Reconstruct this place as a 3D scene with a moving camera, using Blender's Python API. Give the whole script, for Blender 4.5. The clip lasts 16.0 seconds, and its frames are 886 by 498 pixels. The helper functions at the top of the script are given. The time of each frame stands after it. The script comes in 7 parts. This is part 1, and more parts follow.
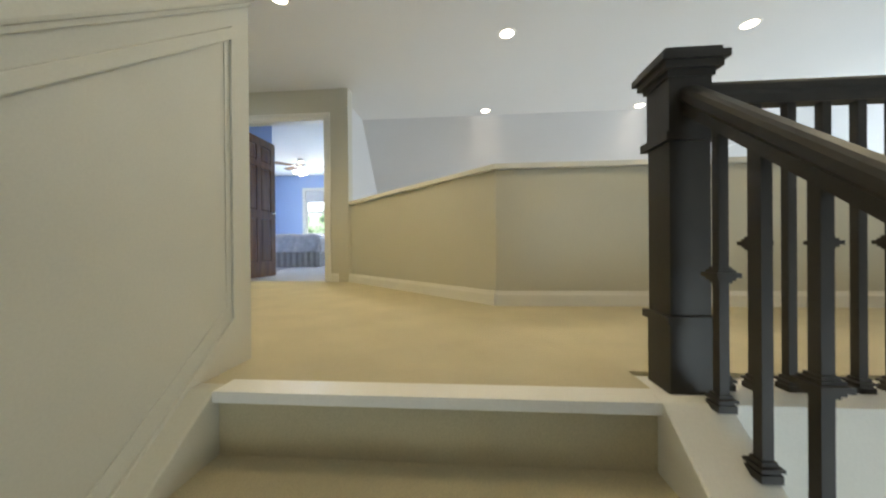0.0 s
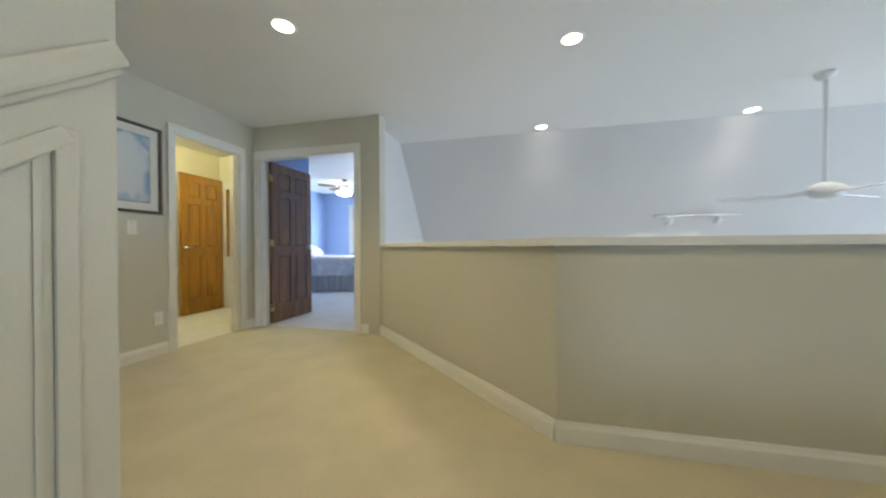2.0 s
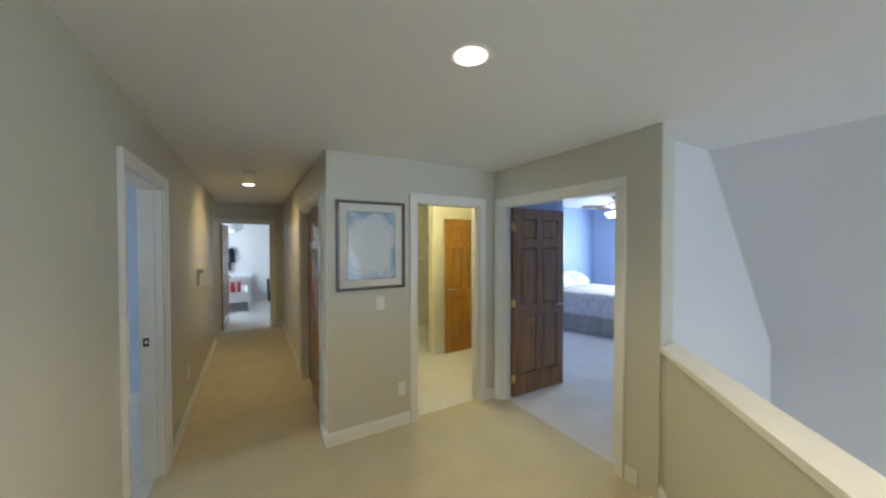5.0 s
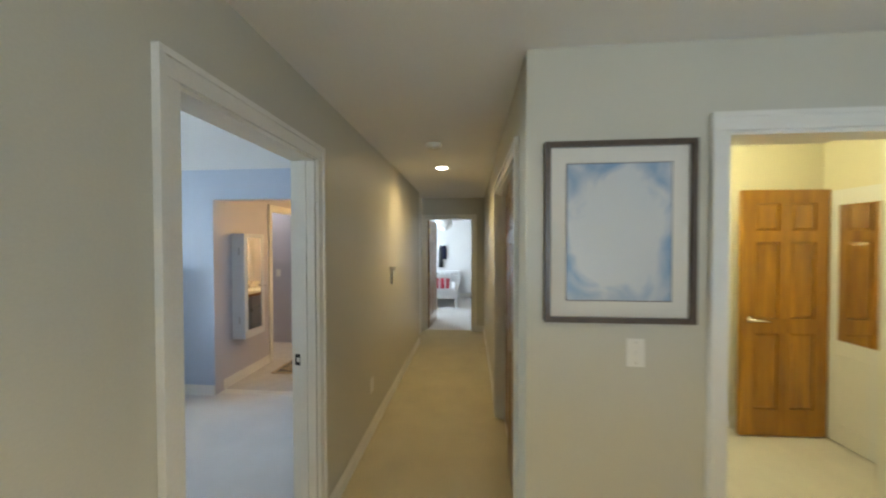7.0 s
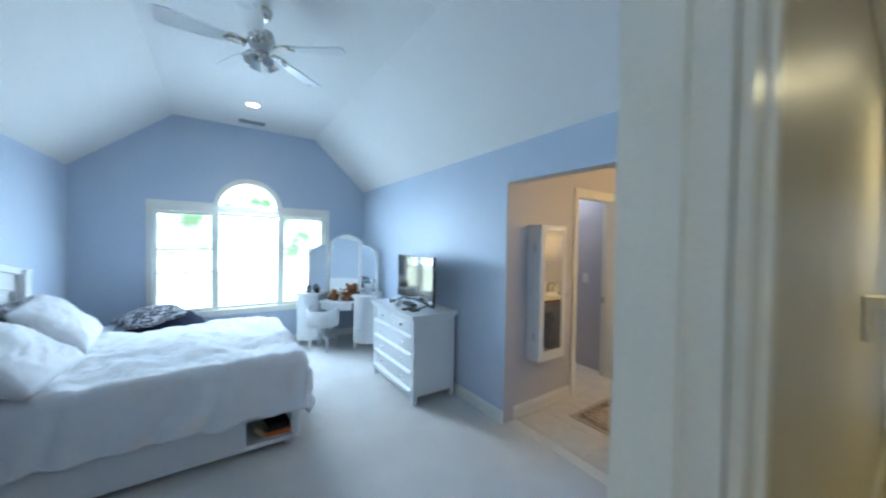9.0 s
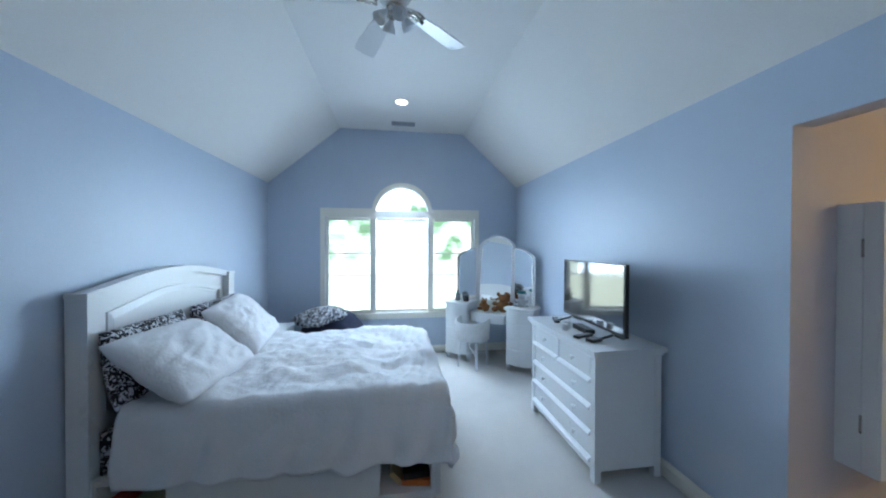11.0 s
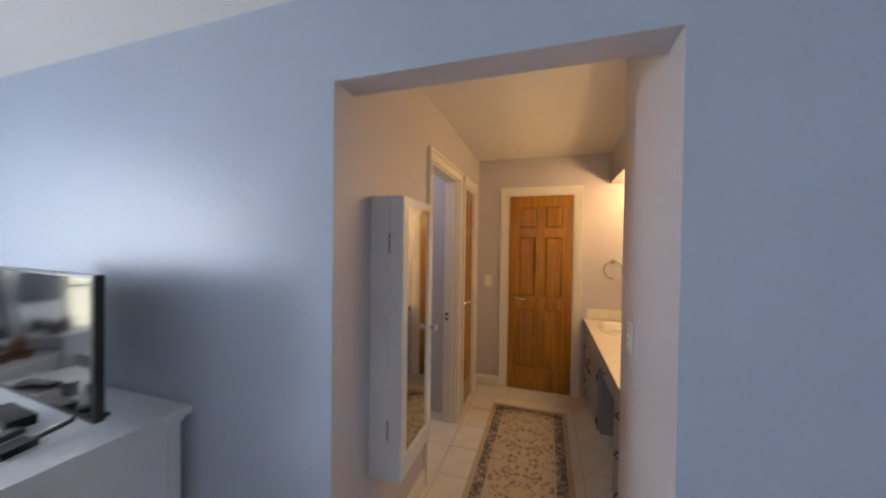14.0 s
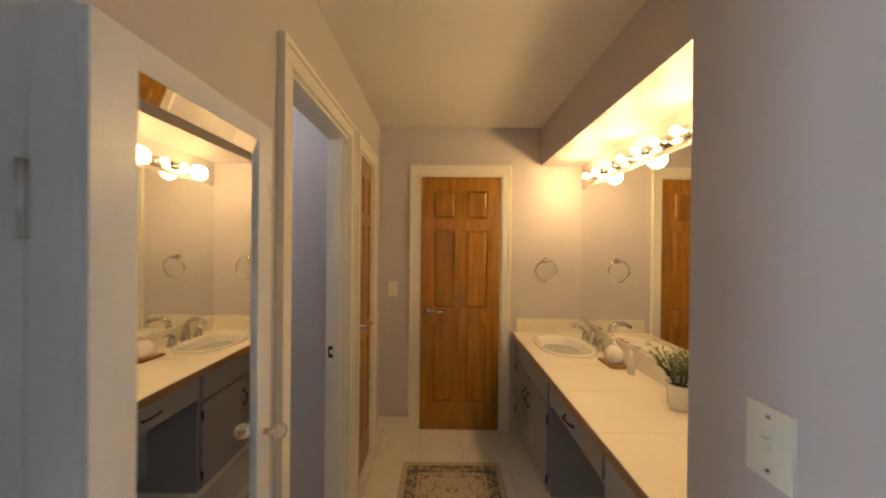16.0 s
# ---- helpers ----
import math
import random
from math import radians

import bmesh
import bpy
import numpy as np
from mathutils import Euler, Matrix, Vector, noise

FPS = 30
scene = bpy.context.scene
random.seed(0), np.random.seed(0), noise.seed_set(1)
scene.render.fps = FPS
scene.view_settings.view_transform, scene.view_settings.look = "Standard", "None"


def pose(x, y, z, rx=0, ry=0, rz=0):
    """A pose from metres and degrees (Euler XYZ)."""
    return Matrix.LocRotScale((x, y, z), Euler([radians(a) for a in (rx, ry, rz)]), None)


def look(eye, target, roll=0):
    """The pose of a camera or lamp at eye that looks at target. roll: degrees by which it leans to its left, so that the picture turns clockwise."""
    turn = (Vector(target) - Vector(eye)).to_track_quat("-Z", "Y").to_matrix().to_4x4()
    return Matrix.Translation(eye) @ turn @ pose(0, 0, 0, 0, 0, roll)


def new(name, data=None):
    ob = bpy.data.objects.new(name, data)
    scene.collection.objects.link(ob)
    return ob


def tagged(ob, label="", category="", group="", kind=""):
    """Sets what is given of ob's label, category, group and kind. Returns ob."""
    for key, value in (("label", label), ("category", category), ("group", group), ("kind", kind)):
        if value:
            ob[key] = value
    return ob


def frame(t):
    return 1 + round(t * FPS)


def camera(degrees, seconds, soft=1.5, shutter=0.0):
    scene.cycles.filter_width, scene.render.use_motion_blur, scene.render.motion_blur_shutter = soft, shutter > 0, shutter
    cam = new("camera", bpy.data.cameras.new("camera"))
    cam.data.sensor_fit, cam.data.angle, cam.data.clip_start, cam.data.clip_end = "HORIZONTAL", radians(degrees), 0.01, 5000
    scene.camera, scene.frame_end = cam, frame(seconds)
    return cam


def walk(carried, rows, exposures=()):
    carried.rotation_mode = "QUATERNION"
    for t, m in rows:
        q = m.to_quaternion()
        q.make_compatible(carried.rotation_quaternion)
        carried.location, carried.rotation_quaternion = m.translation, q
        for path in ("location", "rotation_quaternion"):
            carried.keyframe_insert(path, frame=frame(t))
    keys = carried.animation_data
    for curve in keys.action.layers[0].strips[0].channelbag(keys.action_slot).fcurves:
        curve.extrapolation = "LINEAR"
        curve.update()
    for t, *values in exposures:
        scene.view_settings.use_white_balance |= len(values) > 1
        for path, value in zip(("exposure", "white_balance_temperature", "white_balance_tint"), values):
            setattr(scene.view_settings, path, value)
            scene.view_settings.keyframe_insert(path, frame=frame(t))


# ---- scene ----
cam = camera(107.2, 16.0, soft=2.1, shutter=0.4)
PATH = [
    (0, (0.417, 0.467, 0.409), (0.266, 2.462, 0.403), -0.5),
    (0.5, (0.446, 0.584, 0.513), (0.236, 2.573, 0.508), -0.3),
    (1, (0.406, 0.768, 0.63), (0.187, 2.756, 0.633), -0.4),
    (1.5, (0.442, 0.929, 0.76), (0.207, 2.915, 0.756), -0.4),
    (2, (0.454, 1.115, 0.95), (-0.015, 3.059, 0.939), -0.3),
    (2.5, (0.426, 1.281, 1.083), (-0.372, 3.115, 1.086), -0.1),
    (3, (0.434, 1.45, 1.254), (-0.566, 3.181, 1.231), -0.2),
    (3.2, (0.434, 1.53, 1.293), (-0.67, 3.198, 1.276), 0.1),
    (5.3, (-0.091, 2.265, 1.66), (-1.891, 3.135, 1.628), -0.2),
    (5.5, (-0.188, 2.309, 1.656), (-2.034, 3.079, 1.627), -0.2),
    (6, (-0.524, 2.45, 1.632), (-2.47, 2.908, 1.602), -0.2),
    (6.5, (-0.878, 2.489, 1.601), (-2.873, 2.629, 1.569), -0.1),
    (7, (-1.279, 2.465, 1.584), (-3.271, 2.294, 1.551), -0.1),
    (7.5, (-1.681, 2.403, 1.539), (-3.601, 1.846, 1.512), -0.0),
    (8, (-1.998, 2.244, 1.535), (-3.768, 1.314, 1.502), 0.6),
    (8.5, (-2.275, 2.001, 1.557), (-3.795, 0.703, 1.507), 0.6),
    (9, (-2.468, 1.764, 1.535), (-3.596, 0.112, 1.495), 0.9),
    (9.5, (-2.573, 1.528, 1.522), (-3.304, -0.333, 1.487), 0.7),
    (9.7, (-2.594, 1.431, 1.529), (-3.193, -0.477, 1.49), 0.6),
    (11.8, (-2.775, 0.894, 1.495), (-3.052, -1.087, 1.476), 0.1),
    (12, (-2.80, 0.873, 1.497), (-3.25, -1.076, 1.477), 0.3),
    (12.5, (-2.917, 0.801, 1.503), (-3.947, -0.913, 1.476), 0.7),
    (13, (-3.057, 0.668, 1.521), (-4.58, -0.628, 1.485), 0.8),
    (13.5, (-3.278, 0.583, 1.501), (-5.05, -0.345, 1.47), 0.7),
    (14, (-3.518, 0.487, 1.499), (-5.424, -0.12, 1.473), 0.8),
    (14.5, (-3.743, 0.392, 1.486), (-5.717, 0.075, 1.468), 0.7),
    (15, (-3.971, 0.335, 1.469), (-5.964, 0.161, 1.457), 0.5),
    (15.5, (-4.221, 0.298, 1.47), (-6.218, 0.2, 1.454), 0.4),
    (16, (-4.417, 0.284, 1.456), (-6.417, 0.282, 1.446), 0.6),
]
walk(cam, [(t, look(eye, target, roll)) for t, eye, target, roll in PATH], [
    (0, 0.05, 7300, 12), (1.5, 0.0, 6650, 12), (2.2, -0.03, 6700, 12), (3, -0.05, 6300, 11), (5.5, -0.1, 6900, 13), (6.5, 0.1, 7500, 12), (7, 0.15, 7100, 12), (8, 0.32, 6400, 9), (8.5, 0.25, 6050, 8), (9, 0.04, 5950, 6),
    (9.7, -0.26, 6050, 4), (11.8, -0.52, 6150, 15), (12.5, -0.66, 6400, 19), (13.5, -0.46, 7300, 24), (14.5, -0.08, 7500, 22), (15.5, -0.15, 7700, 16), (16, -0.25, 7900, 13)])

# ---- world and lights ----
world = bpy.data.worlds.new("world")
scene.world = world
world.use_nodes = True
wn = world.node_tree.nodes
sky = wn.new("ShaderNodeTexSky")
sky.sky_type = "NISHITA"
sky.sun_disc = False
sky.sun_elevation = radians(59)
sky.sun_rotation = radians(95)
world.node_tree.links.new(sky.outputs["Color"], wn["Background"].inputs["Color"])
wn["Background"].inputs["Strength"].default_value = 0.12


def lamp(name, kind, m, power, colour, size=0.1, size_y=None, angle=120.0, blend=0.6):
    data = bpy.data.lights.new(name, kind)
    data.energy, data.color = power, colour
    if kind == "AREA":
        data.shape = "RECTANGLE" if size_y else "DISK"
        data.size = size
        if size_y:
            data.size_y = size_y
    elif kind == "SPOT":
        data.shadow_soft_size, data.spot_size, data.spot_blend = size, radians(angle), blend
    elif kind == "POINT":
        data.shadow_soft_size = size
    ob = new(name, data)
    ob.matrix_world = m
    return ob


sun = bpy.data.lights.new("sun", "SUN")
sun.energy, sun.angle, sun.color = 3.0, radians(0.53), (1.0, 0.95, 0.87)
new("sun", sun).matrix_world = look((8, 3, 30), (2, 3.5, 20.0))

WARM, NEUTRAL, DAY = (1.0, 0.86, 0.53), (1.0, 0.94, 0.80), (0.60, 0.80, 1.0)
# daylight in the window openings, and an added fill lamp for the lower storey
lamp("bedroom_daylight", "AREA", look((-2.81, -3.74, 1.62), (-2.81, 0, -0.30)), 128, DAY, 0.70, 1.20)
lamp("great_room_daylight", "AREA", look((10.4, 4.9, 0.2), (0, 5.0, 0.6)), 430, DAY, 3.6, 3.6)
lamp("guest_daylight", "AREA", look((-3.4, 9.15, 1.45), (-3.4, 5, 1.2)), 80, DAY, 1.25, 1.1)
lamp("end_room_daylight", "AREA", look((-9.6, 0.6, 1.5), (-9.6, 4, 1.2)), 62, DAY, 1.5, 1.2)
# unseen fill added to lift the dark stairwell below
lamp("lower_fill", "AREA", look((3.0, -3.55, -1.4), (3.0, 2, -2.0)), 90, DAY, 2.7, 1.5)
# recessed cans: (x, y, power); the last four are unseen, added to brighten the stairs
CEIL = 2.405
CANS_AND_FILL = [(-1.06, 2.96), (0.80, 3.56), (2.97, 3.62), (0.69, 5.27), (2.86, 5.30), (-4.83, 2.15), (0.80, 1.85), (2.97, 1.85), (0.35, 0.10), (0.35, -1.8)]
for cx, cy in CANS_AND_FILL:
    lamp("can_and_fill_lamp", "SPOT", look((cx, cy, CEIL - 0.02), (cx, cy, 0)), {0.10: 11, -1.8: 12, 1.85: 36, 2.15: 50, 5.27: 42, 5.30: 42}.get(cy, 60), NEUTRAL if cy > 3 and cx > 0 else (1.0, 0.80, 0.42) if cx < -4 else WARM, 0.05, None, 165 if cx < -4 else 125, 1.0 if cx < -4 else 0.7)
lamp("bedroom_can_lamp", "SPOT", look((-2.78, -2.75, 3.07), (-2.78, -2.75, 0)), 20, NEUTRAL, 0.05, None, 120, 0.7)
lamp("closet_lamp", "POINT", pose(-3.55, 3.9, 2.25), 44, (0.97, 0.95, 0.54), 0.12)
lamp("guest_fan_lamp", "POINT", pose(-3.34, 7.6, 2.10), 12, NEUTRAL, 0.08)
lamp("toilet_room_lamp", "POINT", pose(-5.8, -1.0, 2.2), 8, (0.85, 0.9, 1.0), 0.1)

# ---- materials ----
def material(name, colour, rough=0.6, metal=0.0, vary=0.06, scale=6.0, bump=0.0, bump_scale=80.0, fine=0.03, fine_scale=150.0, spec=0.5, coat=0.0, island=0.0):
    """Base colour with blotches at one scale and grain at another, and a fine relief."""
    mat = bpy.data.materials.new(name)
    mat.use_nodes = True
    nt = mat.node_tree
    n, l = nt.nodes, nt.links
    b = n["Principled BSDF"]
    b.inputs["Roughness"].default_value, b.inputs["Metallic"].default_value = rough, metal
    b.inputs["Specular IOR Level"].default_value = spec
    b.inputs["Coat Weight"].default_value = coat
    tex = n.new("ShaderNodeTexCoord")
    big, small = n.new("ShaderNodeTexNoise"), n.new("ShaderNodeTexNoise")
    big.inputs["Scale"].default_value, big.inputs["Detail"].default_value = scale, 4
    small.inputs["Scale"].default_value, small.inputs["Detail"].default_value = fine_scale, 3
    l.new(tex.outputs["Object"], big.inputs["Vector"])
    l.new(tex.outputs["Object"], small.inputs["Vector"])

    def scaled(socket, amount):
        m = n.new("ShaderNodeMapRange")
        m.inputs["From Min"].default_value, m.inputs["From Max"].default_value = 0.25, 0.75
        m.inputs["To Min"].default_value, m.inputs["To Max"].default_value = 1 - amount, 1 + amount
        l.new(socket, m.inputs["Value"])
        return m.outputs["Result"]

    mul = n.new("ShaderNodeMath")
    mul.operation = "MULTIPLY"
    l.new(scaled(big.outputs["Fac"], vary), mul.inputs[0])
    l.new(scaled(small.outputs["Fac"], fine), mul.inputs[1])
    vec = n.new("ShaderNodeVectorMath")
    vec.operation = "SCALE"
    vec.inputs[0].default_value = colour
    l.new(mul.outputs[0], vec.inputs["Scale"])
    l.new(vec.outputs[0], b.inputs["Base Color"])
    rr = n.new("ShaderNodeMapRange")
    rr.inputs["To Min"].default_value, rr.inputs["To Max"].default_value = max(rough - 0.08, 0.02), min(rough + 0.08, 1)
    l.new(big.outputs["Fac"], rr.inputs["Value"])
    l.new(rr.outputs["Result"], b.inputs["Roughness"])
    if bump:
        t2 = n.new("ShaderNodeTexNoise")
        t2.inputs["Scale"].default_value, t2.inputs["Detail"].default_value = bump_scale, 5
        l.new(tex.outputs["Object"], t2.inputs["Vector"])
        bp = n.new("ShaderNodeBump")
        bp.inputs["Strength"].default_value, bp.inputs["Distance"].default_value = bump, 0.01
        l.new(t2.outputs["Fac"], bp.inputs["Height"])
        l.new(bp.outputs["Normal"], b.inputs["Normal"])
    return mat


def wood(name, dark, light, rough=0.3, axis="Z", coat=0.4):
    """Varnished wood: stretched grain along one axis over broad bands."""
    mat = bpy.data.materials.new(name)
    mat.use_nodes = True
    n, l = mat.node_tree.nodes, mat.node_tree.links
    b = n["Principled BSDF"]
    b.inputs["Roughness"].default_value, b.inputs["Coat Weight"].default_value, b.inputs["Coat Roughness"].default_value = rough, coat, 0.15
    tex, mp = n.new("ShaderNodeTexCoord"), n.new("ShaderNodeMapping")
    s = {"X": (1.0, 14, 14), "Y": (14, 1.0, 14), "Z": (14, 14, 1.0)}[axis]
    mp.inputs["Scale"].default_value = s
    info = n.new("ShaderNodeObjectInfo")
    l.new(tex.outputs["Object"], mp.inputs["Vector"])
    l.new(info.outputs["Random"], mp.inputs["Location"])
    a, c = n.new("ShaderNodeTexNoise"), n.new("ShaderNodeTexNoise")
    a.inputs["Scale"].default_value, a.inputs["Detail"].default_value, a.inputs["Distortion"].default_value = 1.3, 6, 0.8
    c.inputs["Scale"].default_value, c.inputs["Detail"].default_value = 9, 3
    l.new(mp.outputs[0], a.inputs["Vector"])
    l.new(mp.outputs[0], c.inputs["Vector"])
    mix = n.new("ShaderNodeMath")
    mix.operation = "MULTIPLY_ADD"
    mix.inputs[1].default_value = 0.35
    l.new(c.outputs["Fac"], mix.inputs[0])
    l.new(a.outputs["Fac"], mix.inputs[2])
    ramp = n.new("ShaderNodeValToRGB")
    ramp.color_ramp.elements[0].position, ramp.color_ramp.elements[0].color = 0.42, (*dark, 1)
    ramp.color_ramp.elements[1].position, ramp.color_ramp.elements[1].color = 0.95, (*light, 1)
    l.new(mix.outputs[0], ramp.inputs["Fac"])
    l.new(ramp.outputs["Color"], b.inputs["Base Color"])
    bp = n.new("ShaderNodeBump")
    bp.inputs["Strength"].default_value, bp.inputs["Distance"].default_value = 0.08, 0.004
    l.new(c.outputs["Fac"], bp.inputs["Height"])
    l.new(bp.outputs["Normal"], b.inputs["Normal"])
    return mat


def glow(name, colour, strength):
    mat = bpy.data.materials.new(name)
    mat.use_nodes = True
    n, l = mat.node_tree.nodes, mat.node_tree.links
    e = n.new("ShaderNodeEmission")
    e.inputs["Color"].default_value, e.inputs["Strength"].default_value = (*colour, 1), strength
    l.new(e.outputs[0], n["Material Output"].inputs["Surface"])
    return mat


def glass(name, colour=(0.95, 0.97, 1.0), rough=0.0):
    mat = bpy.data.materials.new(name)
    mat.use_nodes = True
    b = mat.node_tree.nodes["Principled BSDF"]
    b.inputs["Base Color"].default_value = (*colour, 1)
    b.inputs["Transmission Weight"].default_value, b.inputs["Roughness"].default_value, b.inputs["IOR"].default_value = 1.0, rough, 1.45
    return mat


HALL_WALL = material("hall_wall_paint", (0.57, 0.545, 0.455), 0.40, vary=0.025, scale=1.5, bump=0.05, bump_scale=260)
BLUE_WALL = material("blue_wall_paint", (0.485, 0.552, 0.66), 0.45, vary=0.025, scale=1.5, bump=0.05, bump_scale=260)
GREAT_WALL = material("great_room_paint", (0.66, 0.65, 0.65), 0.6, vary=0.025, scale=1.5, bump=0.05, bump_scale=260)
GUEST_WALL = material("guest_wall_paint", (0.38, 0.50, 0.74), 0.5, vary=0.03, scale=1.5, bump=0.05, bump_scale=260)
BATH_WALL = material("bath_wall_paint", (0.55, 0.52, 0.55), 0.45, vary=0.025, scale=1.5, bump=0.05, bump_scale=260)
CREAM_WALL = material("cream_wall_paint", (0.72, 0.68, 0.54), 0.5, vary=0.03, scale=1.5, bump=0.05, bump_scale=260)
CEILING = material("ceiling_paint", (0.75, 0.74, 0.72), 0.7, vary=0.02, scale=1.0, bump=0.12, bump_scale=180)
TRIM = material("white_trim_paint", (0.78, 0.76, 0.70), 0.32, vary=0.03, scale=5, bump=0.02, bump_scale=60)
WAINSCOT = material("cream_panel_paint", (0.60, 0.57, 0.47), 0.4, vary=0.03, scale=3, bump=0.03, bump_scale=120)
# two carpet colours, partly the hall's warm light and the bedroom's daylight put in
CARPET = material("beige_warm_lit_carpet", (0.61, 0.54, 0.37), 0.95, vary=0.07, scale=3.5, bump=0.7, bump_scale=420, fine=0.14, fine_scale=330, spec=0.1)
PALE_CARPET = material("pale_carpet", (0.76, 0.73, 0.70), 0.95, vary=0.05, scale=3.5, bump=0.7, bump_scale=420, fine=0.12, fine_scale=330, spec=0.1)
TILE = material("floor_tile", (0.70, 0.67, 0.62), 0.25, vary=0.06, scale=9, fine=0.04, fine_scale=60)
GROUT = material("grout", (0.55, 0.50, 0.44), 0.85, vary=0.1, scale=20)
DARK_WOOD = material("dark_stained_wood", (0.022, 0.018, 0.014), 0.46, vary=0.25, scale=9, bump=0.05, bump_scale=60)
OAK = wood("honey_oak", (0.20, 0.078, 0.007), (0.47, 0.215, 0.018))
BROWN_WOOD = wood("brown_stained_wood", (0.125, 0.057, 0.018), (0.34, 0.168, 0.055), 0.28, coat=0.25)
BRASS = material("brass", (0.72, 0.50, 0.17), 0.28, 1.0)
NICKEL = material("brushed_nickel", (0.62, 0.59, 0.54), 0.25, 1.0)
CHROME = material("chrome", (0.8, 0.8, 0.8), 0.08, 1.0, vary=0.02)
BLACK_METAL = material("black_metal", (0.02, 0.02, 0.02), 0.4, 0.6)
WHITE_FURN = material("white_lacquer", (0.74, 0.75, 0.76), 0.3, vary=0.02, scale=4)
CAN_GLOW = glow("can_bulb_glow", (1.0, 0.93, 0.80), 14)
MIRROR = material("mirror_silver", (0.90, 0.91, 0.90), 0.01, 1.0, vary=0.0, fine=0.0)
MIRROR.node_tree.nodes["Principled BSDF"].inputs["Roughness"].default_value = 0.01
for link in list(MIRROR.node_tree.links):
    if link.to_socket.name == "Roughness":
        MIRROR.node_tree.links.remove(link)
GLASS = glass("clear_glass")

# ---- mesh helpers ----
def box(bm, x0, x1, y0, y1, z0, z1, mi=0):
    v = [bm.verts.new((x, y, z)) for z in (z0, z1) for y in (y0, y1) for x in (x0, x1)]
    for f in ((0, 2, 3, 1), (4, 5, 7, 6), (0, 1, 5, 4), (2, 6, 7, 3), (0, 4, 6, 2), (1, 3, 7, 5)):
        bm.faces.new([v[i] for i in f]).material_index = mi
    return v


def prism(bm, pts, z0, z1, m=None, mi=0):
    """A solid over a plan outline (counterclockwise), optionally moved by m."""
    lo = [bm.verts.new((x, y, z0)) for x, y in pts]
    hi = [bm.verts.new((x, y, z1)) for x, y in pts]
    k = len(pts)
    fs = [bm.faces.new(list(reversed(lo))), bm.faces.new(hi)]
    fs += [bm.faces.new((lo[i], lo[(i + 1) % k], hi[(i + 1) % k], hi[i])) for i in range(k)]
    for f in fs:
        f.material_index = mi
    if m is not None:
        bmesh.ops.transform(bm, matrix=m, verts=lo + hi)
    return lo + hi


def tube(bm, path, r, sides=12, closed=False):
    """A round bar along a path; r is one radius or one for each point."""
    pts = [Vector(p) for p in path]
    k = len(pts)
    rings = []
    for i, p in enumerate(pts):
        a = pts[(i - 1) % k] if closed or i else p
        c = pts[(i + 1) % k] if closed or i < k - 1 else p
        q = (c - a).normalized().to_track_quat("Z", "Y")
        rad = r[i] if isinstance(r, (list, tuple)) else r
        rings.append([bm.verts.new(p + q @ Vector((math.cos(2 * math.pi * j / sides) * rad, math.sin(2 * math.pi * j / sides) * rad, 0))) for j in range(sides)])
    for i in range(k if closed else k - 1):
        for j in range(sides):
            f = bm.faces.new((rings[i][j], rings[i][(j + 1) % sides], rings[(i + 1) % k][(j + 1) % sides], rings[(i + 1) % k][j]))
            f.smooth = True
    if not closed:
        bm.faces.new(list(reversed(rings[0])))
        bm.faces.new(rings[-1])
    return [v for ring in rings for v in ring]


def lathe(bm, profile, centre=(0, 0, 0), sides=24, m=None):
    """A turned body: profile is (radius, height) from the bottom up."""
    c = Vector(centre)
    rings = [[bm.verts.new(c + Vector((math.cos(2 * math.pi * j / sides) * r, math.sin(2 * math.pi * j / sides) * r, z))) for j in range(sides)] for r, z in profile]
    for a, b in zip(rings, rings[1:]):
        for j in range(sides):
            bm.faces.new((a[j], a[(j + 1) % sides], b[(j + 1) % sides], b[j])).smooth = True
    bm.faces.new(list(reversed(rings[0])))
    bm.faces.new(rings[-1])
    vs = [v for ring in rings for v in ring]
    if m is not None:
        bmesh.ops.transform(bm, matrix=m, verts=vs)
    return vs


def bevel(bm, width=0.004, segments=2):
    es = [e for e in bm.edges if len(e.link_faces) == 2 and e.calc_face_angle(0) > 0.6]
    bmesh.ops.bevel(bm, geom=es, offset=width, segments=segments, profile=0.6, affect="EDGES", clamp_overlap=True)


def mesh_object(name, bm, mats, parent=None):
    me = bpy.data.meshes.new(name)
    bmesh.ops.recalc_face_normals(bm, faces=bm.faces)
    bm.to_mesh(me)
    bm.free()
    for m in mats if isinstance(mats, (list, tuple)) else [mats]:
        me.materials.append(m)
    ob = new(name, me)
    if parent:
        ob.parent = parent
    return ob


def part(name, bm, mat, parent, label=""):
    return tagged(mesh_object(name, bm, mat, parent), label)


def thing(name, label, category, m=None, group="", kind=""):
    ob = new(name)
    ob.empty_display_size = 0.1
    if m is not None:
        ob.matrix_world = m
    return tagged(ob, label, category, group, kind)


def block(name, x0, x1, y0, y1, z0, z1, mat, parent, soft=0.004, label=""):
    bm = bmesh.new()
    box(bm, x0, x1, y0, y1, z0, z1)
    if soft:
        bevel(bm, soft)
    return part(name, bm, mat, parent, label)


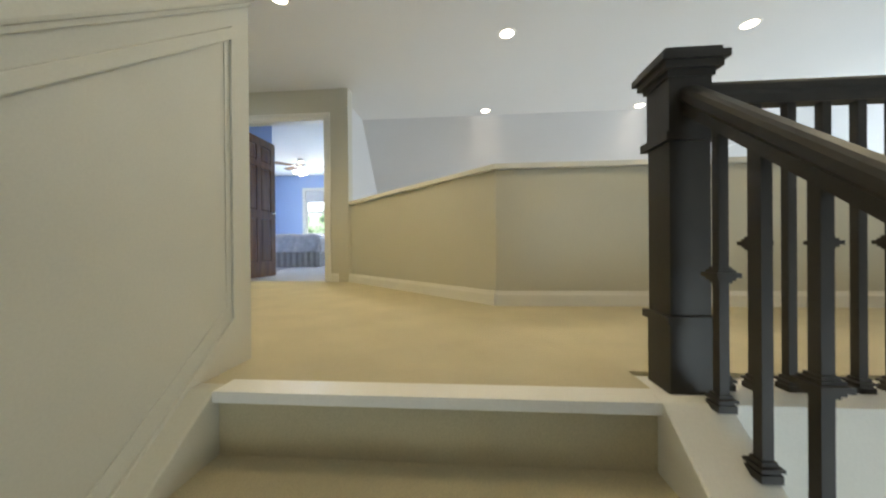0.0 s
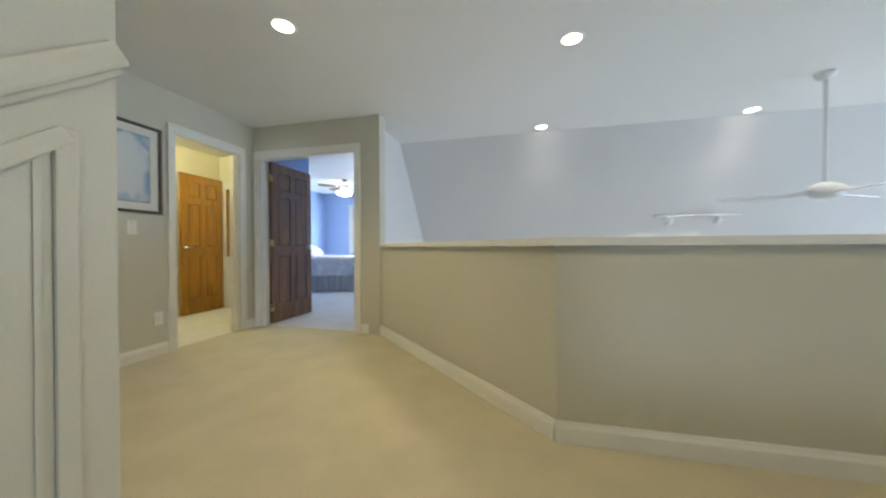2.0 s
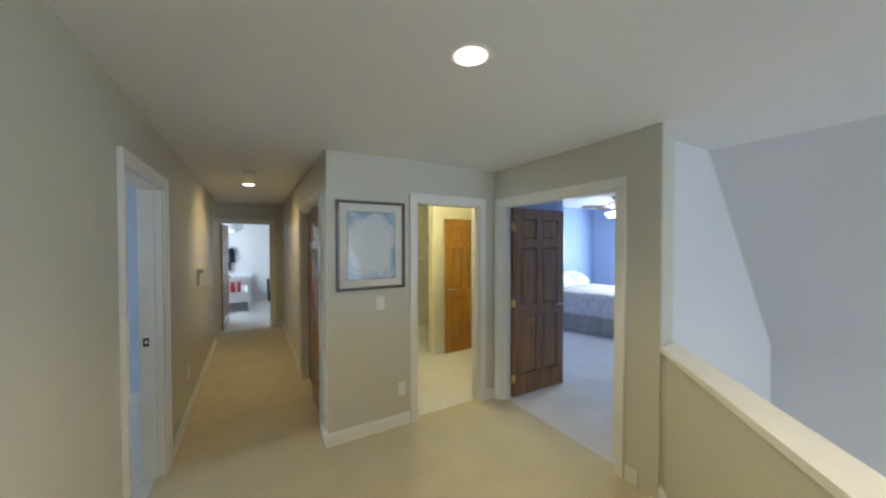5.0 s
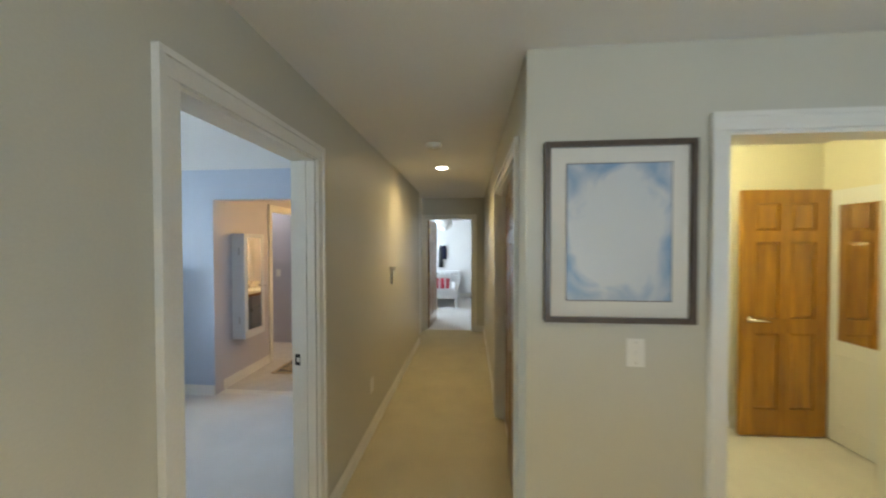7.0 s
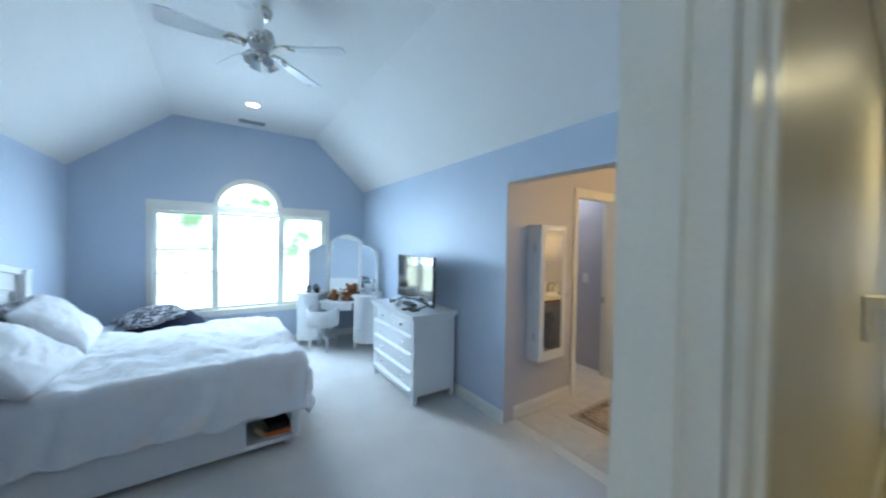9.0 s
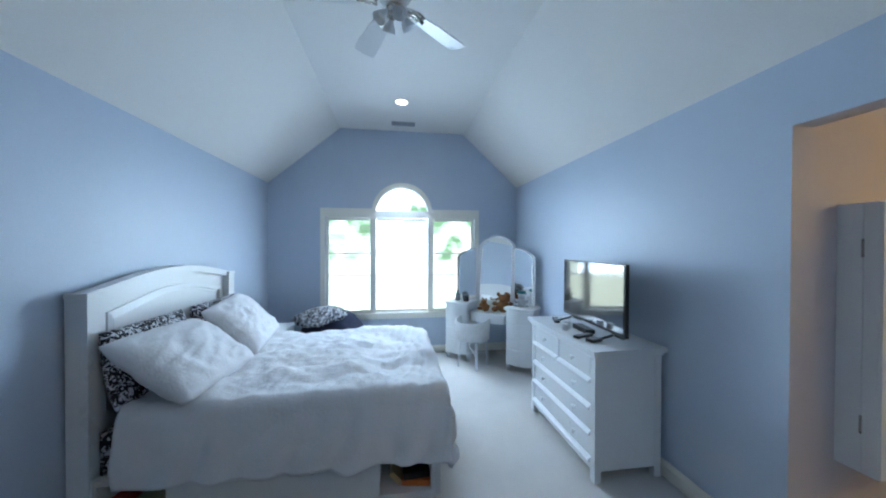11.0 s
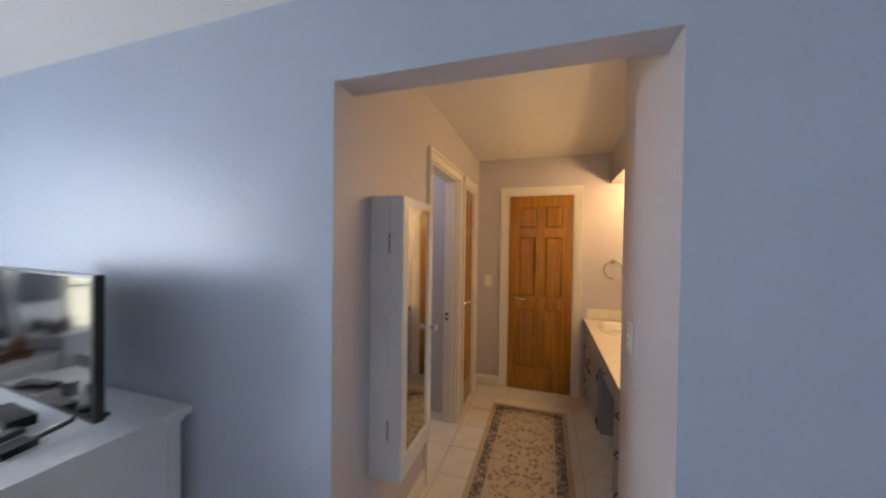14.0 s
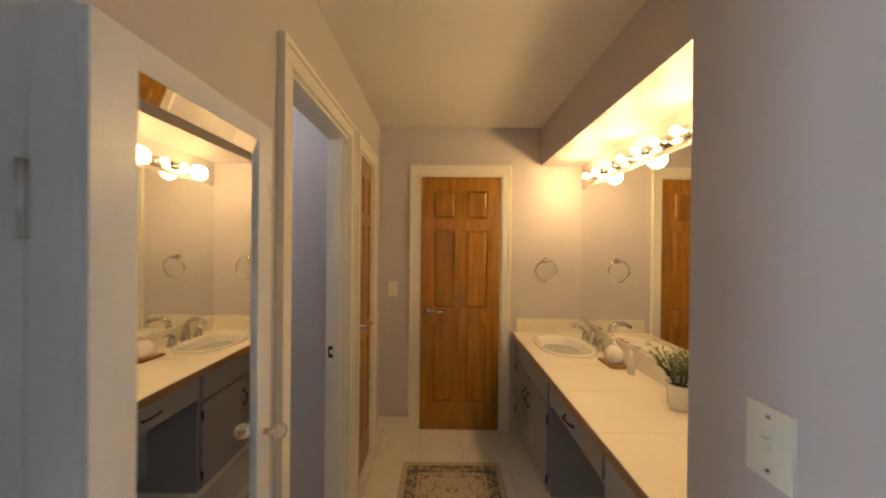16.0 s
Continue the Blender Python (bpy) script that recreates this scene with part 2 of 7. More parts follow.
def wall(name, axis, a0, a1, b0, b1, z0, z1, mats, holes=(), label="", end_mat=None):
    """A wall of real thickness. axis 'x': it runs along x from a0 to a1 and is b0..b1 thick in y; 'y': it runs along y.
    mats: the paint on its low side and on its high side. holes: (from, to, low, high)."""
    bm = bmesh.new()
    cuts = sorted({a0, a1, *[h[0] for h in holes], *[h[1] for h in holes]})
    for p, q in zip(cuts, cuts[1:]):
        if q <= a0 or p >= a1:
            continue
        spans, here = [(z0, z1)], [h for h in holes if h[0] <= p and h[1] >= q]
        for h in here:
            spans = [s for lo, hi in spans for s in ((lo, min(hi, h[2])), (max(lo, h[3]), hi)) if s[1] - s[0] > 1e-4]
        for lo, hi in spans:
            if axis == "x":
                box(bm, p, q, b0, b1, lo, hi)
            else:
                box(bm, b0, b1, p, q, lo, hi)
    bmesh.ops.remove_doubles(bm, verts=bm.verts, dist=1e-5)
    bmesh.ops.recalc_face_normals(bm, faces=bm.faces)
    k = 1 if axis == "x" else 0
    mid = (b0 + b1) / 2
    for f in bm.faces:
        c = f.calc_center_median()[k]
        f.material_index = (0 if c < mid - 1e-4 else 1 if c > mid + 1e-4 else 2) if abs(f.normal[k]) > 0.5 or c != mid else 2
        if abs(f.normal[k]) < 0.5:
            f.material_index = 2
    return tagged(mesh_object(name, bm, [mats[0], mats[1], end_mat or mats[1]]), label or "painted plaster wall", "wall", kind="structure")


def slab(name, pts, z0, z1, mat, label, category):
    bm = bmesh.new()
    prism(bm, pts, z0, z1)
    return tagged(mesh_object(name, bm, mat), label, category, kind="structure")


def rect(x0, x1, y0, y1):
    return [(x0, y0), (x1, y0), (x1, y1), (x0, y1)]


# ---- plan ----
HS, HN = 1.64, 2.70          # hall's south and north walls
PX = -2.70                   # wall with the framed picture
GY = 4.43                    # guest room's door wall
SX = -0.40                   # wall beside the stairs
BW, BE, BS, BN = -4.46, -1.07, -3.55, 1.52   # bedroom
BATHL, BATHB, MIRY = -0.225, -7.01, 1.38     # bathroom
T = 0.12

# floors
slab("floor_hall", [(-7.24, 1.58), (SX, 1.58), (SX, 1.40), (0.938, 1.40), (0.938, 1.58), (4.5, 1.58), (4.5, 2.86), (0.66, 2.86), (-1.02, 4.50), (-2.76, 4.50), (-2.76, 2.76), (-7.24, 2.76)], -0.25, 0.0, CARPET, "cut-pile carpet on the upstairs hall, beige partly from warm light", "carpet")
slab("floor_bedroom", rect(-4.52, -1.03, -3.61, 1.58), -0.25, 0.0, PALE_CARPET, "pale carpet of the blue bedroom", "carpet")
slab("floor_guest", [(-2.82, 4.50), (-1.25, 4.50), (-1.25, 9.3), (-5.0, 9.3), (-5.0, 5.37), (-2.82, 5.37)], -0.25, 0.0, PALE_CARPET, "pale carpet of the guest bedroom", "carpet")
slab("floor_closet", rect(-5.9, -2.76, 2.76, 5.37), -0.25, -0.001, PALE_CARPET, "pale carpet in the walk-in closet", "carpet")
slab("floor_end_room", rect(-11.0, -7.24, 0.4, 4.6), -0.25, 0.0, PALE_CARPET, "pale carpet in the room at the hall's end", "carpet")
slab("floor_bath", rect(-7.07, -4.52, -1.75, 1.52), -0.25, -0.012, GROUT, "grouted bed of the bathroom floor", "floor")
slab("floor_lower", rect(-1.1, 10.6, -3.5, 7.4), -2.95, -2.75, PALE_CARPET, "pale floor of the storey below", "floor")

# ceilings
slab("ceiling_hall", [(-7.24, 1.58), (SX - 0.06, 1.58), (SX - 0.06, -3.5), (10.6, -3.5), (10.6, 5.44), (-1.28, 5.44), (-1.28, 4.49), (-2.76, 4.49), (-2.76, 2.76), (-7.24, 2.76)], CEIL, CEIL + 0.15, CEILING, "flat white painted ceiling over hall and great room", "ceiling")
slab("ceiling_bath", rect(-7.07, -4.40, -1.75, 1.52), 2.407, 2.55, CEILING, "flat bathroom ceiling", "ceiling")
slab("ceiling_guest", [(-2.82, 4.50), (-1.25, 4.50), (-1.25, 9.3), (-5.0, 9.3), (-5.0, 5.37), (-2.82, 5.37)], 2.45, 2.6, CEILING, "flat guest bedroom ceiling", "ceiling")
slab("ceiling_closet", rect(-5.9, -2.76, 2.76, 5.37), 2.405, 2.55, CEILING, "flat closet ceiling", "ceiling")
slab("ceiling_end_room", rect(-11.0, -7.24, 0.4, 4.6), 2.45, 2.6, CEILING, "flat ceiling of the room at the hall's end", "ceiling")
# vaulted bedroom ceiling: two slopes and a flat crown
bm = bmesh.new()
prof = [(-4.50, 2.335), (BW, 2.352), (-3.66, 3.085), (-1.98, 3.085), (BE, 2.325), (-1.05, 2.305), (-1.05, 3.25), (-4.50, 3.25)]
prism(bm, prof, BS - 0.02, BN + 0.02, Matrix(((1, 0, 0, 0), (0, 0, 1, 0), (0, 1, 0, 0), (0, 0, 0, 1))))
tagged(mesh_object("ceiling_bedroom", bm, CEILING), "white vaulted bedroom ceiling with a flat crown", "ceiling", kind="structure")

# walls
wall("wall_hall_south", "x", -6.43, SX - T, BN, HS, 0, CEIL, (BLUE_WALL, HALL_WALL), [(-2.955, -2.135, 0, 2.035)], "greige hall wall, blue on the bedroom side", TRIM)
wall("wall_bedroom_north_gable", "x", -4.46, -1.05, BN + 0.02, HS - 0.01, CEIL + 0.15, 3.3, (BLUE_WALL, BLUE_WALL))
wall("wall_hall_north", "x", -7.24, PX, HN, HN + T, 0, CEIL, (HALL_WALL, CREAM_WALL), [(-4.25, -2.98, 0, 2.035)], "greige hall wall with a closet opening", HALL_WALL)
wall("wall_picture", "y", HN + T, GY + T, PX - T, PX, 0, CEIL, (CREAM_WALL, HALL_WALL), [(3.50, 4.215, 0, 2.035)], "greige wall with the framed picture")
wall("wall_guest_south", "x", PX, -1.05, GY, GY + T, 0, 2.6, (HALL_WALL, GUEST_WALL), [(-2.61, -1.355, 0, 2.035)], "greige wall with the guest room's door", HALL_WALL)
wall("wall_hall_west", "y", 1.52, HN, -7.30, -7.18, 0, 2.6, (GUEST_WALL, HALL_WALL), [(1.645, 2.495, 0, 2.035)], "greige wall at the hall's end", TRIM)
# white colour stands in for the daylight on this strip
wall("wall_hall_daylit_strip", "x", -7.18, -6.43, BN + 0.002, 1.575, 0, CEIL, (TRIM, TRIM), (), "recess at the hall's end, painted white to stand for daylight")
wall("wall_stair", "y", -3.5, HS, SX - T, SX, -2.75, CEIL, (HALL_WALL, WAINSCOT), (), "cream panelled wall beside the stairs", WAINSCOT)
# bedroom
wall("wall_bedroom_west", "y", BS, BN, BW - T, BW, 0, 2.42, (BATH_WALL, BLUE_WALL), [(-0.205, 0.80, 0, 2.045)], "blue painted bedroom wall with the bathroom opening", BATH_WALL)
wall("wall_bedroom_east", "y", BS, BN, BE, BE + T, 0, 2.42, (BLUE_WALL, BLUE_WALL), (), "blue painted bedroom wall")
bm = bmesh.new()
WX0, WX1, WZ0, WZ1 = -3.835, -1.785, 0.575, 1.955
ARC_X, ARC_R = -2.81, 0.36
for x0, x1, z0, z1 in ((BW - 0.2, WX0, 0, 1.955), (WX1, BE + 0.2, 0, 1.955), (WX0, WX1, 0, WZ0)):
    box(bm, x0, x1, BS - 0.16, BS, z0, z1)
arc = [(ARC_X + ARC_R * math.cos(math.pi * (1 - i / 24)), WZ1 + ARC_R * math.sin(math.pi * (1 - i / 24))) for i in range(25)]
for side in (0, 1):
    half = arc[:13] if side == 0 else arc[12:]
    edge = BW - 0.2 if side == 0 else BE + 0.2
    loop = ([(edge, WZ1)] + half + [(ARC_X, 3.3), (edge, 3.3)]) if side == 0 else (half + [(edge, WZ1), (edge, 3.3), (ARC_X, 3.3)])
    prism(bm, loop, BS - 0.16, BS, Matrix(((1, 0, 0, 0), (0, 0, 1, 0), (0, 1, 0, 0), (0, 0, 0, 1))))
tagged(mesh_object("wall_bedroom_south", bm, BLUE_WALL), "blue painted window wall of the bedroom", "wall", kind="structure")
# bathroom
wall("wall_bath_south", "x", BATHB, BW - T, BATHL - 0.1, BATHL, 0, 2.407, (BATH_WALL, BATH_WALL), [(-6.16, -5.48, 0, 2.035), (-6.75, -6.36, 0, 2.035)], "lavender-grey bathroom wall", TRIM)
wall("wall_bath_west", "y", -1.75, 1.52, BATHB - T, BATHB, 0, 2.407, (BATH_WALL, BATH_WALL), [(0.09, 0.745, 0, 2.03)], "lavender-grey bathroom end wall", TRIM)
wall("wall_bath_north", "x", BATHB, -5.10, MIRY, BN, 0, 2.407, (BATH_WALL, HALL_WALL), (), "lavender-grey wall behind the vanity")
slab("wall_bath_stub", rect(-5.10, BW - T, 0.80, BN), 0, 2.407, BATH_WALL, "lavender-grey return wall at the bathroom opening", "wall")
wall("wall_toilet_south", "x", -7.0, -4.58, -1.75, -1.65, 0, 2.407, (BATH_WALL, BLUE_WALL))
wall("wall_toilet_west", "y", -1.65, BATHL - 0.1, -6.36, -6.28, 0, 2.407, (BATH_WALL, BATH_WALL))
wall("wall_toilet_east", "y", -1.65, BATHL - 0.1, -5.0, -4.9, 0, 2.407, (BATH_WALL, BATH_WALL))
slab("wall_vanity_soffit", rect(BATHB, -5.10, 1.05, MIRY), 2.11, 2.407, BATH_WALL, "painted soffit over the vanity", "wall")
# guest room
wall("wall_guest_entry", "y", GY + T, 5.37, PX - T, PX, 0, 2.6, (CREAM_WALL, GUEST_WALL), (), "blue wall beside the guest room's door")
wall("wall_guest_south_far", "x", -5.9, PX, 5.37, 5.49, 0, 2.6, (CREAM_WALL, GUEST_WALL))
wall("wall_guest_north", "x", -5.0, -1.2, 9.2, 9.32, 0, 2.6, (GUEST_WALL, GUEST_WALL), [(-4.05, -2.75, 0.85, 2.02)], "blue guest room wall with a window", TRIM)
wall("wall_guest_west", "y", 5.37, 9.32, -5.02, -4.9, 0, 2.6, (GUEST_WALL, GUEST_WALL))
wall("wall_great_west", "y", GY + T, 9.32, -1.34, -1.20, -2.75, 2.6, (GUEST_WALL, GREAT_WALL), (), "pale grey great room wall")
wall("wall_great_west_low", "y", 2.9, GY + T, -1.34, -1.20, -2.75, -0.25, (GREAT_WALL, GREAT_WALL))
# closet
wall("wall_closet_west", "y", 2.82, 5.37, -5.96, -5.90, 0, 2.405, (CREAM_WALL, CREAM_WALL))
wall("wall_closet_inner", "y", 4.50, 5.37, -4.37, -4.25, 0, 2.405, (CREAM_WALL, CREAM_WALL), (), "cream closet wall")
# end room
wall("wall_end_room_west", "y", 0.4, 4.6, -11.1, -11.0, 0, 2.6, (GREAT_WALL, GREAT_WALL), (), "pale wall of the room at the hall's end")
wall("wall_end_room_south", "x", -11.0, -7.24, 0.3, 0.4, 0, 2.6, (GREAT_WALL, GREAT_WALL), [(-10.4, -8.8, 0.8, 2.1)], "pale wall with a window", TRIM)
wall("wall_end_room_north", "x", -11.0, -7.24, 4.6, 4.7, 0, 2.6, (GREAT_WALL, GREAT_WALL))
# great room: steep slope over a low back wall, east wall with a tall window
bm = bmesh.new()
prism(bm, [(5.43, CEIL), (6.93, 0.58), (7.10, 0.58), (7.10, CEIL + 0.15), (5.43, CEIL + 0.15)], -1.28, 10.6, Matrix(((0, 0, 1, 0), (1, 0, 0, 0), (0, 1, 0, 0), (0, 0, 0, 1))))
tagged(mesh_object("ceiling_slope", bm, GREAT_WALL), "pale steep sloping ceiling of the great room", "ceiling", kind="structure")
wall("wall_great_north", "x", -1.2, 10.6, 6.95, 7.07, -2.75, 0.6, (GREAT_WALL, GREAT_WALL), (), "pale great room back wall under the slope")
wall("wall_great_east", "y", -3.5, 7.07, 10.5, 10.62, -2.75, 2.55, (GREAT_WALL, GREAT_WALL), [(3.1, 6.7, -1.8, 2.1)], "great room wall with a tall window", TRIM)
# the opening is added, out of view, to hold the lower fill lamp
wall("wall_stair_south", "x", SX - T, 10.6, -3.6, -3.5, -2.75, 2.55, (HALL_WALL, GREAT_WALL), [(1.6, 4.4, -2.2, -0.6)], "pale wall below the stairs with an added opening for the fill lamp", TRIM)
slab("landing_underside", rect(1.08, 10.5, 1.41, 2.86), -2.75, -0.25, GREAT_WALL, "pale wall of the storey below under the landing", "wall")
slab("hall_underside", [(-1.2, 1.64), (SX, 1.64), (SX, 2.86), (0.66, 2.86), (-1.02, 4.50), (-1.2, 4.50)], -2.75, -0.25, GREAT_WALL, "wall of the storey below under the hall", "wall")

# half wall: along x, then at 45 degrees to the guest room's post
HWX, HWY = 0.615, 2.79
HWH = 0.955
bm = bmesh.new()
q = 0.0497
prism(bm, [(HWX, HWY), (10.5, HWY), (10.5, HWY + T), (HWX + q, HWY + T), (-1.06, GY + 0.118), (-1.06, GY + 0.0), (-1.025, GY)], -0.25, HWH, mi=0)
tagged(mesh_object("half_wall", bm, HALL_WALL), "greige half wall overlooking the great room, with a white cap", "half wall", kind="structure")
bm = bmesh.new()
o = 0.03
d = o * 0.4142
prism(bm, [(HWX - d, HWY - o), (10.5, HWY - o), (10.5, HWY + T + o), (HWX + q + d, HWY + T + o), (-1.048, GY + 0.17), (-1.048, GY - 0.02)], HWH + 0.003, HWH + 0.038)
bevel(bm, 0.008, 2)
tagged(mesh_object("half_wall_cap", bm, TRIM), "white painted cap on the half wall", "wall cap", kind="structure")
bm = bmesh.new()
box(bm, -1.172, -1.052, GY - 0.012, GY + 0.14, 0, CEIL)
tagged(mesh_object("post_trim", bm, HALL_WALL), "boxed wall end beside the guest room's door", "post", kind="structure")

# ---- doors, casings, baseboards ----
def casing(name, axis, a0, a1, top, f0, f1, label, mat=TRIM, w=0.072, t=0.016, sides=(True, True)):
    """White casing boards on both faces of an opening and its jamb lining. f0, f1: the wall's two faces."""
    th = thing(name, label, "door frame", kind="structure")

    def put(nm, p, q, r, s, lo, hi):
        bm = bmesh.new()
        if axis == "x":
            box(bm, p, q, r, s, lo, hi)
        else:
            box(bm, r, s, p, q, lo, hi)
        bevel(bm, 0.004)
        part(nm, bm, mat, th)

    for on, face, sign in ((sides[0], f0, -1), (sides[1], f1, 1)):
        if not on:
            continue
        lo, hi = sorted((face + sign * 0.001, face + sign * (0.001 + t)))
        l2, h2 = sorted((face + sign * (0.001 + t), face + sign * (0.009 + t)))
        for p, q in ((a0 - w, a0 - 0.004), (a1 + 0.004, a1 + w)):
            put("casing_board", p, q, lo, hi, 0, top - 0.002)
        put("casing_head", a0 - w, a1 + w, lo, hi, top, top + w)
        for p, q in ((a0 - w, a0 - w + 0.02), (a1 + w - 0.02, a1 + w)):
            put("back_band", p, q, l2, h2, 0, top + w - 0.021)
        put("back_band", a0 - w, a1 + w, l2, h2, top + w - 0.02, top + w)
    put("jamb", a0 - 0.003, a0 + 0.012, f0, f1, 0, top)
    put("jamb", a1 - 0.012, a1 + 0.003, f0, f1, 0, top)
    put("jamb_head", a0 + 0.012, a1 - 0.012, f0, f1, top - 0.014, top + 0.003)
    mid = (f0 + f1) / 2
    for p, q in ((a0 + 0.012, a0 + 0.024), (a1 - 0.024, a1 - 0.012)):
        put("door_stop", p, q, mid - 0.018, mid + 0.018, 0, top - 0.014)
    return th


def raised_panel(bm, x0, x1, z0, z1, y):
    """A raised field with sloping margins, proud on both faces of a door."""
    for s in (-1, 1):
        m = 0.022
        o = [(x0, z0), (x1, z0), (x1, z1), (x0, z1)]
        i = [(x0 + m, z0 + m), (x1 - m, z0 + m), (x1 - m, z1 - m), (x0 + m, z1 - m)]
        vo = [bm.verts.new((x, s * y * 0.22, z)) for x, z in o]
        vi = [bm.verts.new((x, s * y * 0.86, z)) for x, z in i]
        bm.faces.new(vi)
        for k in range(4):
            bm.faces.new((vo[k], vo[(k + 1) % 4], vi[(k + 1) % 4], vi[k]))


def panel_door(name, label, w, h, mat, m, columns=2, handle=1, hinge=True, kind="structure", metal=None):
    """A six-panel door: stiles, rails, raised panels, lever and hinges. Local x from the hinge, z up."""
    th = thing(name, label, "door", m, kind=kind)
    t = 0.0175
    st = min(0.105, w * 0.16)
    rows = [(0.22, 0.44 * h - 0.04), (0.44 * h + 0.08, h - 0.42), (h - 0.33, h - 0.11)]
    bm = bmesh.new()
    box(bm, 0.02, w - 0.02, -0.004, 0.004, 0.02, h - 0.02)
    part("door_core", bm, mat, th)
    for x0 in (0, w - st):
        block("stile", x0, x0 + st, -t, t, 0, h, mat, th, 0.003)
    levels = [0] + [v for r in rows for v in r] + [h]
    for i in range(0, len(levels), 2):
        block("rail", st, w - st, -t + 0.0005, t - 0.0005, levels[i], levels[i + 1], mat, th, 0.003)
    xs = [(st, w - st)]
    if columns == 2:
        c = w / 2
        for z0, z1 in rows:
            block("mullion", c - st * 0.46, c + st * 0.46, -t + 0.001, t - 0.001, z0, z1, mat, th, 0.003)
        xs = [(st, c - st * 0.46), (c + st * 0.46, w - st)]
    for z0, z1 in rows:
        for x0, x1 in xs:
            bm = bmesh.new()
            raised_panel(bm, x0, x1, z0, z1, t)
            part("raised_panel", bm, mat, th)
    if handle:
        hx = w - 0.065
        for s in (-1, 1):
            bm = bmesh.new()
            lathe(bm, [(0.026, 0), (0.026, 0.006), (0.012, 0.012), (0.010, 0.05)], (0, 0, 0), 16, pose(hx, s * t, 0.95, -90 * s, 0, 0))
            tube(bm, [(hx, s * (t + 0.045), 0.95), (hx - 0.03, s * (t + 0.05), 0.952), (hx - 0.075, s * (t + 0.046), 0.948), (hx - 0.115, s * (t + 0.05), 0.945)], [0.011, 0.010, 0.008, 0.007], 10)
            part("lever_handle", bm, NICKEL, th, "satin nickel lever handle")
    if hinge:
        for z in (0.2, h * 0.5, h - 0.2):
            bm = bmesh.new()
            tube(bm, [(-0.004, -t - 0.004, z - 0.045), (-0.004, -t - 0.004, z + 0.045)], 0.0075, 8)
            box(bm, -0.032, -0.002, -t - 0.002, -t + 0.001, z - 0.045, z + 0.045)
            box(bm, 0.0, 0.028, -t - 0.002, -t + 0.001, z - 0.045, z + 0.045)
            part("hinge", bm, metal or BRASS, th, "polished brass butt hinge")
    return th


def baseboard(axis, a0, a1, face, sign, mat=TRIM, h=0.105, t=0.014):
    prof = [(0, 0), (t, 0), (t, h - 0.03), (t * 0.55, h - 0.012), (t * 0.4, h), (0, h)]
    bm = bmesh.new()
    pts = [(sign * (d + 0.001), z) for d, z in prof]
    if sign < 0:
        pts = list(reversed(pts))
    if axis == "x":
        m = Matrix(((0, 0, 1, 0), (1, 0, 0, face), (0, 1, 0, 0), (0, 0, 0, 1)))
    else:
        m = Matrix(((1, 0, 0, face), (0, 0, 1, 0), (0, 1, 0, 0), (0, 0, 0, 1)))
    prism(bm, pts, a0, a1, m)
    return tagged(mesh_object("baseboard", bm, mat), "white painted baseboard", "baseboard", kind="structure")


casing("door_frame_1", "x", -2.955, -2.135, 2.035, BN, HS, "white casing round the bedroom doorway")
casing("door_frame_2", "y", 3.50, 4.215, 2.035, PX - T, PX, "white casing round the closet doorway")
casing("door_frame_3", "x", -2.61, -1.355, 2.035, GY, GY + T, "white casing round the guest room doorway")
casing("door_frame_4", "y", 1.645, 2.495, 2.035, -7.30, -7.18, "white casing round the doorway at the hall's end")
casing("door_frame_5", "x", -4.25, -2.98, 2.035, HN, HN + T, "white casing round the hall closet")
casing("door_frame_6", "x", -6.16, -5.48, 2.035, BATHL - 0.1, BATHL, "white casing round the toilet room doorway")
casing("door_frame_7", "x", -6.75, -6.36, 2.035, BATHL - 0.1, BATHL, "white casing round the linen closet", sides=(False, True))
casing("door_frame_8", "y", 0.09, 0.745, 2.03, BATHB - T, BATHB, "white casing round the bathroom's end door", sides=(False, True))

panel_door("door_1", "brown stained six-panel door, wide open", 0.76, 2.01, BROWN_WOOD, pose(-2.585, GY + T + 0.015, 0.012, 0, 0, 89))
panel_door("door_2", "honey oak six-panel door standing open", 0.67, 2.0, OAK, pose(-4.165, 5.325, 0.012, 0, 0, -88))
panel_door("door_3", "honey oak six-panel bathroom door, closed", 0.63, 2.008, OAK, pose(BATHB - 0.02, 0.737, 0.006, 0, 0, -90), metal=NICKEL)
panel_door("door_4", "honey oak narrow closet door, closed", 0.36, 2.0, OAK, pose(-6.735, BATHL - 0.022, 0.01, 0, 0, 0), metal=BRASS)
panel_door("door_5", "brown stained door swung into the room", 0.80, 2.01, BROWN_WOOD, pose(-7.315, 1.675, 0.012, 0, 0, 176))
panel_door("door_6", "brown stained six-panel bedroom door, wide open", 0.76, 2.01, BROWN_WOOD, pose(-2.234, BN - 0.034, 0.012, 0, 0, -25), hinge=False)
for x, y in ((-3.632, HN + 0.044), (-4.236, HN + 0.088)):
    panel_door("closet_door", "brown stained six-panel sliding closet door, closed", 0.640, 1.99, BROWN_WOOD, pose(x, y, 0.014, 0, 0, 0), handle=0, hinge=False)
tagged(block("closet_track", -4.238, -2.992, HN + 0.022, HN + 0.110, 2.008, 2.021, TRIM, None, 0.002), "white closet door track", "door track", kind="structure")

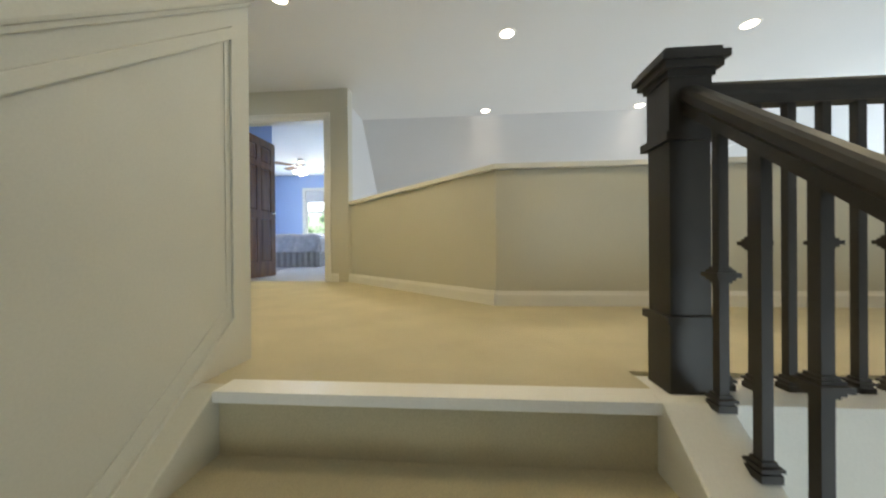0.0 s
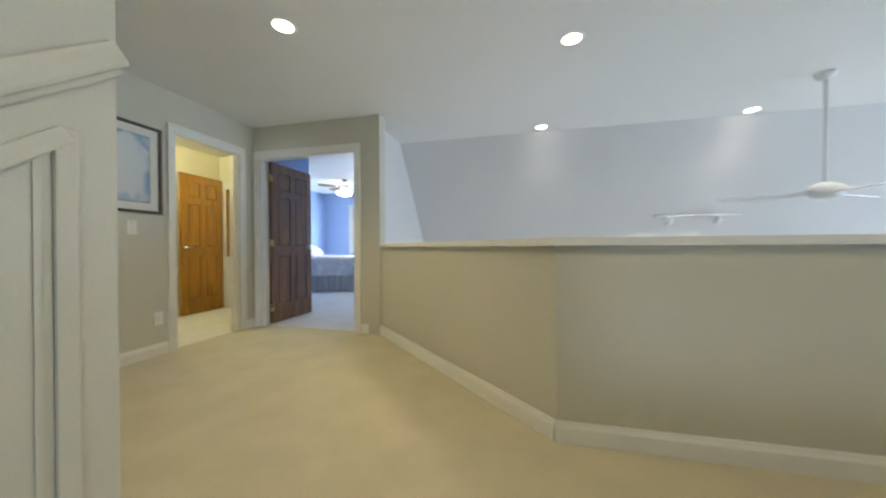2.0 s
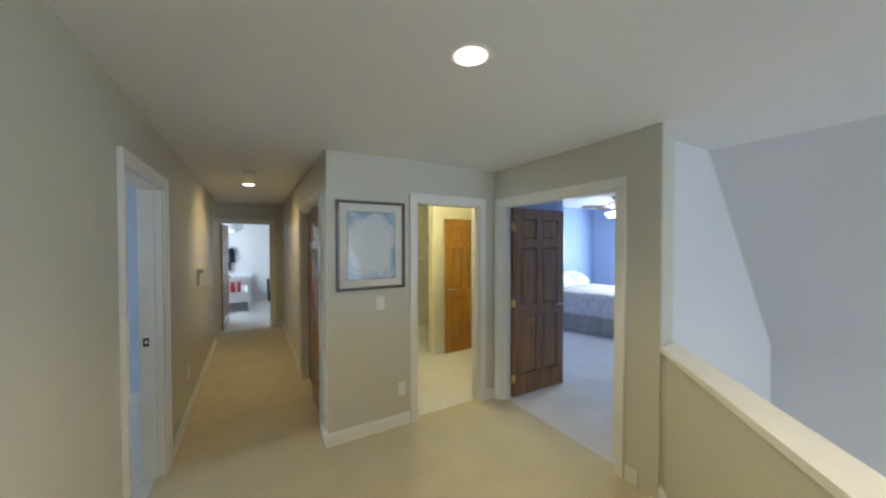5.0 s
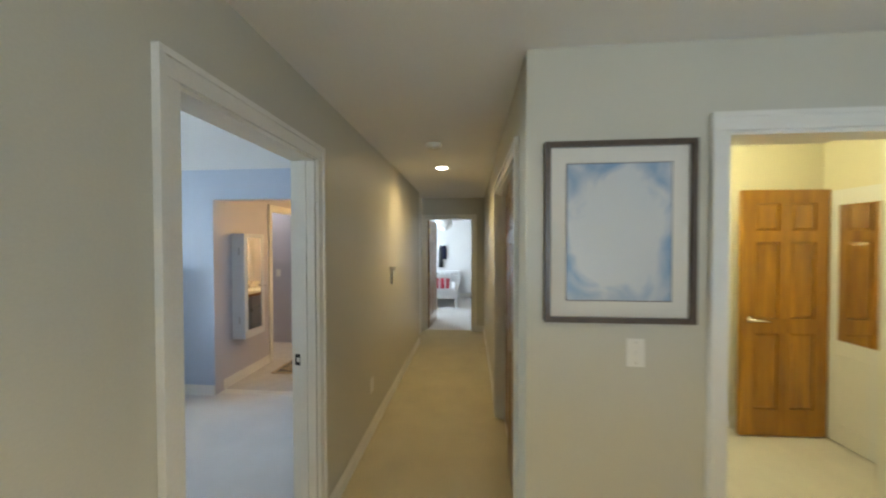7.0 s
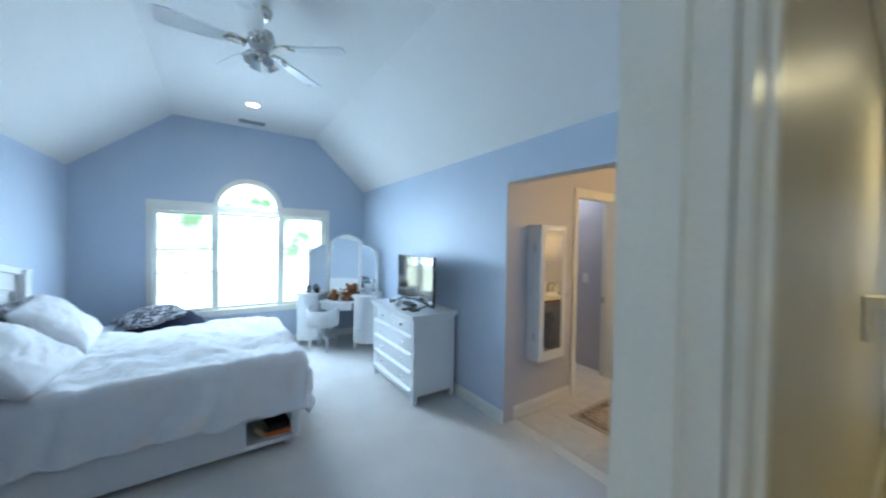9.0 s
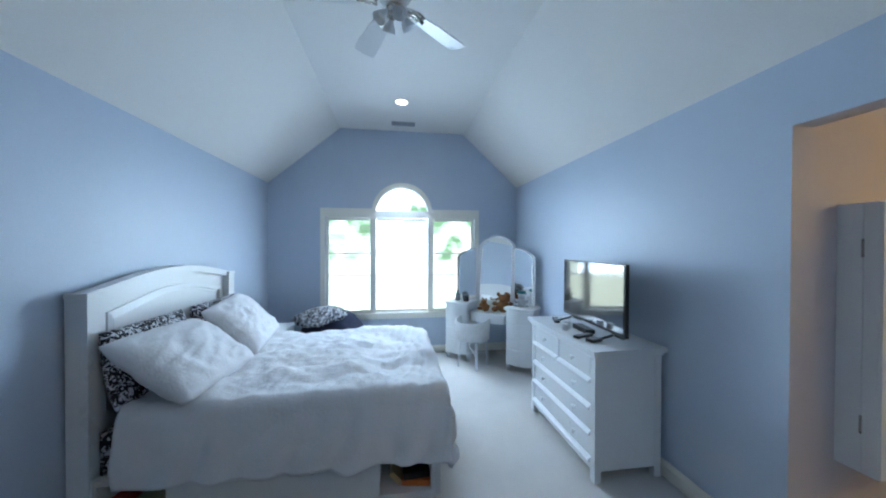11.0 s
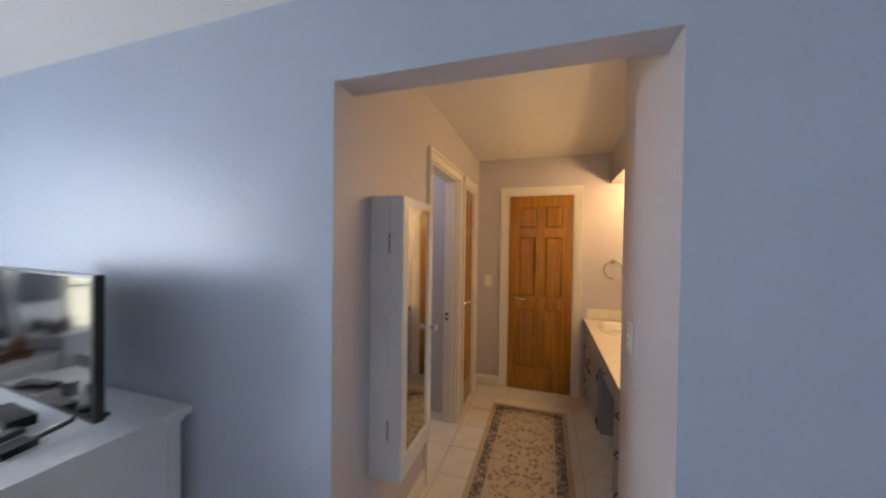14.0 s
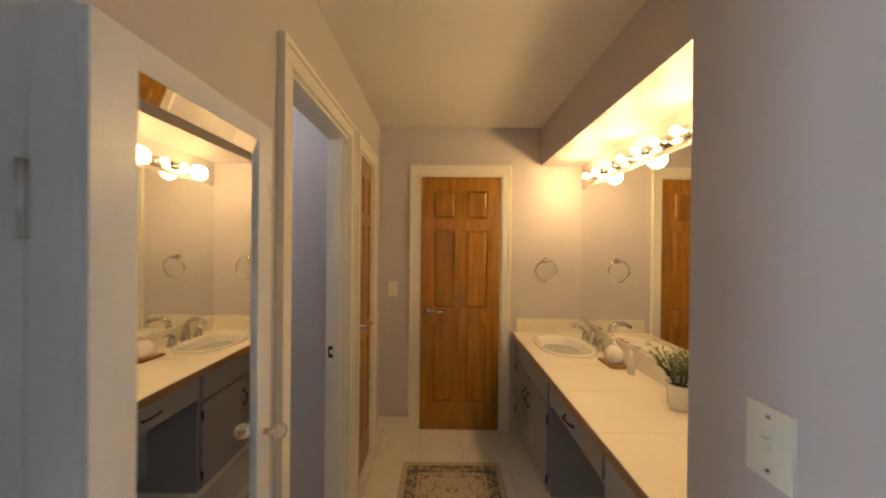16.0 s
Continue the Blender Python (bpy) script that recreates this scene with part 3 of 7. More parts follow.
for a in (("x", -6.43, -3.03, HS, 1), ("x", -2.06, SX - T - 0.002, HS, 1), ("x", -7.16, -4.325, HN, -1), ("x", -2.905, PX, HN, -1), ("y", HN - 0.015, 3.425, PX, 1), ("y", 4.29, GY, PX, 1),
          ("x", PX + 0.015, -2.685, GY, -1), ("x", -1.28, -1.19, GY, -1), ("y", 2.57, HN, -7.18, 1),
          ("y", BS, -0.205, BW, 1), ("y", 0.80, BN, BW, 1), ("y", BS, BN, BE, -1), ("x", BW + 0.015, BE - 0.015, BS, 1), ("x", BW + 0.015, -3.03, BN, -1), ("x", -2.06, BE - 0.015, BN, -1),
          ("x", -5.405, BW - T, BATHL, 1), ("x", -6.285, -6.235, BATHL, 1), ("y", BATHL, 0.015, BATHB, 1), ("x", -5.10, BW - T, 0.80, -1), ("x", -6.25, -5.02, -1.65, 1),
          ("y", GY + T + 0.02, 5.37, PX, 1), ("x", -4.9, -1.36, 9.2, -1), ("y", 5.5, 9.2, -4.9, 1), ("y", 4.5, 5.37, -4.25, 1), ("y", 0.4, 4.6, -11.0, 1), ("x", -11.0, -7.3, 4.6, -1)):
    baseboard(*a)
# along the half wall
baseboard("x", HWX - 0.006, 8.0, HWY, -1)
b = baseboard("x", 0, 2.345, 0, -1)
b.matrix_world = pose(-1.06, GY + 0.012, 0, 0, 0, -44.6) 


def wall_plate(name, label, m, kind_of):
    th = thing(name, label, "wall plate", m)
    bm = bmesh.new()
    box(bm, -0.036, 0.036, 0.0005, 0.007, -0.058, 0.058)
    bevel(bm, 0.003)
    part("plate", bm, TRIM, th)
    if kind_of == "switch":
        bm = bmesh.new()
        box(bm, -0.005, 0.005, 0.007, 0.016, -0.011, 0.009)
        bevel(bm, 0.002)
        part("toggle", bm, TRIM, th)
    else:
        for z in (-0.022, 0.022):
            bm = bmesh.new()
            lathe(bm, [(0.0165, 0), (0.0165, 0.002)], (0, 0, 0), 20, pose(0, 0.007, z, -90, 0, 0))
            part("socket", bm, WHITE_FURN, th)
    for z in (-0.042, 0.042) if kind_of == "switch" else (0.0,):
        bm = bmesh.new()
        lathe(bm, [(0.0035, 0), (0.003, 0.0012)], (0, 0, 0), 10, pose(0, 0.007, z, -90, 0, 0))
        part("screw", bm, NICKEL, th)
    return th


wall_plate("light_switch", "white toggle switch plate below the framed picture", pose(PX, 3.147, 1.128, 0, 0, -90), "switch")
wall_plate("outlet", "white outlet plate low on the hall wall", pose(PX, 3.347, 0.329, 0, 0, -90), "outlet")
wall_plate("outlet", "white outlet plate low on the long hall wall", pose(-3.92, HS, 0.408), "outlet")
wall_plate("light_switch", "white switch plate at the bathroom opening", pose(-4.925, 0.80, 1.155, 0, 0, 180), "switch")
wall_plate("light_switch", "white switch plate beside the bathroom door", pose(BATHB, -0.112, 1.124, 0, 0, -90), "switch")
wall_plate("light_switch", "white switch plate in the toilet room", pose(-6.28, -0.62, 1.12, 0, 0, -90), "switch")
# thermostat with a small vertical sensor
th = thing("thermostat", "beige wall thermostat on the hall wall", "thermostat", pose(-4.60, HS, 1.29))
for nm, bx in (("body", (-0.06, 0.06, 0.001, 0.058, 0.022, 0.06)), ("cover", (-0.022, 0.022, 0.001, 0.026, -0.12, 0.021))):
    bm = bmesh.new()
    box(bm, *bx)
    bevel(bm, 0.006)
    part(nm, bm, WAINSCOT, th)
# strike plates on the jambs
for nm, m in (("strike_plate", pose(-2.942, 1.545, 0.965, 0, 0, 0)), ("strike_plate", pose(-6.147, -0.305, 0.895, 0, 0, 0))):
    th = thing(nm, "dark metal strike plate on a white door jamb", "strike plate", m)
    bm = bmesh.new()
    for bx in ((0.0, 0.002, -0.016, 0.016, 0.012, 0.03), (0.0, 0.002, -0.016, 0.016, -0.03, -0.012), (0.0, 0.002, -0.016, -0.008, -0.012, 0.012), (0.0, 0.002, 0.008, 0.016, -0.012, 0.012)):
        box(bm, *bx)
    part("plate", bm, BLACK_METAL, th)


def can_light(x, y, z, mat=CAN_GLOW):
    th = thing("recessed_light", "round recessed ceiling light, switched on; those by the stairs are added fill", "ceiling light", pose(x, y, z), "recessed lights")
    bm = bmesh.new()
    ring = [(0.062, -0.003), (0.085, -0.003), (0.088, -0.0005), (0.062, -0.0005)]
    n = 32
    rows = [[bm.verts.new((r * math.cos(2 * math.pi * j / n), r * math.sin(2 * math.pi * j / n), h)) for j in range(n)] for r, h in ring]
    for a, c in zip(rows, rows[1:] + rows[:1]):
        for j in range(n):
            bm.faces.new((a[j], a[(j + 1) % n], c[(j + 1) % n], c[j])).smooth = True
    part("trim_ring", bm, TRIM, th)
    bm = bmesh.new()
    lathe(bm, [(0.0615, -0.004), (0.0615, -0.001)], (0, 0, 0), 28)
    ob = part("bulb", bm, mat, th, "glowing frosted bulb face")
    ob.visible_shadow = False
    return th


# fittings for the cans, the four added fill ones by the stairs included
for cx, cy in CANS_AND_FILL:
    can_light(cx, cy, CEIL)
can_light(-2.78, -2.62, 3.085)
th = thing("smoke_detector", "round off-white smoke detector on the hall ceiling", "smoke detector", pose(-3.98, 2.16, CEIL))
bm = bmesh.new()
lathe(bm, [(0.045, -0.036), (0.058, -0.03), (0.066, -0.012), (0.066, 0.0)], (0, 0, 0), 28)
part("body", bm, WAINSCOT, th)
bm = bmesh.new()
lathe(bm, [(0.012, -0.040), (0.014, -0.036)], (0.02, 0, 0), 12)
part("test_button", bm, TRIM, th)


def vent_grille(name, label, m, w, h, slats, mat=TRIM):
    th = thing(name, label, "vent", m)
    bm = bmesh.new()
    for bx in ((-w / 2, w / 2, -h / 2, -h / 2 + 0.015), (-w / 2, w / 2, h / 2 - 0.015, h / 2), (-w / 2, -w / 2 + 0.015, -h / 2 + 0.015, h / 2 - 0.015), (w / 2 - 0.015, w / 2, -h / 2 + 0.015, h / 2 - 0.015)):
        box(bm, *bx, 0.001, 0.010)
    part("frame", bm, mat, th)
    bm = bmesh.new()
    box(bm, -w / 2 + 0.01, w / 2 - 0.01, -h / 2 + 0.01, h / 2 - 0.01, 0.0005, 0.002)
    part("backing", bm, BLACK_METAL, th)
    for i in range(slats):
        y = -h / 2 + 0.015 + (h - 0.03) * (i + 0.5) / slats
        bm = bmesh.new()
        box(bm, -w / 2 + 0.015, w / 2 - 0.015, y - 0.003, y + 0.002, 0.002, 0.009)
        part("slat", bm, mat, th)
    return th


GREY = material("grey_paint", (0.30, 0.31, 0.34), 0.5)
vent_grille("ceiling_vent", "grey slatted vent in the bedroom ceiling", pose(-2.815, -3.26, 3.085, 180, 0, 0), 0.30, 0.12, 6, GREY)
slope_deg = math.degrees(math.atan2(1.5, 1.825))
vent_grille("wall_vent", "small grey vent on the sloping great room wall", pose(-0.02, 5.43 + (CEIL - 0.92) * 0.8219 - 0.004, 0.92, 90 + slope_deg, 0, 0), 0.16, 0.14, 4, GREY)

# ---- stairs, newel and balustrade ----
RISE, RUN, NOSE = 0.187, 0.245, 1.365
st = thing("stairs", "carpeted beige staircase with a white top nosing", "stairs", kind="structure")
for i in range(14):
    y1 = NOSE - RUN * i
    z1 = -RISE * (i + 1)
    bm = bmesh.new()
    box(bm, -0.31, 0.912, y1 - RUN - 0.012, y1, z1 - 0.16, z1)
    bevel(bm, 0.012)
    part("tread", bm, CARPET, st)
    if i == 0:
        bm = bmesh.new()
        box(bm, -0.31, 0.912, y1 + 0.001, 1.40, z1, -0.036)
        part("riser", bm, CARPET, st)
bm = bmesh.new()
box(bm, -0.312, 0.93, NOSE - 0.022, 1.432, -0.026, 0.006)
bevel(bm, 0.010, 3)
part("nosing", bm, TRIM, st, "white painted wooden nosing")
K = RISE / RUN
bm = bmesh.new()
yy = -2.1
prism(bm, [(NOSE + 0.03, -0.30), (NOSE + 0.03, 0.008), (NOSE - 0.02, 0.008), (yy, 0.008 - K * (NOSE - yy)), (yy, -0.3 - K * (NOSE - yy))], 0.912, 1.075, Matrix(((0, 0, 1, 0), (1, 0, 0, 0), (0, 1, 0, 0), (0, 0, 0, 1))))
bevel(bm, 0.006)
tagged(mesh_object("stair_stringer", bm, TRIM), "white painted closed stair stringer", "stringer", kind="structure")
bm = bmesh.new()
box(bm, 0.94, 4.5, 1.385, 1.578, -0.27, -0.014)
bevel(bm, 0.006)
tagged(mesh_object("landing_curb", bm, TRIM), "white painted board along the landing's edge", "curb", kind="structure")
bm = bmesh.new()
prism(bm, [(1.399, -0.30), (1.399, 0.007), (NOSE - 0.01, 0.007), (yy, 0.015 - K * (NOSE - yy)), (yy, -0.3 - K * (NOSE - yy))], SX + 0.001, -0.313, Matrix(((0, 0, 1, 0), (1, 0, 0, 0), (0, 1, 0, 0), (0, 0, 0, 1))))
bevel(bm, 0.006)
tagged(mesh_object("stair_skirt", bm, WAINSCOT), "cream painted skirt board beside the stairs", "skirt board", kind="structure")
# wainscot on the wall beside the stairs: sloping chair rail and a panel moulding
def slope_strip(name, y0, z0, y1, z1, w, t, mat=WAINSCOT, rounded=0.003):
    bm = bmesh.new()
    d = Vector((0, y1 - y0, z1 - z0))
    n = Vector((0, -d.z, d.y)).normalized() * w / 2
    a, c = Vector((SX, y0, z0)), Vector((SX, y1, z1))
    q = [a - n, c - n, c + n, a + n]
    lo = [bm.verts.new(v + Vector((0.001, 0, 0))) for v in q]
    hi = [bm.verts.new(v + Vector((t, 0, 0))) for v in q]
    bm.faces.new(lo), bm.faces.new(hi)
    for i in range(4):
        bm.faces.new((lo[i], lo[(i + 1) % 4], hi[(i + 1) % 4], hi[i]))
    bmesh.ops.recalc_face_normals(bm, faces=bm.faces)
    bevel(bm, rounded, 2)
    return tagged(mesh_object(name, bm, mat), "cream painted panel moulding on the stair wall", "moulding", kind="structure")


K2 = 0.81
slope_strip("chair_rail", HS, 1.372, -2.2, 1.372 - K2 * (HS + 2.2), 0.052, 0.024, rounded=0.010)
slope_strip("chair_rail_bead", HS, 1.335, -2.2, 1.335 - K2 * (HS + 2.2), 0.018, 0.012)
PT, PB, PR, PL = 1.17, 0.165, 1.555, 0.10
for inset, w, t in ((0.0, 0.034, 0.012), (0.038, 0.012, 0.006)):
    top, bot, right, left = PT - inset * 1.28, PB + inset * 1.28, PR - inset, PL + inset
    slope_strip("panel_moulding", right, top, left, top - K2 * (right - left), w, t)
    slope_strip("panel_moulding", right, bot, left, bot - K2 * (right - left), w, t - 0.0005)
    slope_strip("panel_moulding", right, bot - 0.01, right, top + 0.01, w, t - 0.0015)
    slope_strip("panel_moulding", left, bot - K2 * (right - left), left, top - K2 * (right - left), w, t - 0.0015)

NX, NY = 1.045, 1.495
nw = thing("newel_post", "dark-stained square newel post at the stair head", "newel post", pose(NX, NY, -0.014))
bm = bmesh.new()
box(bm, -0.055, 0.055, -0.055, 0.055, 0, 0.900)
bevel(bm, 0.004)
part("shaft", bm, DARK_WOOD, nw)
for nm, z0, z1, r0, r1 in (("base_block", 0.0, 0.200, 0.0575, 0.0575), ("lower_moulding", 0.200, 0.224, 0.060, 0.069), ("upper_moulding", 0.720, 0.744, 0.060, 0.071), ("neck", 0.744, 0.900, 0.0575, 0.0575)):
    bm = bmesh.new()
    box(bm, -r1, r1, -r1, r1, z0, z1)
    bevel(bm, 0.008 if r1 > r0 else 0.003, 2)
    part(nm, bm, DARK_WOOD, nw)
bm = bmesh.new()
for r, z0, z1 in ((0.064, 0.900, 0.918), (0.077, 0.918, 0.938), (0.088, 0.938, 0.958), (0.075, 0.958, 0.974)):
    box(bm, -r, r, -r, r, z0, z1)
bevel(bm, 0.005)
part("cap", bm, DARK_WOOD, nw)


def rail_bar(bm, p, q, w=0.062, h=0.072):
    """A moulded handrail between two points: rounded top, hollow sides."""
    prof = [(-0.5, 0.30), (-0.42, 0.44), (-0.2, 0.5), (0.2, 0.5), (0.42, 0.44), (0.5, 0.30), (0.5, 0.02), (0.36, -0.12), (0.34, -0.5), (-0.34, -0.5), (-0.36, -0.12), (-0.5, 0.02)]
    p, q = Vector(p), Vector(q)
    d = (q - p).normalized()
    side = d.cross(Vector((0, 0, 1))).normalized()
    up = side.cross(d)
    rings = [[bm.verts.new(o + side * x * w + up * z * h) for x, z in prof] for o in (p, q)]
    k = len(prof)
    for i in range(k):
        bm.faces.new((rings[0][i], rings[0][(i + 1) % k], rings[1][(i + 1) % k], rings[1][i]))
    bm.faces.new(rings[0]), bm.faces.new(rings[1])


def baluster(name, x, y, z0, z1, collars, parent):
    th = parent
    bm = bmesh.new()
    s = 0.0115
    box(bm, x - s, x + s, y - s, y + s, z0, z1)
    bevel(bm, 0.004)
    sh = part("baluster", bm, DARK_WOOD, th)
    for c in collars:
        bm = bmesh.new()
        for r, a, b2 in ((0.016, -0.020, -0.013), (0.021, -0.013, -0.006), (0.028, -0.006, 0.006), (0.021, 0.006, 0.013), (0.016, 0.013, 0.020)):
            box(bm, x - r, x + r, y - r, y + r, c + a, c + b2)
        bevel(bm, 0.003, 1)
        part("collar", bm, DARK_WOOD, sh)
    bm = bmesh.new()
    for r, a, b2 in ((0.022, 0.0, 0.018), (0.018, 0.018, 0.025), (0.024, 0.025, 0.032), (0.016, 0.032, 0.042)):
        box(bm, x - r, x + r, y - r, y + r, z0 + a - 0.002, z0 + b2 - 0.002)
    bevel(bm, 0.002, 1)
    part("shoe", bm, DARK_WOOD, sh)


gd = thing("landing_balustrade", "dark-stained balustrade along the landing with square balusters", "balustrade")
bm = bmesh.new()
rail_bar(bm, (NX + 0.058, NY, 0.852), (4.42, NY, 0.852), 0.062, 0.066)
part("handrail", bm, DARK_WOOD, gd)
for i in range(35):
    baluster("baluster", NX + 0.122 + i * 0.093, NY, -0.013, 0.820, (0.415,) if i % 2 else (), gd)
sd = thing("stair_balustrade", "dark-stained sloping stair handrail with square balusters", "balustrade")
bm = bmesh.new()
y_end = -1.9
rail_bar(bm, (NX, NY - 0.05, 0.828), (NX, y_end, 0.828 - K * (NY - 0.05 - y_end)), 0.062, 0.066)
part("handrail", bm, DARK_WOOD, sd)
for i in range(26):
    y = NY - 0.164 - i * 0.116
    foot = 0.012 - K * (NOSE - 0.02 - y)
    head = 0.828 - K * (NY - 0.05 - y) - 0.032
    baluster("baluster", NX, y, foot, head, (foot + 0.335,) if i % 2 == 0 else (), sd)

# ---- bedroom ----
FABRIC = material("white_cotton", (0.78, 0.78, 0.80), 0.9, vary=0.03, scale=8, bump=0.35, bump_scale=55, fine=0.03, spec=0.15)
SEAT_FABRIC = material("pale_seat_fabric", (0.66, 0.66, 0.66), 0.9, vary=0.06, scale=20, bump=0.2, bump_scale=200, spec=0.1)
NAVY = material("navy_fabric", (0.012, 0.014, 0.030), 0.9, vary=0.2, scale=12, bump=0.3, bump_scale=90, spec=0.1)
BLACK_PLASTIC = material("black_plastic", (0.010, 0.010, 0.011), 0.35, vary=0.1)
SCREEN = material("dark_screen", (0.004, 0.004, 0.005), 0.06, vary=0.0, spec=0.9)
PLASTIC_GREY = material("grey_plastic", (0.16, 0.17, 0.19), 0.4)
BROWN_PLUSH = material("brown_plush", (0.20, 0.085, 0.035), 0.95, vary=0.3, scale=22, bump=0.8, bump_scale=160, spec=0.05)
WHITE_PLUSH = material("white_plush", (0.62, 0.63, 0.65), 0.95, vary=0.12, scale=22, bump=0.8, bump_scale=160, spec=0.05)
TEAL_CLOTH = material("teal_cloth", (0.05, 0.22, 0.26), 0.8, vary=0.1)
PAPER = material("paper", (0.72, 0.70, 0.64), 0.8)
BOOK_RED = material("red_book_cover", (0.48, 0.05, 0.02), 0.5)
BOOK_ORANGE = material("orange_book_cover", (0.62, 0.16, 0.03), 0.5)
BOOK_BLACK = material("black_book_cover", (0.015, 0.015, 0.018), 0.5)
BOOK_TAN = material("tan_book_cover", (0.45, 0.36, 0.20), 0.6)


def damask(name, dark, light, scale):
    """Black and white scroll print."""
    mat = bpy.data.materials.new(name)
    mat.use_nodes = True
    n, l = mat.node_tree.nodes, mat.node_tree.links
    b = n["Principled BSDF"]
    b.inputs["Roughness"].default_value = 0.9
    tex, w, r = n.new("ShaderNodeTexCoord"), n.new("ShaderNodeTexNoise"), n.new("ShaderNodeValToRGB")
    w.inputs["Scale"].default_value, w.inputs["Detail"].default_value, w.inputs["Distortion"].default_value = scale, 1.5, 2.2
    l.new(tex.outputs["Object"], w.inputs["Vector"])
    l.new(w.outputs["Fac"], r.inputs["Fac"])
    r.color_ramp.interpolation = "CONSTANT"
    r.color_ramp.elements[0].color, r.color_ramp.elements[1].color = (*dark, 1), (*light, 1)
    r.color_ramp.elements[1].position = 0.52
    l.new(r.outputs["Color"], b.inputs["Base Color"])
    return mat


PRINT = damask("black_white_print", (0.012, 0.012, 0.02), (0.62, 0.62, 0.66), 26)

# window: frame, mullions, panes, blinds
WY = BS
win = thing("window_1", "white three-part bedroom window with an arched light above", "window", kind="structure")


def bar(nm, x0, x1, y0, y1, z0, z1, par=win, mat=TRIM, soft=0.004, label=""):
    return block(nm, x0, x1, y0, y1, z0, z1, mat, par, soft, label)


for x0, x1 in ((WX0 - 0.06, WX0), (WX1, WX1 + 0.06)):
    bar("window_casing", x0, x1, WY + 0.001, WY + 0.020, WZ0 - 0.02, WZ1 + 0.002)
bar("window_casing", WX0 - 0.075, WX1 + 0.075, WY + 0.001, WY + 0.026, WZ0 - 0.075, WZ0 - 0.021)
bar("window_sill", WX0 - 0.075, WX1 + 0.075, WY - 0.06, WY + 0.045, WZ0 - 0.02, WZ0 + 0.006)
for x0, x1 in ((WX0 - 0.06, ARC_X - ARC_R - 0.002), (ARC_X + ARC_R + 0.002, WX1 + 0.06)):
    bar("window_casing", x0, x1, WY + 0.001, WY + 0.022, WZ1 + 0.003, WZ1 + 0.055)
bm = bmesh.new()
pts = []
for r in (ARC_R - 0.004, ARC_R + 0.055):
    pts.append([(ARC_X + r * math.cos(math.pi * i / 28), WZ1 + r * math.sin(math.pi * i / 28)) for i in range(29)])
prism(bm, pts[1] + list(reversed(pts[0])), WY + 0.001, WY + 0.024, Matrix(((1, 0, 0, 0), (0, 0, 1, 0), (0, 1, 0, 0), (0, 0, 0, 1))))
part("arch_casing", bm, TRIM, win)
MX = [(-3.245, -3.165), (-2.455, -2.375)]
for x0, x1 in MX:
    bar("window_mullion", x0, x1, WY - 0.11, WY + 0.012, WZ0 + 0.006, WZ1 - 0.07)
bar("window_head", WX0, WX1, WY - 0.11, WY + 0.012, WZ1 - 0.07, WZ1 + 0.03)
bar("window_frame", WX0, WX0 + 0.035, WY - 0.11, WY - 0.05, WZ0 + 0.006, WZ1 - 0.07)
bar("window_frame", WX1 - 0.035, WX1, WY - 0.11, WY - 0.05, WZ0 + 0.006, WZ1 - 0.07)
for x0, x1 in ((WX0 + 0.035, -3.245), (-3.165, -2.455), (-2.375, WX1 - 0.035)):
    bar("sash_rail", x0, x1, WY - 0.10, WY - 0.06, WZ0 + 0.006, WZ0 + 0.04)
    ob = bar("pane", x0, x1, WY - 0.082, WY - 0.078, WZ0 + 0.04, WZ1 - 0.07, mat=GLASS, soft=0)
    ob.visible_shadow = False
bm = bmesh.new()
r = ARC_R - 0.012
prism(bm, [(ARC_X + r * math.cos(math.pi * i / 28), WZ1 + 0.03 + (r - 0.02) * math.sin(math.pi * i / 28)) for i in range(29)], WY - 0.082, WY - 0.078, Matrix(((1, 0, 0, 0), (0, 0, 1, 0), (0, 1, 0, 0), (0, 0, 0, 1))))
ob = part("arched_pane", bm, GLASS, win)
ob.visible_shadow = False


def blinds(label, x0, x1, y, z0, z1, tilt, pitch=0.043, dark_at=()):
    th = thing("window_blind", label, "blind", pose((x0 + x1) / 2, y, 0))
    w = (x1 - x0) / 2
    block("head_rail", -w, w, -0.022, 0.022, z1 - 0.035, z1, TRIM, th, 0.004)
    block("bottom_rail", -w, w, -0.016, 0.016, z0, z0 + 0.012, TRIM, th, 0.003)
    n = int((z1 - z0 - 0.06) / pitch)
    me = None
    for i in range(n):
        if me is None:
            bm = bmesh.new()
            pr = [(-0.021, -0.002), (0, 0.0015), (0.021, -0.002), (0.021, -0.0005), (0, 0.003), (-0.021, -0.0005)]
            prism(bm, pr, -w, w, Matrix(((0, 0, 1, 0), (1, 0, 0, 0), (0, 1, 0, 0), (0, 0, 0, 1))))
            s = part("slat", bm, TRIM, th)
            me = s.data
        else:
            s = new("slat", me)
            s.parent = th
        s.matrix_basis = pose(0, 0, z0 + 0.03 + i * pitch, tilt, 0, 0)
    for x in (-w * 0.7, w * 0.7):
        bm = bmesh.new()
        tube(bm, [(x, 0.024, z0 + 0.01), (x, 0.024, z1 - 0.02)], 0.0012, 6)
        part("ladder_cord", bm, TRIM, th)
    return th


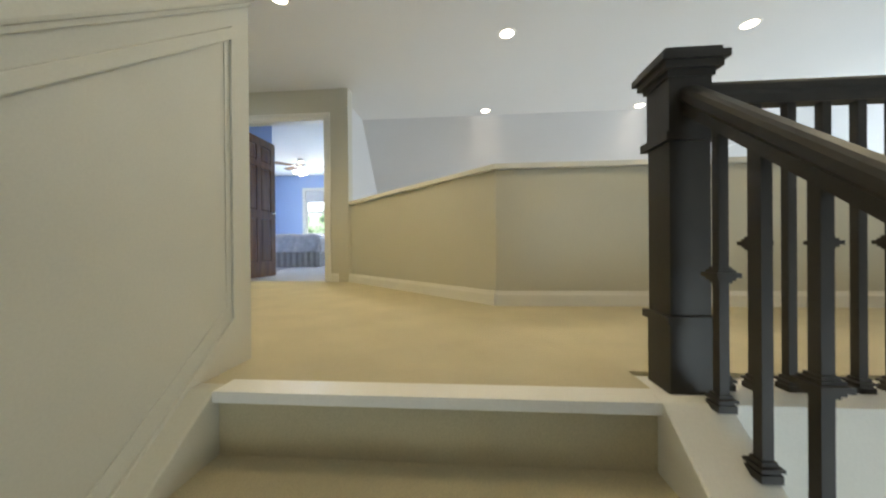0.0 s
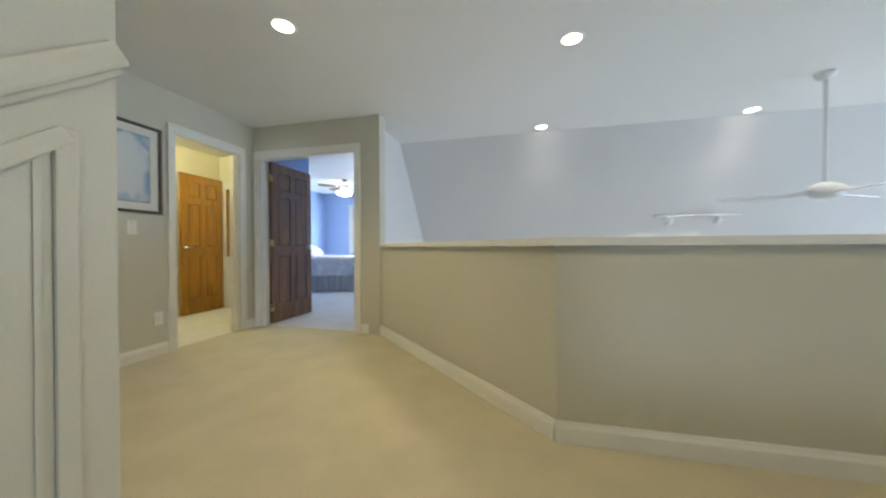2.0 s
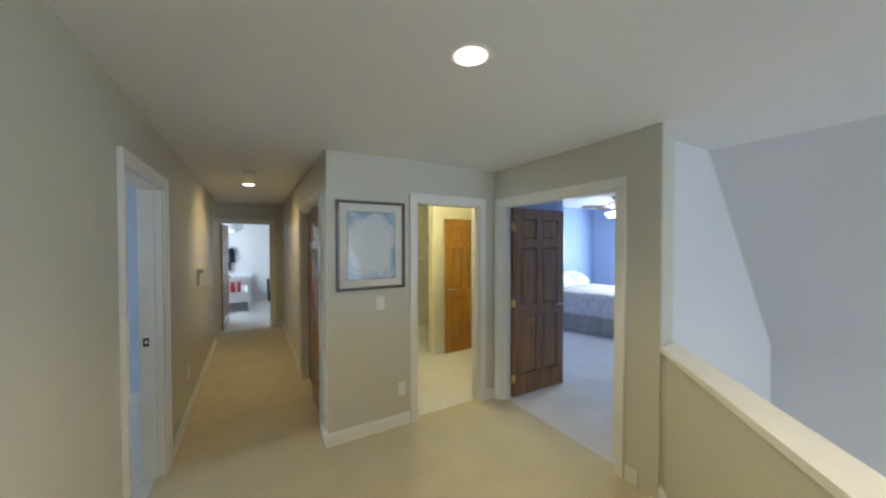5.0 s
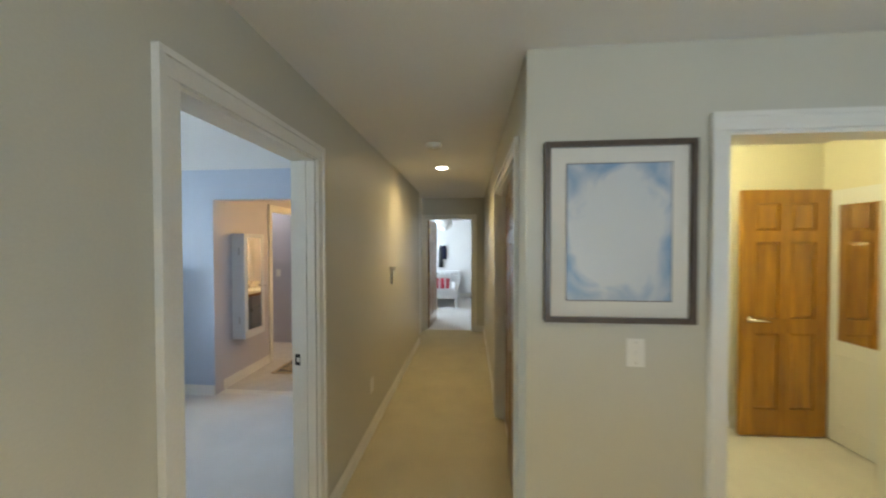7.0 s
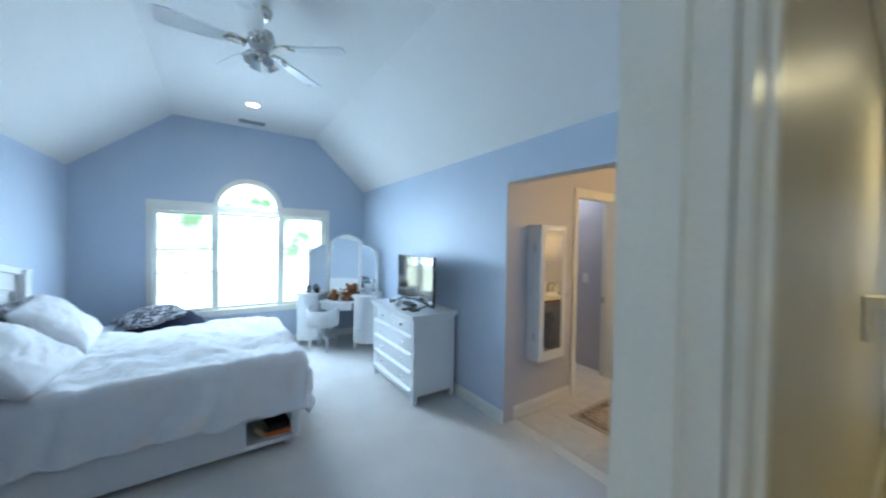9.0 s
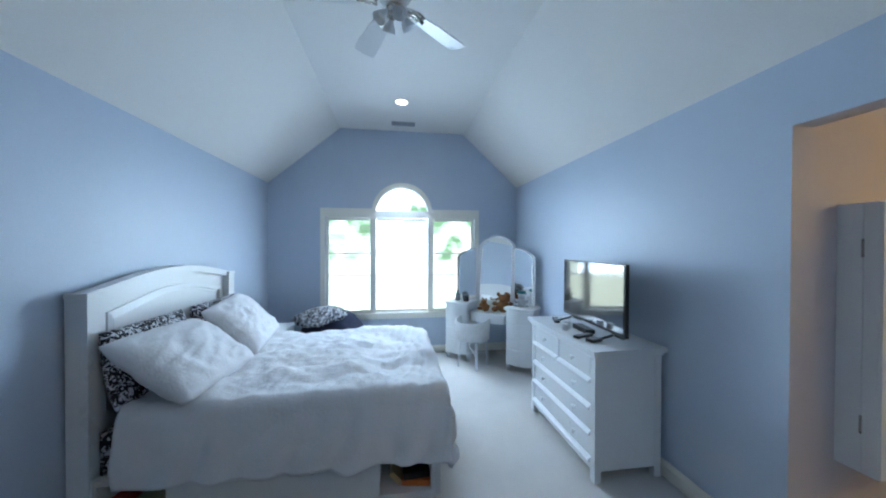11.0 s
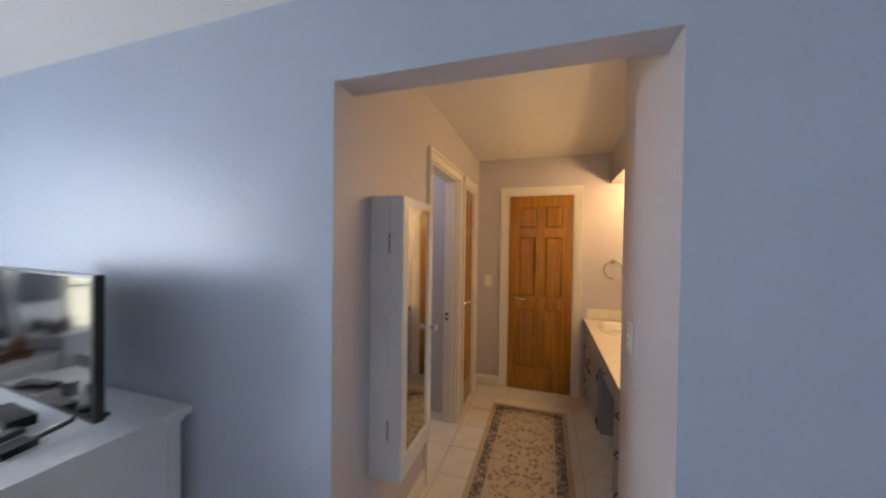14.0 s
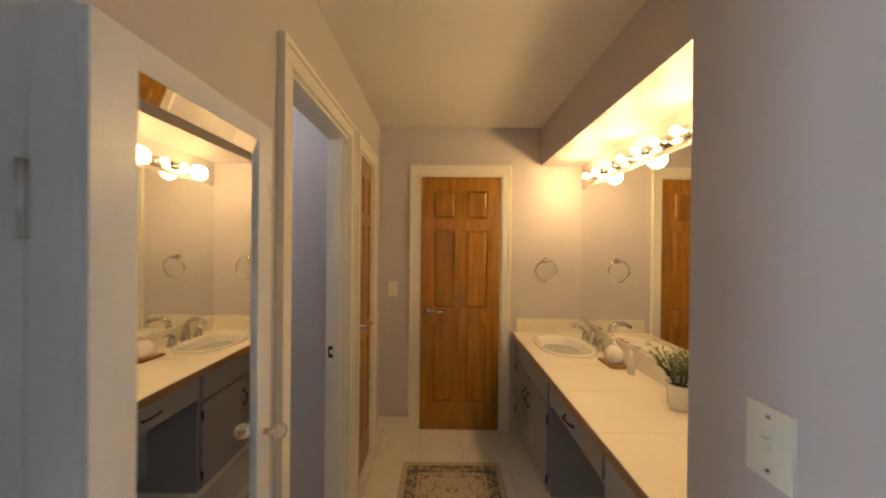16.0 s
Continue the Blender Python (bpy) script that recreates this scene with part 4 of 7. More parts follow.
blinds("white slatted blind lowered with open slats", -2.365, WX1 - 0.04, WY - 0.028, WZ0 + 0.01, WZ1 - 0.075, 8)
blinds("white slatted blind lowered with open slats", WX0 + 0.04, -3.255, WY - 0.028, WZ0 + 0.01, WZ1 - 0.075, 8)
blinds("white slatted blind drawn up under its head rail", -3.155, -2.465, WY - 0.028, WZ1 - 0.24, WZ1 - 0.075, 2, 0.010)
for x0, x1 in ((-2.365, WX1 - 0.04), (WX0 + 0.04, -3.255)):
    for z in (1.08, 1.385):
        bar("muntin", x0 - 0.01, x1 + 0.01, WY - 0.10, WY - 0.06, z, z + 0.022)

# bed
HBX = BE - 0.012
BY0, BY1 = -2.38, -0.862
bed = thing("bed", "white storage bed with an arched headboard and open cubbies", "bed")
bm = bmesh.new()
n = 24
top = [(BY0 + 0.09 + (BY1 - BY0 - 0.18) * i / n, 1.235 + 0.095 * math.sin(math.pi * i / n) ** 1.2) for i in range(n + 1)]
prism(bm, [(BY0 + 0.09, 0.3), (BY1 - 0.09, 0.3)] + list(reversed(top)), HBX - 0.05, HBX - 0.015, Matrix(((0, 0, 1, 0), (1, 0, 0, 0), (0, 1, 0, 0), (0, 0, 0, 1))))
part("headboard", bm, WHITE_FURN, bed)
def headboard_arch(k0, k1, z, rise):
    return [(k0 + (k1 - k0) * i / n, z + rise * math.sin(math.pi * i / n) ** 1.2) for i in range(n + 1)]


SIDE = Matrix(((0, 0, 1, 0), (1, 0, 0, 0), (0, 1, 0, 0), (0, 0, 0, 1)))
bm = bmesh.new()
up = headboard_arch(BY0 + 0.02, BY1 - 0.02, 1.262, 0.095)
prism(bm, up + [(y, z - 0.05) for y, z in reversed(up)], HBX - 0.082, HBX - 0.012, SIDE)
part("headboard_moulding", bm, WHITE_FURN, bed)
for off, wd, dp in ((0.0, 0.026, 0.066), (0.030, 0.014, 0.059)):
    bm = bmesh.new()
    ring = [[(BY0 + 0.17 + g, 0.60 + g)] + headboard_arch(BY0 + 0.17 + g, BY1 - 0.17 - g, 1.135 - g, 0.085) + [(BY1 - 0.17 - g, 0.60 + g)] for g in (off, off + wd)]
    k = len(ring[0])
    rows = [[bm.verts.new((x, y, z)) for y, z in r] for r, x in ((ring[0], HBX - 0.050), (ring[0], HBX - dp + 0.004), (ring[1], HBX - dp), (ring[1], HBX - 0.050))]
    for a, c in zip(rows, rows[1:] + rows[:1]):
        for q in range(k):
            bm.faces.new((a[q], a[(q + 1) % k], c[(q + 1) % k], c[q]))
    part("headboard_moulding", bm, WHITE_FURN, bed)
for y in (BY0, BY1 - 0.10):
    block("headboard_post", HBX - 0.10, HBX - 0.0, y, y + 0.10, 0.0, 1.235, WHITE_FURN, bed, 0.008)
    block("post_cap", HBX - 0.105, HBX, y - 0.005, y + 0.105, 1.236, 1.262, WHITE_FURN, bed, 0.006)
FX = -2.97
for y0, y1 in ((BY0 + 0.01, BY0 + 0.37), (BY1 - 0.37, BY1 - 0.01)):
    block("platform_base", FX + 0.03, HBX - 0.10, y0, y1, 0.045, 0.075, WHITE_FURN, bed, 0.004)
    block("platform_top", FX + 0.02, HBX - 0.10, y0, y1, 0.275, 0.305, WHITE_FURN, bed, 0.004)
    near = y1 > -1.5
    ye = (y1 - 0.022, y1 - 0.002) if near else (y0 + 0.002, y0 + 0.022)
    block("side_panel", FX + 0.37, HBX - 0.44, ye[0], ye[1], 0.075, 0.275, WHITE_FURN, bed, 0.003)
    for x in (FX + 0.03, FX + 0.35, HBX - 0.46, HBX - 0.122):
        block("cubby_divider", x, x + 0.022, y0 + 0.002, y1 - 0.004, 0.075, 0.275, WHITE_FURN, bed, 0.003)
    block("cubby_back", FX + 0.03, HBX - 0.12, (y0 if near else y1 - 0.012), (y0 + 0.012 if near else y1), 0.075, 0.275, WHITE_FURN, bed, 0.002)
    for x in (FX + 0.07, HBX - 0.20):
        bm = bmesh.new()
        lathe(bm, [(0.022, 0.0), (0.034, 0.008), (0.036, 0.025), (0.028, 0.045)], (x, (y1 - 0.05) if near else (y0 + 0.05), 0), 16)
        part("bun_foot", bm, WHITE_FURN, bed)
block("foot_panel", FX, FX + 0.029, BY0 + 0.005, BY1 - 0.005, 0.05, 0.32, WHITE_FURN, bed, 0.005)
bm = bmesh.new()
box(bm, FX + 0.05, HBX - 0.11, BY0 + 0.05, BY1 - 0.05, 0.306, 0.53)
bevel(bm, 0.04, 3)
tagged(mesh_object("mattress", bm, PRINT), "mattress in a black and white scroll-print sheet", "mattress")

# duvet: one draped sheet with folds, thick at the hems
def duvet(name, label, x0, x1, y0, y1, z, drop_foot, drop_near, drop_far, mat, nx=120, ny=110, seed=0.0, puff=0.03, m=None, hem=0.0):
    bm = bmesh.new()
    lx, ly = x1 - x0, y1 - y0
    rows = []
    for i in range(nx + 1):
        u = -drop_foot + (lx + drop_foot) * i / nx      # along the bed, negative hangs over the foot
        row = []
        for j in range(ny + 1):
            v = -drop_near + (ly + drop_near + drop_far) * j / ny
            e = 0.06
            hang_u, hang_v = max(0.0, -u), max(0.0, -v, v - ly)
            x, y, h = x0 + max(u, 0), y1 - min(max(v, 0), ly), z
            k = min(1.0, (hang_u + hang_v) / 0.25)
            if hang_u > 0:
                x -= e * min(1, hang_u / e) ** 0.5 + hang_u * 0.10
            if v < 0:
                y += e * min(1, -v / e) ** 0.5 + (-v) * 0.13
            elif v > ly:
                y -= e * min(1, (v - ly) / e) ** 0.5 + (v - ly) * 0.10
            hang = math.hypot(hang_u, hang_v) if hang_u and hang_v else hang_u + hang_v
            h -= max(0, hang - e * 0.35)
            w1 = noise.noise(Vector((x * 3.1 + seed, y * 3.1, 1.7))) * puff
            w2 = noise.noise(Vector((x * 9 + seed, y * 9, 4.0))) * puff * 0.45 + noise.noise(Vector((x * 24, y * 24 + seed, 2.0))) * puff * 0.16
            fold = math.sin((u * 1.0 + v * 0.4) * 26 + 3 * noise.noise(Vector((u * 4, v * 4, seed)))) * 0.016 * k
            ripple = math.sin(u * 90 + v * 14 + 4 * noise.noise(Vector((u * 8, v * 8, seed)))) * 0.005 * max(0, 1 - u / 0.5) * (1 - k)
            if hang_v:
                y += (fold + w1 * 0.5) * (1 if v < 0 else -1)
            if hang_u:
                x -= math.sin(v * 24 + 3 * noise.noise(Vector((v * 4, u * 4, seed)))) * 0.016 * k
            h += (w1 + w2) * (1 - 0.7 * k) + ripple + hem * noise.noise(Vector((u * 5, v * 5, 9))) * k
            row.append(bm.verts.new((x, y, max(h, z - max(drop_near, drop_foot, drop_far)))))
        rows.append(row)
    for a, c in zip(rows, rows[1:]):
        for j in range(ny):
            bm.faces.new((a[j], a[j + 1], c[j + 1], c[j])).smooth = True
    ob = mesh_object(name, bm, mat)
    if m is not None:
        ob.matrix_world = m
    s = ob.modifiers.new("thickness", "SOLIDIFY")
    s.thickness, s.offset = 0.018, -1
    return tagged(ob, label, "bedding")


duvet("duvet", "white rumpled cotton duvet hanging over the storage bed", FX + 0.02, -1.30, BY0 + 0.06, BY1 - 0.08, 0.655, 0.33, 0.40, 0.30, FABRIC, puff=0.042, hem=0.04)


def pillow(name, label, w, d, h, m, mat):
    bm = bmesh.new()
    nu, nv = 44, 36
    grid = {}
    for s in (1, -1):
        for i in range(nu + 1):
            for j in range(nv + 1):
                u, v = -1 + 2 * i / nu, -1 + 2 * j / nv
                edge = max(abs(u), abs(v))
                t = max(0.0, (1 - abs(u) ** 2.6) * (1 - abs(v) ** 2.6)) ** 0.38
                pinch = 1 - 0.05 * (abs(v) ** 2) * (1 - abs(u) ** 2)
                crease = 0.0
                if mat is FABRIC:
                    q = Vector((u * 1.6 + v * 1.1, v * 1.3 - u * 0.6, w * 5 + d))
                    crease = (0.5 - abs(noise.noise(q * 1.6))) * 0.030 + (0.4 - abs(noise.noise(q * 4.1))) * 0.014
                zz = s * h / 2 * t + s * crease * t + noise.noise(Vector((u * 2.2, v * 2.2, s + w * 7))) * 0.018 * t + noise.noise(Vector((u * 6, v * 6, s * 3 + w))) * 0.006 * t
                key = (i, j) if edge >= 0.9999 else (i, j, s)
                if key not in grid:
                    grid[key] = bm.verts.new((u * w / 2 * pinch, v * d / 2, zz))
    for s in (1, -1):
        for i in range(nu):
            for j in range(nv):
                q = [grid.get((a, c)) or grid[(a, c, s)] for a, c in ((i, j), (i + 1, j), (i + 1, j + 1), (i, j + 1))]
                bm.faces.new(q).smooth = True
    ob = mesh_object(name, bm, mat)
    ob.matrix_world = m
    return tagged(ob, label, "pillow")


PB = "pillows on the storage bed"
for y, z, r, lab, mt in ((-1.22, 0.80, -62, "black and white scroll-print pillow against the headboard", PRINT), (-1.98, 0.80, -62, "black and white scroll-print pillow against the headboard", PRINT)):
    tagged(pillow("pillow", lab, 0.42, 0.66, 0.14, pose(-1.245, y, z + 0.045, 0, -80, 0), mt), group=PB)
tagged(pillow("pillow", "plump white pillow leaning against printed pillows", 0.52, 0.78, 0.17, pose(-1.45, -1.23, 0.825, 3, -36, -4), FABRIC), group=PB)
tagged(pillow("pillow", "plump white pillow leaning against the headboard", 0.50, 0.70, 0.18, pose(-1.45, -1.98, 0.86, -4, -44, 8), FABRIC), group=PB)


def book(label, w, d, h, cover, m):
    th = thing("book", label, "book", m)
    block("pages", -w / 2 + 0.004, w / 2 - 0.004, -d / 2 + 0.004, d / 2 - 0.001, 0.003, h - 0.003, PAPER, th, 0)
    block("cover", -w / 2, w / 2, -d / 2, d / 2, 0, 0.003, cover, th, 0)
    block("cover", -w / 2, w / 2, -d / 2, d / 2, h - 0.003, h, cover, th, 0)
    block("spine", -w / 2, w / 2, -d / 2 - 0.002, -d / 2 + 0.001, 0, h, cover, th, 0.001)
    return th


for i, (lab, w, d, h, c, x, y, rz) in enumerate((("red paperback lying in the bed's cubby", 0.20, 0.15, 0.03, BOOK_RED, -1.40, -0.98, 12), ("tan book lying in the bed's cubby", 0.21, 0.15, 0.022, BOOK_TAN, -1.42, -1.0, -4),
                                                   ("orange book lying in the bed's cubby", 0.17, 0.14, 0.035, BOOK_ORANGE, -2.84, -0.99, 172), ("black book lying in the bed's cubby", 0.16, 0.14, 0.04, BOOK_BLACK, -2.83, -1.0, 185))):
    base = 0.076 + (0.0305 if i == 1 else 0.0355 if i == 3 else 0)
    book(lab, w, d, h, c, pose(x, y, base, 0, 0, rz))
bk = book("tan book leaning in the bed's cubby", 0.15, 0.12, 0.03, BOOK_TAN, pose(-2.72, -1.0, 0.086, 0, 48, 180))
bk = book("red book leaning in the bed's cubby", 0.15, 0.12, 0.03, BOOK_RED, pose(-1.27, -1.0, 0.10, 0, -35, 0))

# nightstand, alarm clock, bean bag with a printed throw
ns = thing("nightstand", "white nightstand between the bed and the window wall", "nightstand", pose(-1.34, -2.75, 0))
block("body", -0.21, 0.21, -0.22, 0.22, 0.10, 0.58, WHITE_FURN, ns)
block("top", -0.23, 0.23, -0.24, 0.24, 0.581, 0.61, WHITE_FURN, ns, 0.006)
for z in (0.13, 0.36):
    dr = block("drawer", -0.224, -0.212, -0.19, 0.19, z, z + 0.2, WHITE_FURN, ns)
    bm = bmesh.new()
    lathe(bm, [(0.006, 0), (0.006, 0.012), (0.014, 0.02), (0.010, 0.028)], (0, 0, 0), 14, pose(-0.224, 0, z + 0.1, 0, -90, 0))
    part("knob", bm, WHITE_FURN, dr)
for x in (-0.18, 0.18):
    for y in (-0.19, 0.19):
        block("leg", x - 0.02, x + 0.02, y - 0.02, y + 0.02, 0, 0.0995, WHITE_FURN, ns)
ck = thing("alarm_clock", "small black alarm clock on the nightstand", "clock", pose(-1.28, -2.80, 0.611))
block("case", -0.04, 0.04, -0.05, 0.05, 0, 0.075, BLACK_PLASTIC, ck, 0.006)
block("face", -0.042, -0.0405, -0.04, 0.04, 0.012, 0.06, SCREEN, ck, 0)


def soft_lump(name, label, category, rx, ry, rz, m, mat, seed, flat=0.0, rough=0.09):
    bm = bmesh.new()
    bmesh.ops.create_icosphere(bm, subdivisions=4, radius=1)
    for v in bm.verts:
        k = 1 + rough * noise.noise(v.co * 1.8 + Vector((seed, 0, 0))) + rough * 0.4 * noise.noise(v.co * 5 + Vector((seed, 3, 0)))
        v.co = Vector((v.co.x * rx * k, v.co.y * ry * k, max(v.co.z * rz * k, -rz * (1 - flat))))
    for f in bm.faces:
        f.smooth = True
    ob = mesh_object(name, bm, mat)
    ob.matrix_world = m
    return tagged(ob, label, category)


soft_lump("bean_bag", "large dark navy bean bag under the window", "bean bag", 0.42, 0.40, 0.42, pose(-1.98, -3.11, 0.315), NAVY, 3.0, 0.25)
soft_lump("throw_blanket", "black and white printed throw heaped on the bean bag", "blanket", 0.29, 0.24, 0.11, pose(-1.84, -2.99, 0.67, 0, 6, 8), PRINT, 8.0, 0.3, 0.2)

# dresser with television
DX0, DX1, DY0, DY1, DH = -4.425, -3.955, -1.825, -0.875, 0.85
dr = thing("dresser", "white five-drawer dresser with round knobs", "dresser", pose((DX0 + DX1) / 2, (DY0 + DY1) / 2, 0))
hw, hd = (DX1 - DX0) / 2, (DY1 - DY0) / 2
block("top", -hw - 0.02, hw + 0.03, -hd - 0.03, hd + 0.03, DH - 0.03, DH, WHITE_FURN, dr, 0.006)
block("top_moulding", -hw - 0.005, hw + 0.014, -hd - 0.014, hd + 0.014, DH - 0.05, DH - 0.031, WHITE_FURN, dr, 0.006)
for y0 in (-hd, hd - 0.022):
    block("side_panel", -hw + 0.03, hw - 0.045, y0 + 0.004, y0 + 0.018, 0.07, DH - 0.051, WHITE_FURN, dr, 0.002)
for x0 in (-hw, hw - 0.045):
    for y0 in (-hd, hd - 0.045):
        block("leg", x0, x0 + 0.045, y0, y0 + 0.045, 0, DH - 0.0505, WHITE_FURN, dr, 0.004)
block("back_panel", -hw + 0.004, -hw + 0.012, -hd + 0.045, hd - 0.045, 0.07, DH - 0.052, WHITE_FURN, dr, 0)
block("base_rail", hw - 0.04, hw - 0.004, -hd + 0.046, hd - 0.046, 0.065, 0.11, WHITE_FURN, dr, 0.003)
bm = bmesh.new()
box(bm, -hw + 0.015, hw - 0.02, -hd + 0.024, hd - 0.024, 0.072, DH - 0.053)
part("carcass", bm, WHITE_FURN, dr)
rows = [(0.115, 0.275), (0.285, 0.445), (0.455, 0.615)]
boxes = [(-hd + 0.05, hd - 0.05, a, c) for a, c in rows] + [(-hd + 0.05, -0.012, 0.625, 0.785), (0.012, hd - 0.05, 0.625, 0.785)]
for y0, y1, z0, z1 in boxes:
    d = block("drawer", hw - 0.022, hw - 0.008, y0, y1, z0, z1, WHITE_FURN, dr, 0.003)
    bm = bmesh.new()
    prism(bm, [(hw - 0.009, z0 - 0.006), (hw + 0.018, z0 - 0.006), (hw + 0.020, z0 + 0.008), (hw + 0.004, z0 + 0.022), (hw - 0.009, z0 + 0.026)], y0 - 0.003, y1 + 0.003, Matrix(((1, 0, 0, 0), (0, 0, 1, 0), (0, 1, 0, 0), (0, 0, 0, 1))))
    part("drawer_lip", bm, WHITE_FURN, d)
    ks = [0] if y1 - y0 < 0.5 else [-0.24, 0.24]
    for k in ks:
        bm = bmesh.new()
        lathe(bm, [(0.007, 0), (0.006, 0.012), (0.016, 0.018), (0.017, 0.026), (0.010, 0.032)], (0, 0, 0), 16, pose(hw - 0.008, (y0 + y1) / 2 + k, (z0 + z1) / 2 + 0.014, 0, 90, 0))
        part("knob", bm, WHITE_FURN, d)

tv = thing("television", "flat black television on the white dresser", "television", pose(-4.215, -1.33, DH, 0, 0, 86))
bm = bmesh.new()
box(bm, -0.44, 0.44, -0.012, 0.016, 0.055, 0.535)
bevel(bm, 0.006)
part("case", bm, BLACK_PLASTIC, tv)
SCREEN.node_tree.nodes["Principled BSDF"].inputs["IOR"].default_value = 2.0
block("screen", -0.428, 0.428, -0.0145, -0.0125, 0.075, 0.525, SCREEN, tv, 0)
for x in (-0.30, 0.30):
    bm = bmesh.new()
    tube(bm, [(x - 0.02, -0.11, 0.008), (x, -0.01, 0.04), (x, 0.0, 0.07), (x, 0.012, 0.04), (x - 0.02, 0.09, 0.008)], 0.009, 8)
    part("stand_leg", bm, BLACK_PLASTIC, tv)
block("base_box", -0.09, 0.12, -0.10, -0.03, 0.001, 0.035, BLACK_PLASTIC, tv, 0.006)
for lab, x, y, rz in (("black remote control lying on the dresser", -4.10, -1.66, 70), ("black remote control lying beside the television", -4.05, -1.16, 20)):
    th = thing("remote_control", lab, "remote", pose(x, y, DH + 0.001, 0, 0, rz))
    block("body", -0.08, 0.08, -0.022, 0.022, 0, 0.018, BLACK_PLASTIC, th, 0.006)
    block("keypad", -0.06, 0.05, -0.015, 0.015, 0.0182, 0.0195, PLASTIC_GREY, th, 0)
for lab, x, y, r, h, mt in (("small white jar on the dresser", -4.07, -1.42, 0.03, 0.055, WHITE_FURN), ("small white-lidded bottle on the dresser", -4.02, -1.36, 0.024, 0.045, SEAT_FABRIC)):
    th = thing("jar", lab, "jar", pose(x, y, DH + 0.001))
    bm = bmesh.new()
    lathe(bm, [(r * 0.92, 0), (r, 0.006), (r, h * 0.7), (r * 0.8, h * 0.78)], (0, 0, 0), 20)
    part("body", bm, mt, th)
    bm = bmesh.new()
    lathe(bm, [(r * 0.86, h * 0.78), (r * 0.88, h), (r * 0.8, h + 0.003)], (0, 0, 0), 20)
    part("lid", bm, WHITE_FURN, th)
th = thing("set_top_box", "small black box with cables by the television", "media box", pose(-4.06, -1.05, DH + 0.001, 0, 0, 15))
block("case", -0.045, 0.045, -0.03, 0.03, 0, 0.022, BLACK_PLASTIC, th, 0.004)

# corner dressing table with three mirrors
vt = thing("vanity_table", "white kneehole dressing table with curved drawers and three arched mirrors", "vanity table", pose(-3.84, -2.95, 0, 0, 0, 138.6) @ Matrix.Diagonal((1.12, 1, 1, 1)))


def bow(x0, x1, yf, yb, bulge, k=10):
    """A plan outline with a bowed front."""
    f = [(x0 + (x1 - x0) * i / k, yf - bulge * math.sin(math.pi * i / k)) for i in range(k + 1)]
    return f + [(x1, yb), (x0, yb)]


for x0, x1 in ((-0.54, -0.23), (0.23, 0.54)):
    bm = bmesh.new()
    prism(bm, bow(x0 + 0.008, x1 - 0.008, 0.004, 0.27, 0.055), 0.09, 0.735)
    ped = part("pedestal", bm, WHITE_FURN, vt)
    bm = bmesh.new()
    prism(bm, bow(x0 - 0.012, x1 + 0.012, -0.018, 0.285, 0.062), 0.736, 0.765)
    bevel(bm, 0.005)
    part("pedestal_top", bm, WHITE_FURN, vt)
    for z0, z1 in ((0.12, 0.275), (0.285, 0.43), (0.44, 0.58), (0.59, 0.725)):
        bm = bmesh.new()
        prism(bm, bow(x0 + 0.014, x1 - 0.014, -0.012, 0.0, 0.055), z0, z1)
        bevel(bm, 0.004, 1)
        d = part("drawer", bm, WHITE_FURN, ped)
    for x in (x0 + 0.02, x1 - 0.02):
        for y in (0.03, 0.25):
            bm = bmesh.new()
            tube(bm, [(x, y, 0.0), (x, y, 0.05), (x, y, 0.095)], [0.012, 0.016, 0.026], 10)
            part("leg", bm, WHITE_FURN, vt)
    for z in (0.20, 0.36, 0.51, 0.66):
        bm = bmesh.new()
        lathe(bm, [(0.005, 0), (0.005, 0.010), (0.012, 0.016), (0.008, 0.022)], (0, 0, 0), 12, pose((x0 + x1) / 2, -0.066, z, 90, 0, 0))
        part("knob", bm, WHITE_FURN, ped)
bm = bmesh.new()
prism(bm, bow(-0.226, 0.226, 0.0, 0.30, 0.05), 0.635, 0.66)
bevel(bm, 0.004)
part("centre_top", bm, WHITE_FURN, vt)
bm = bmesh.new()
prism(bm, bow(-0.21, 0.21, 0.006, 0.26, 0.045), 0.545, 0.634)
part("centre_drawer", bm, WHITE_FURN, vt)
block("gallery", -0.52, 0.52, 0.275, 0.295, 0.62, 0.80, WHITE_FURN, vt)


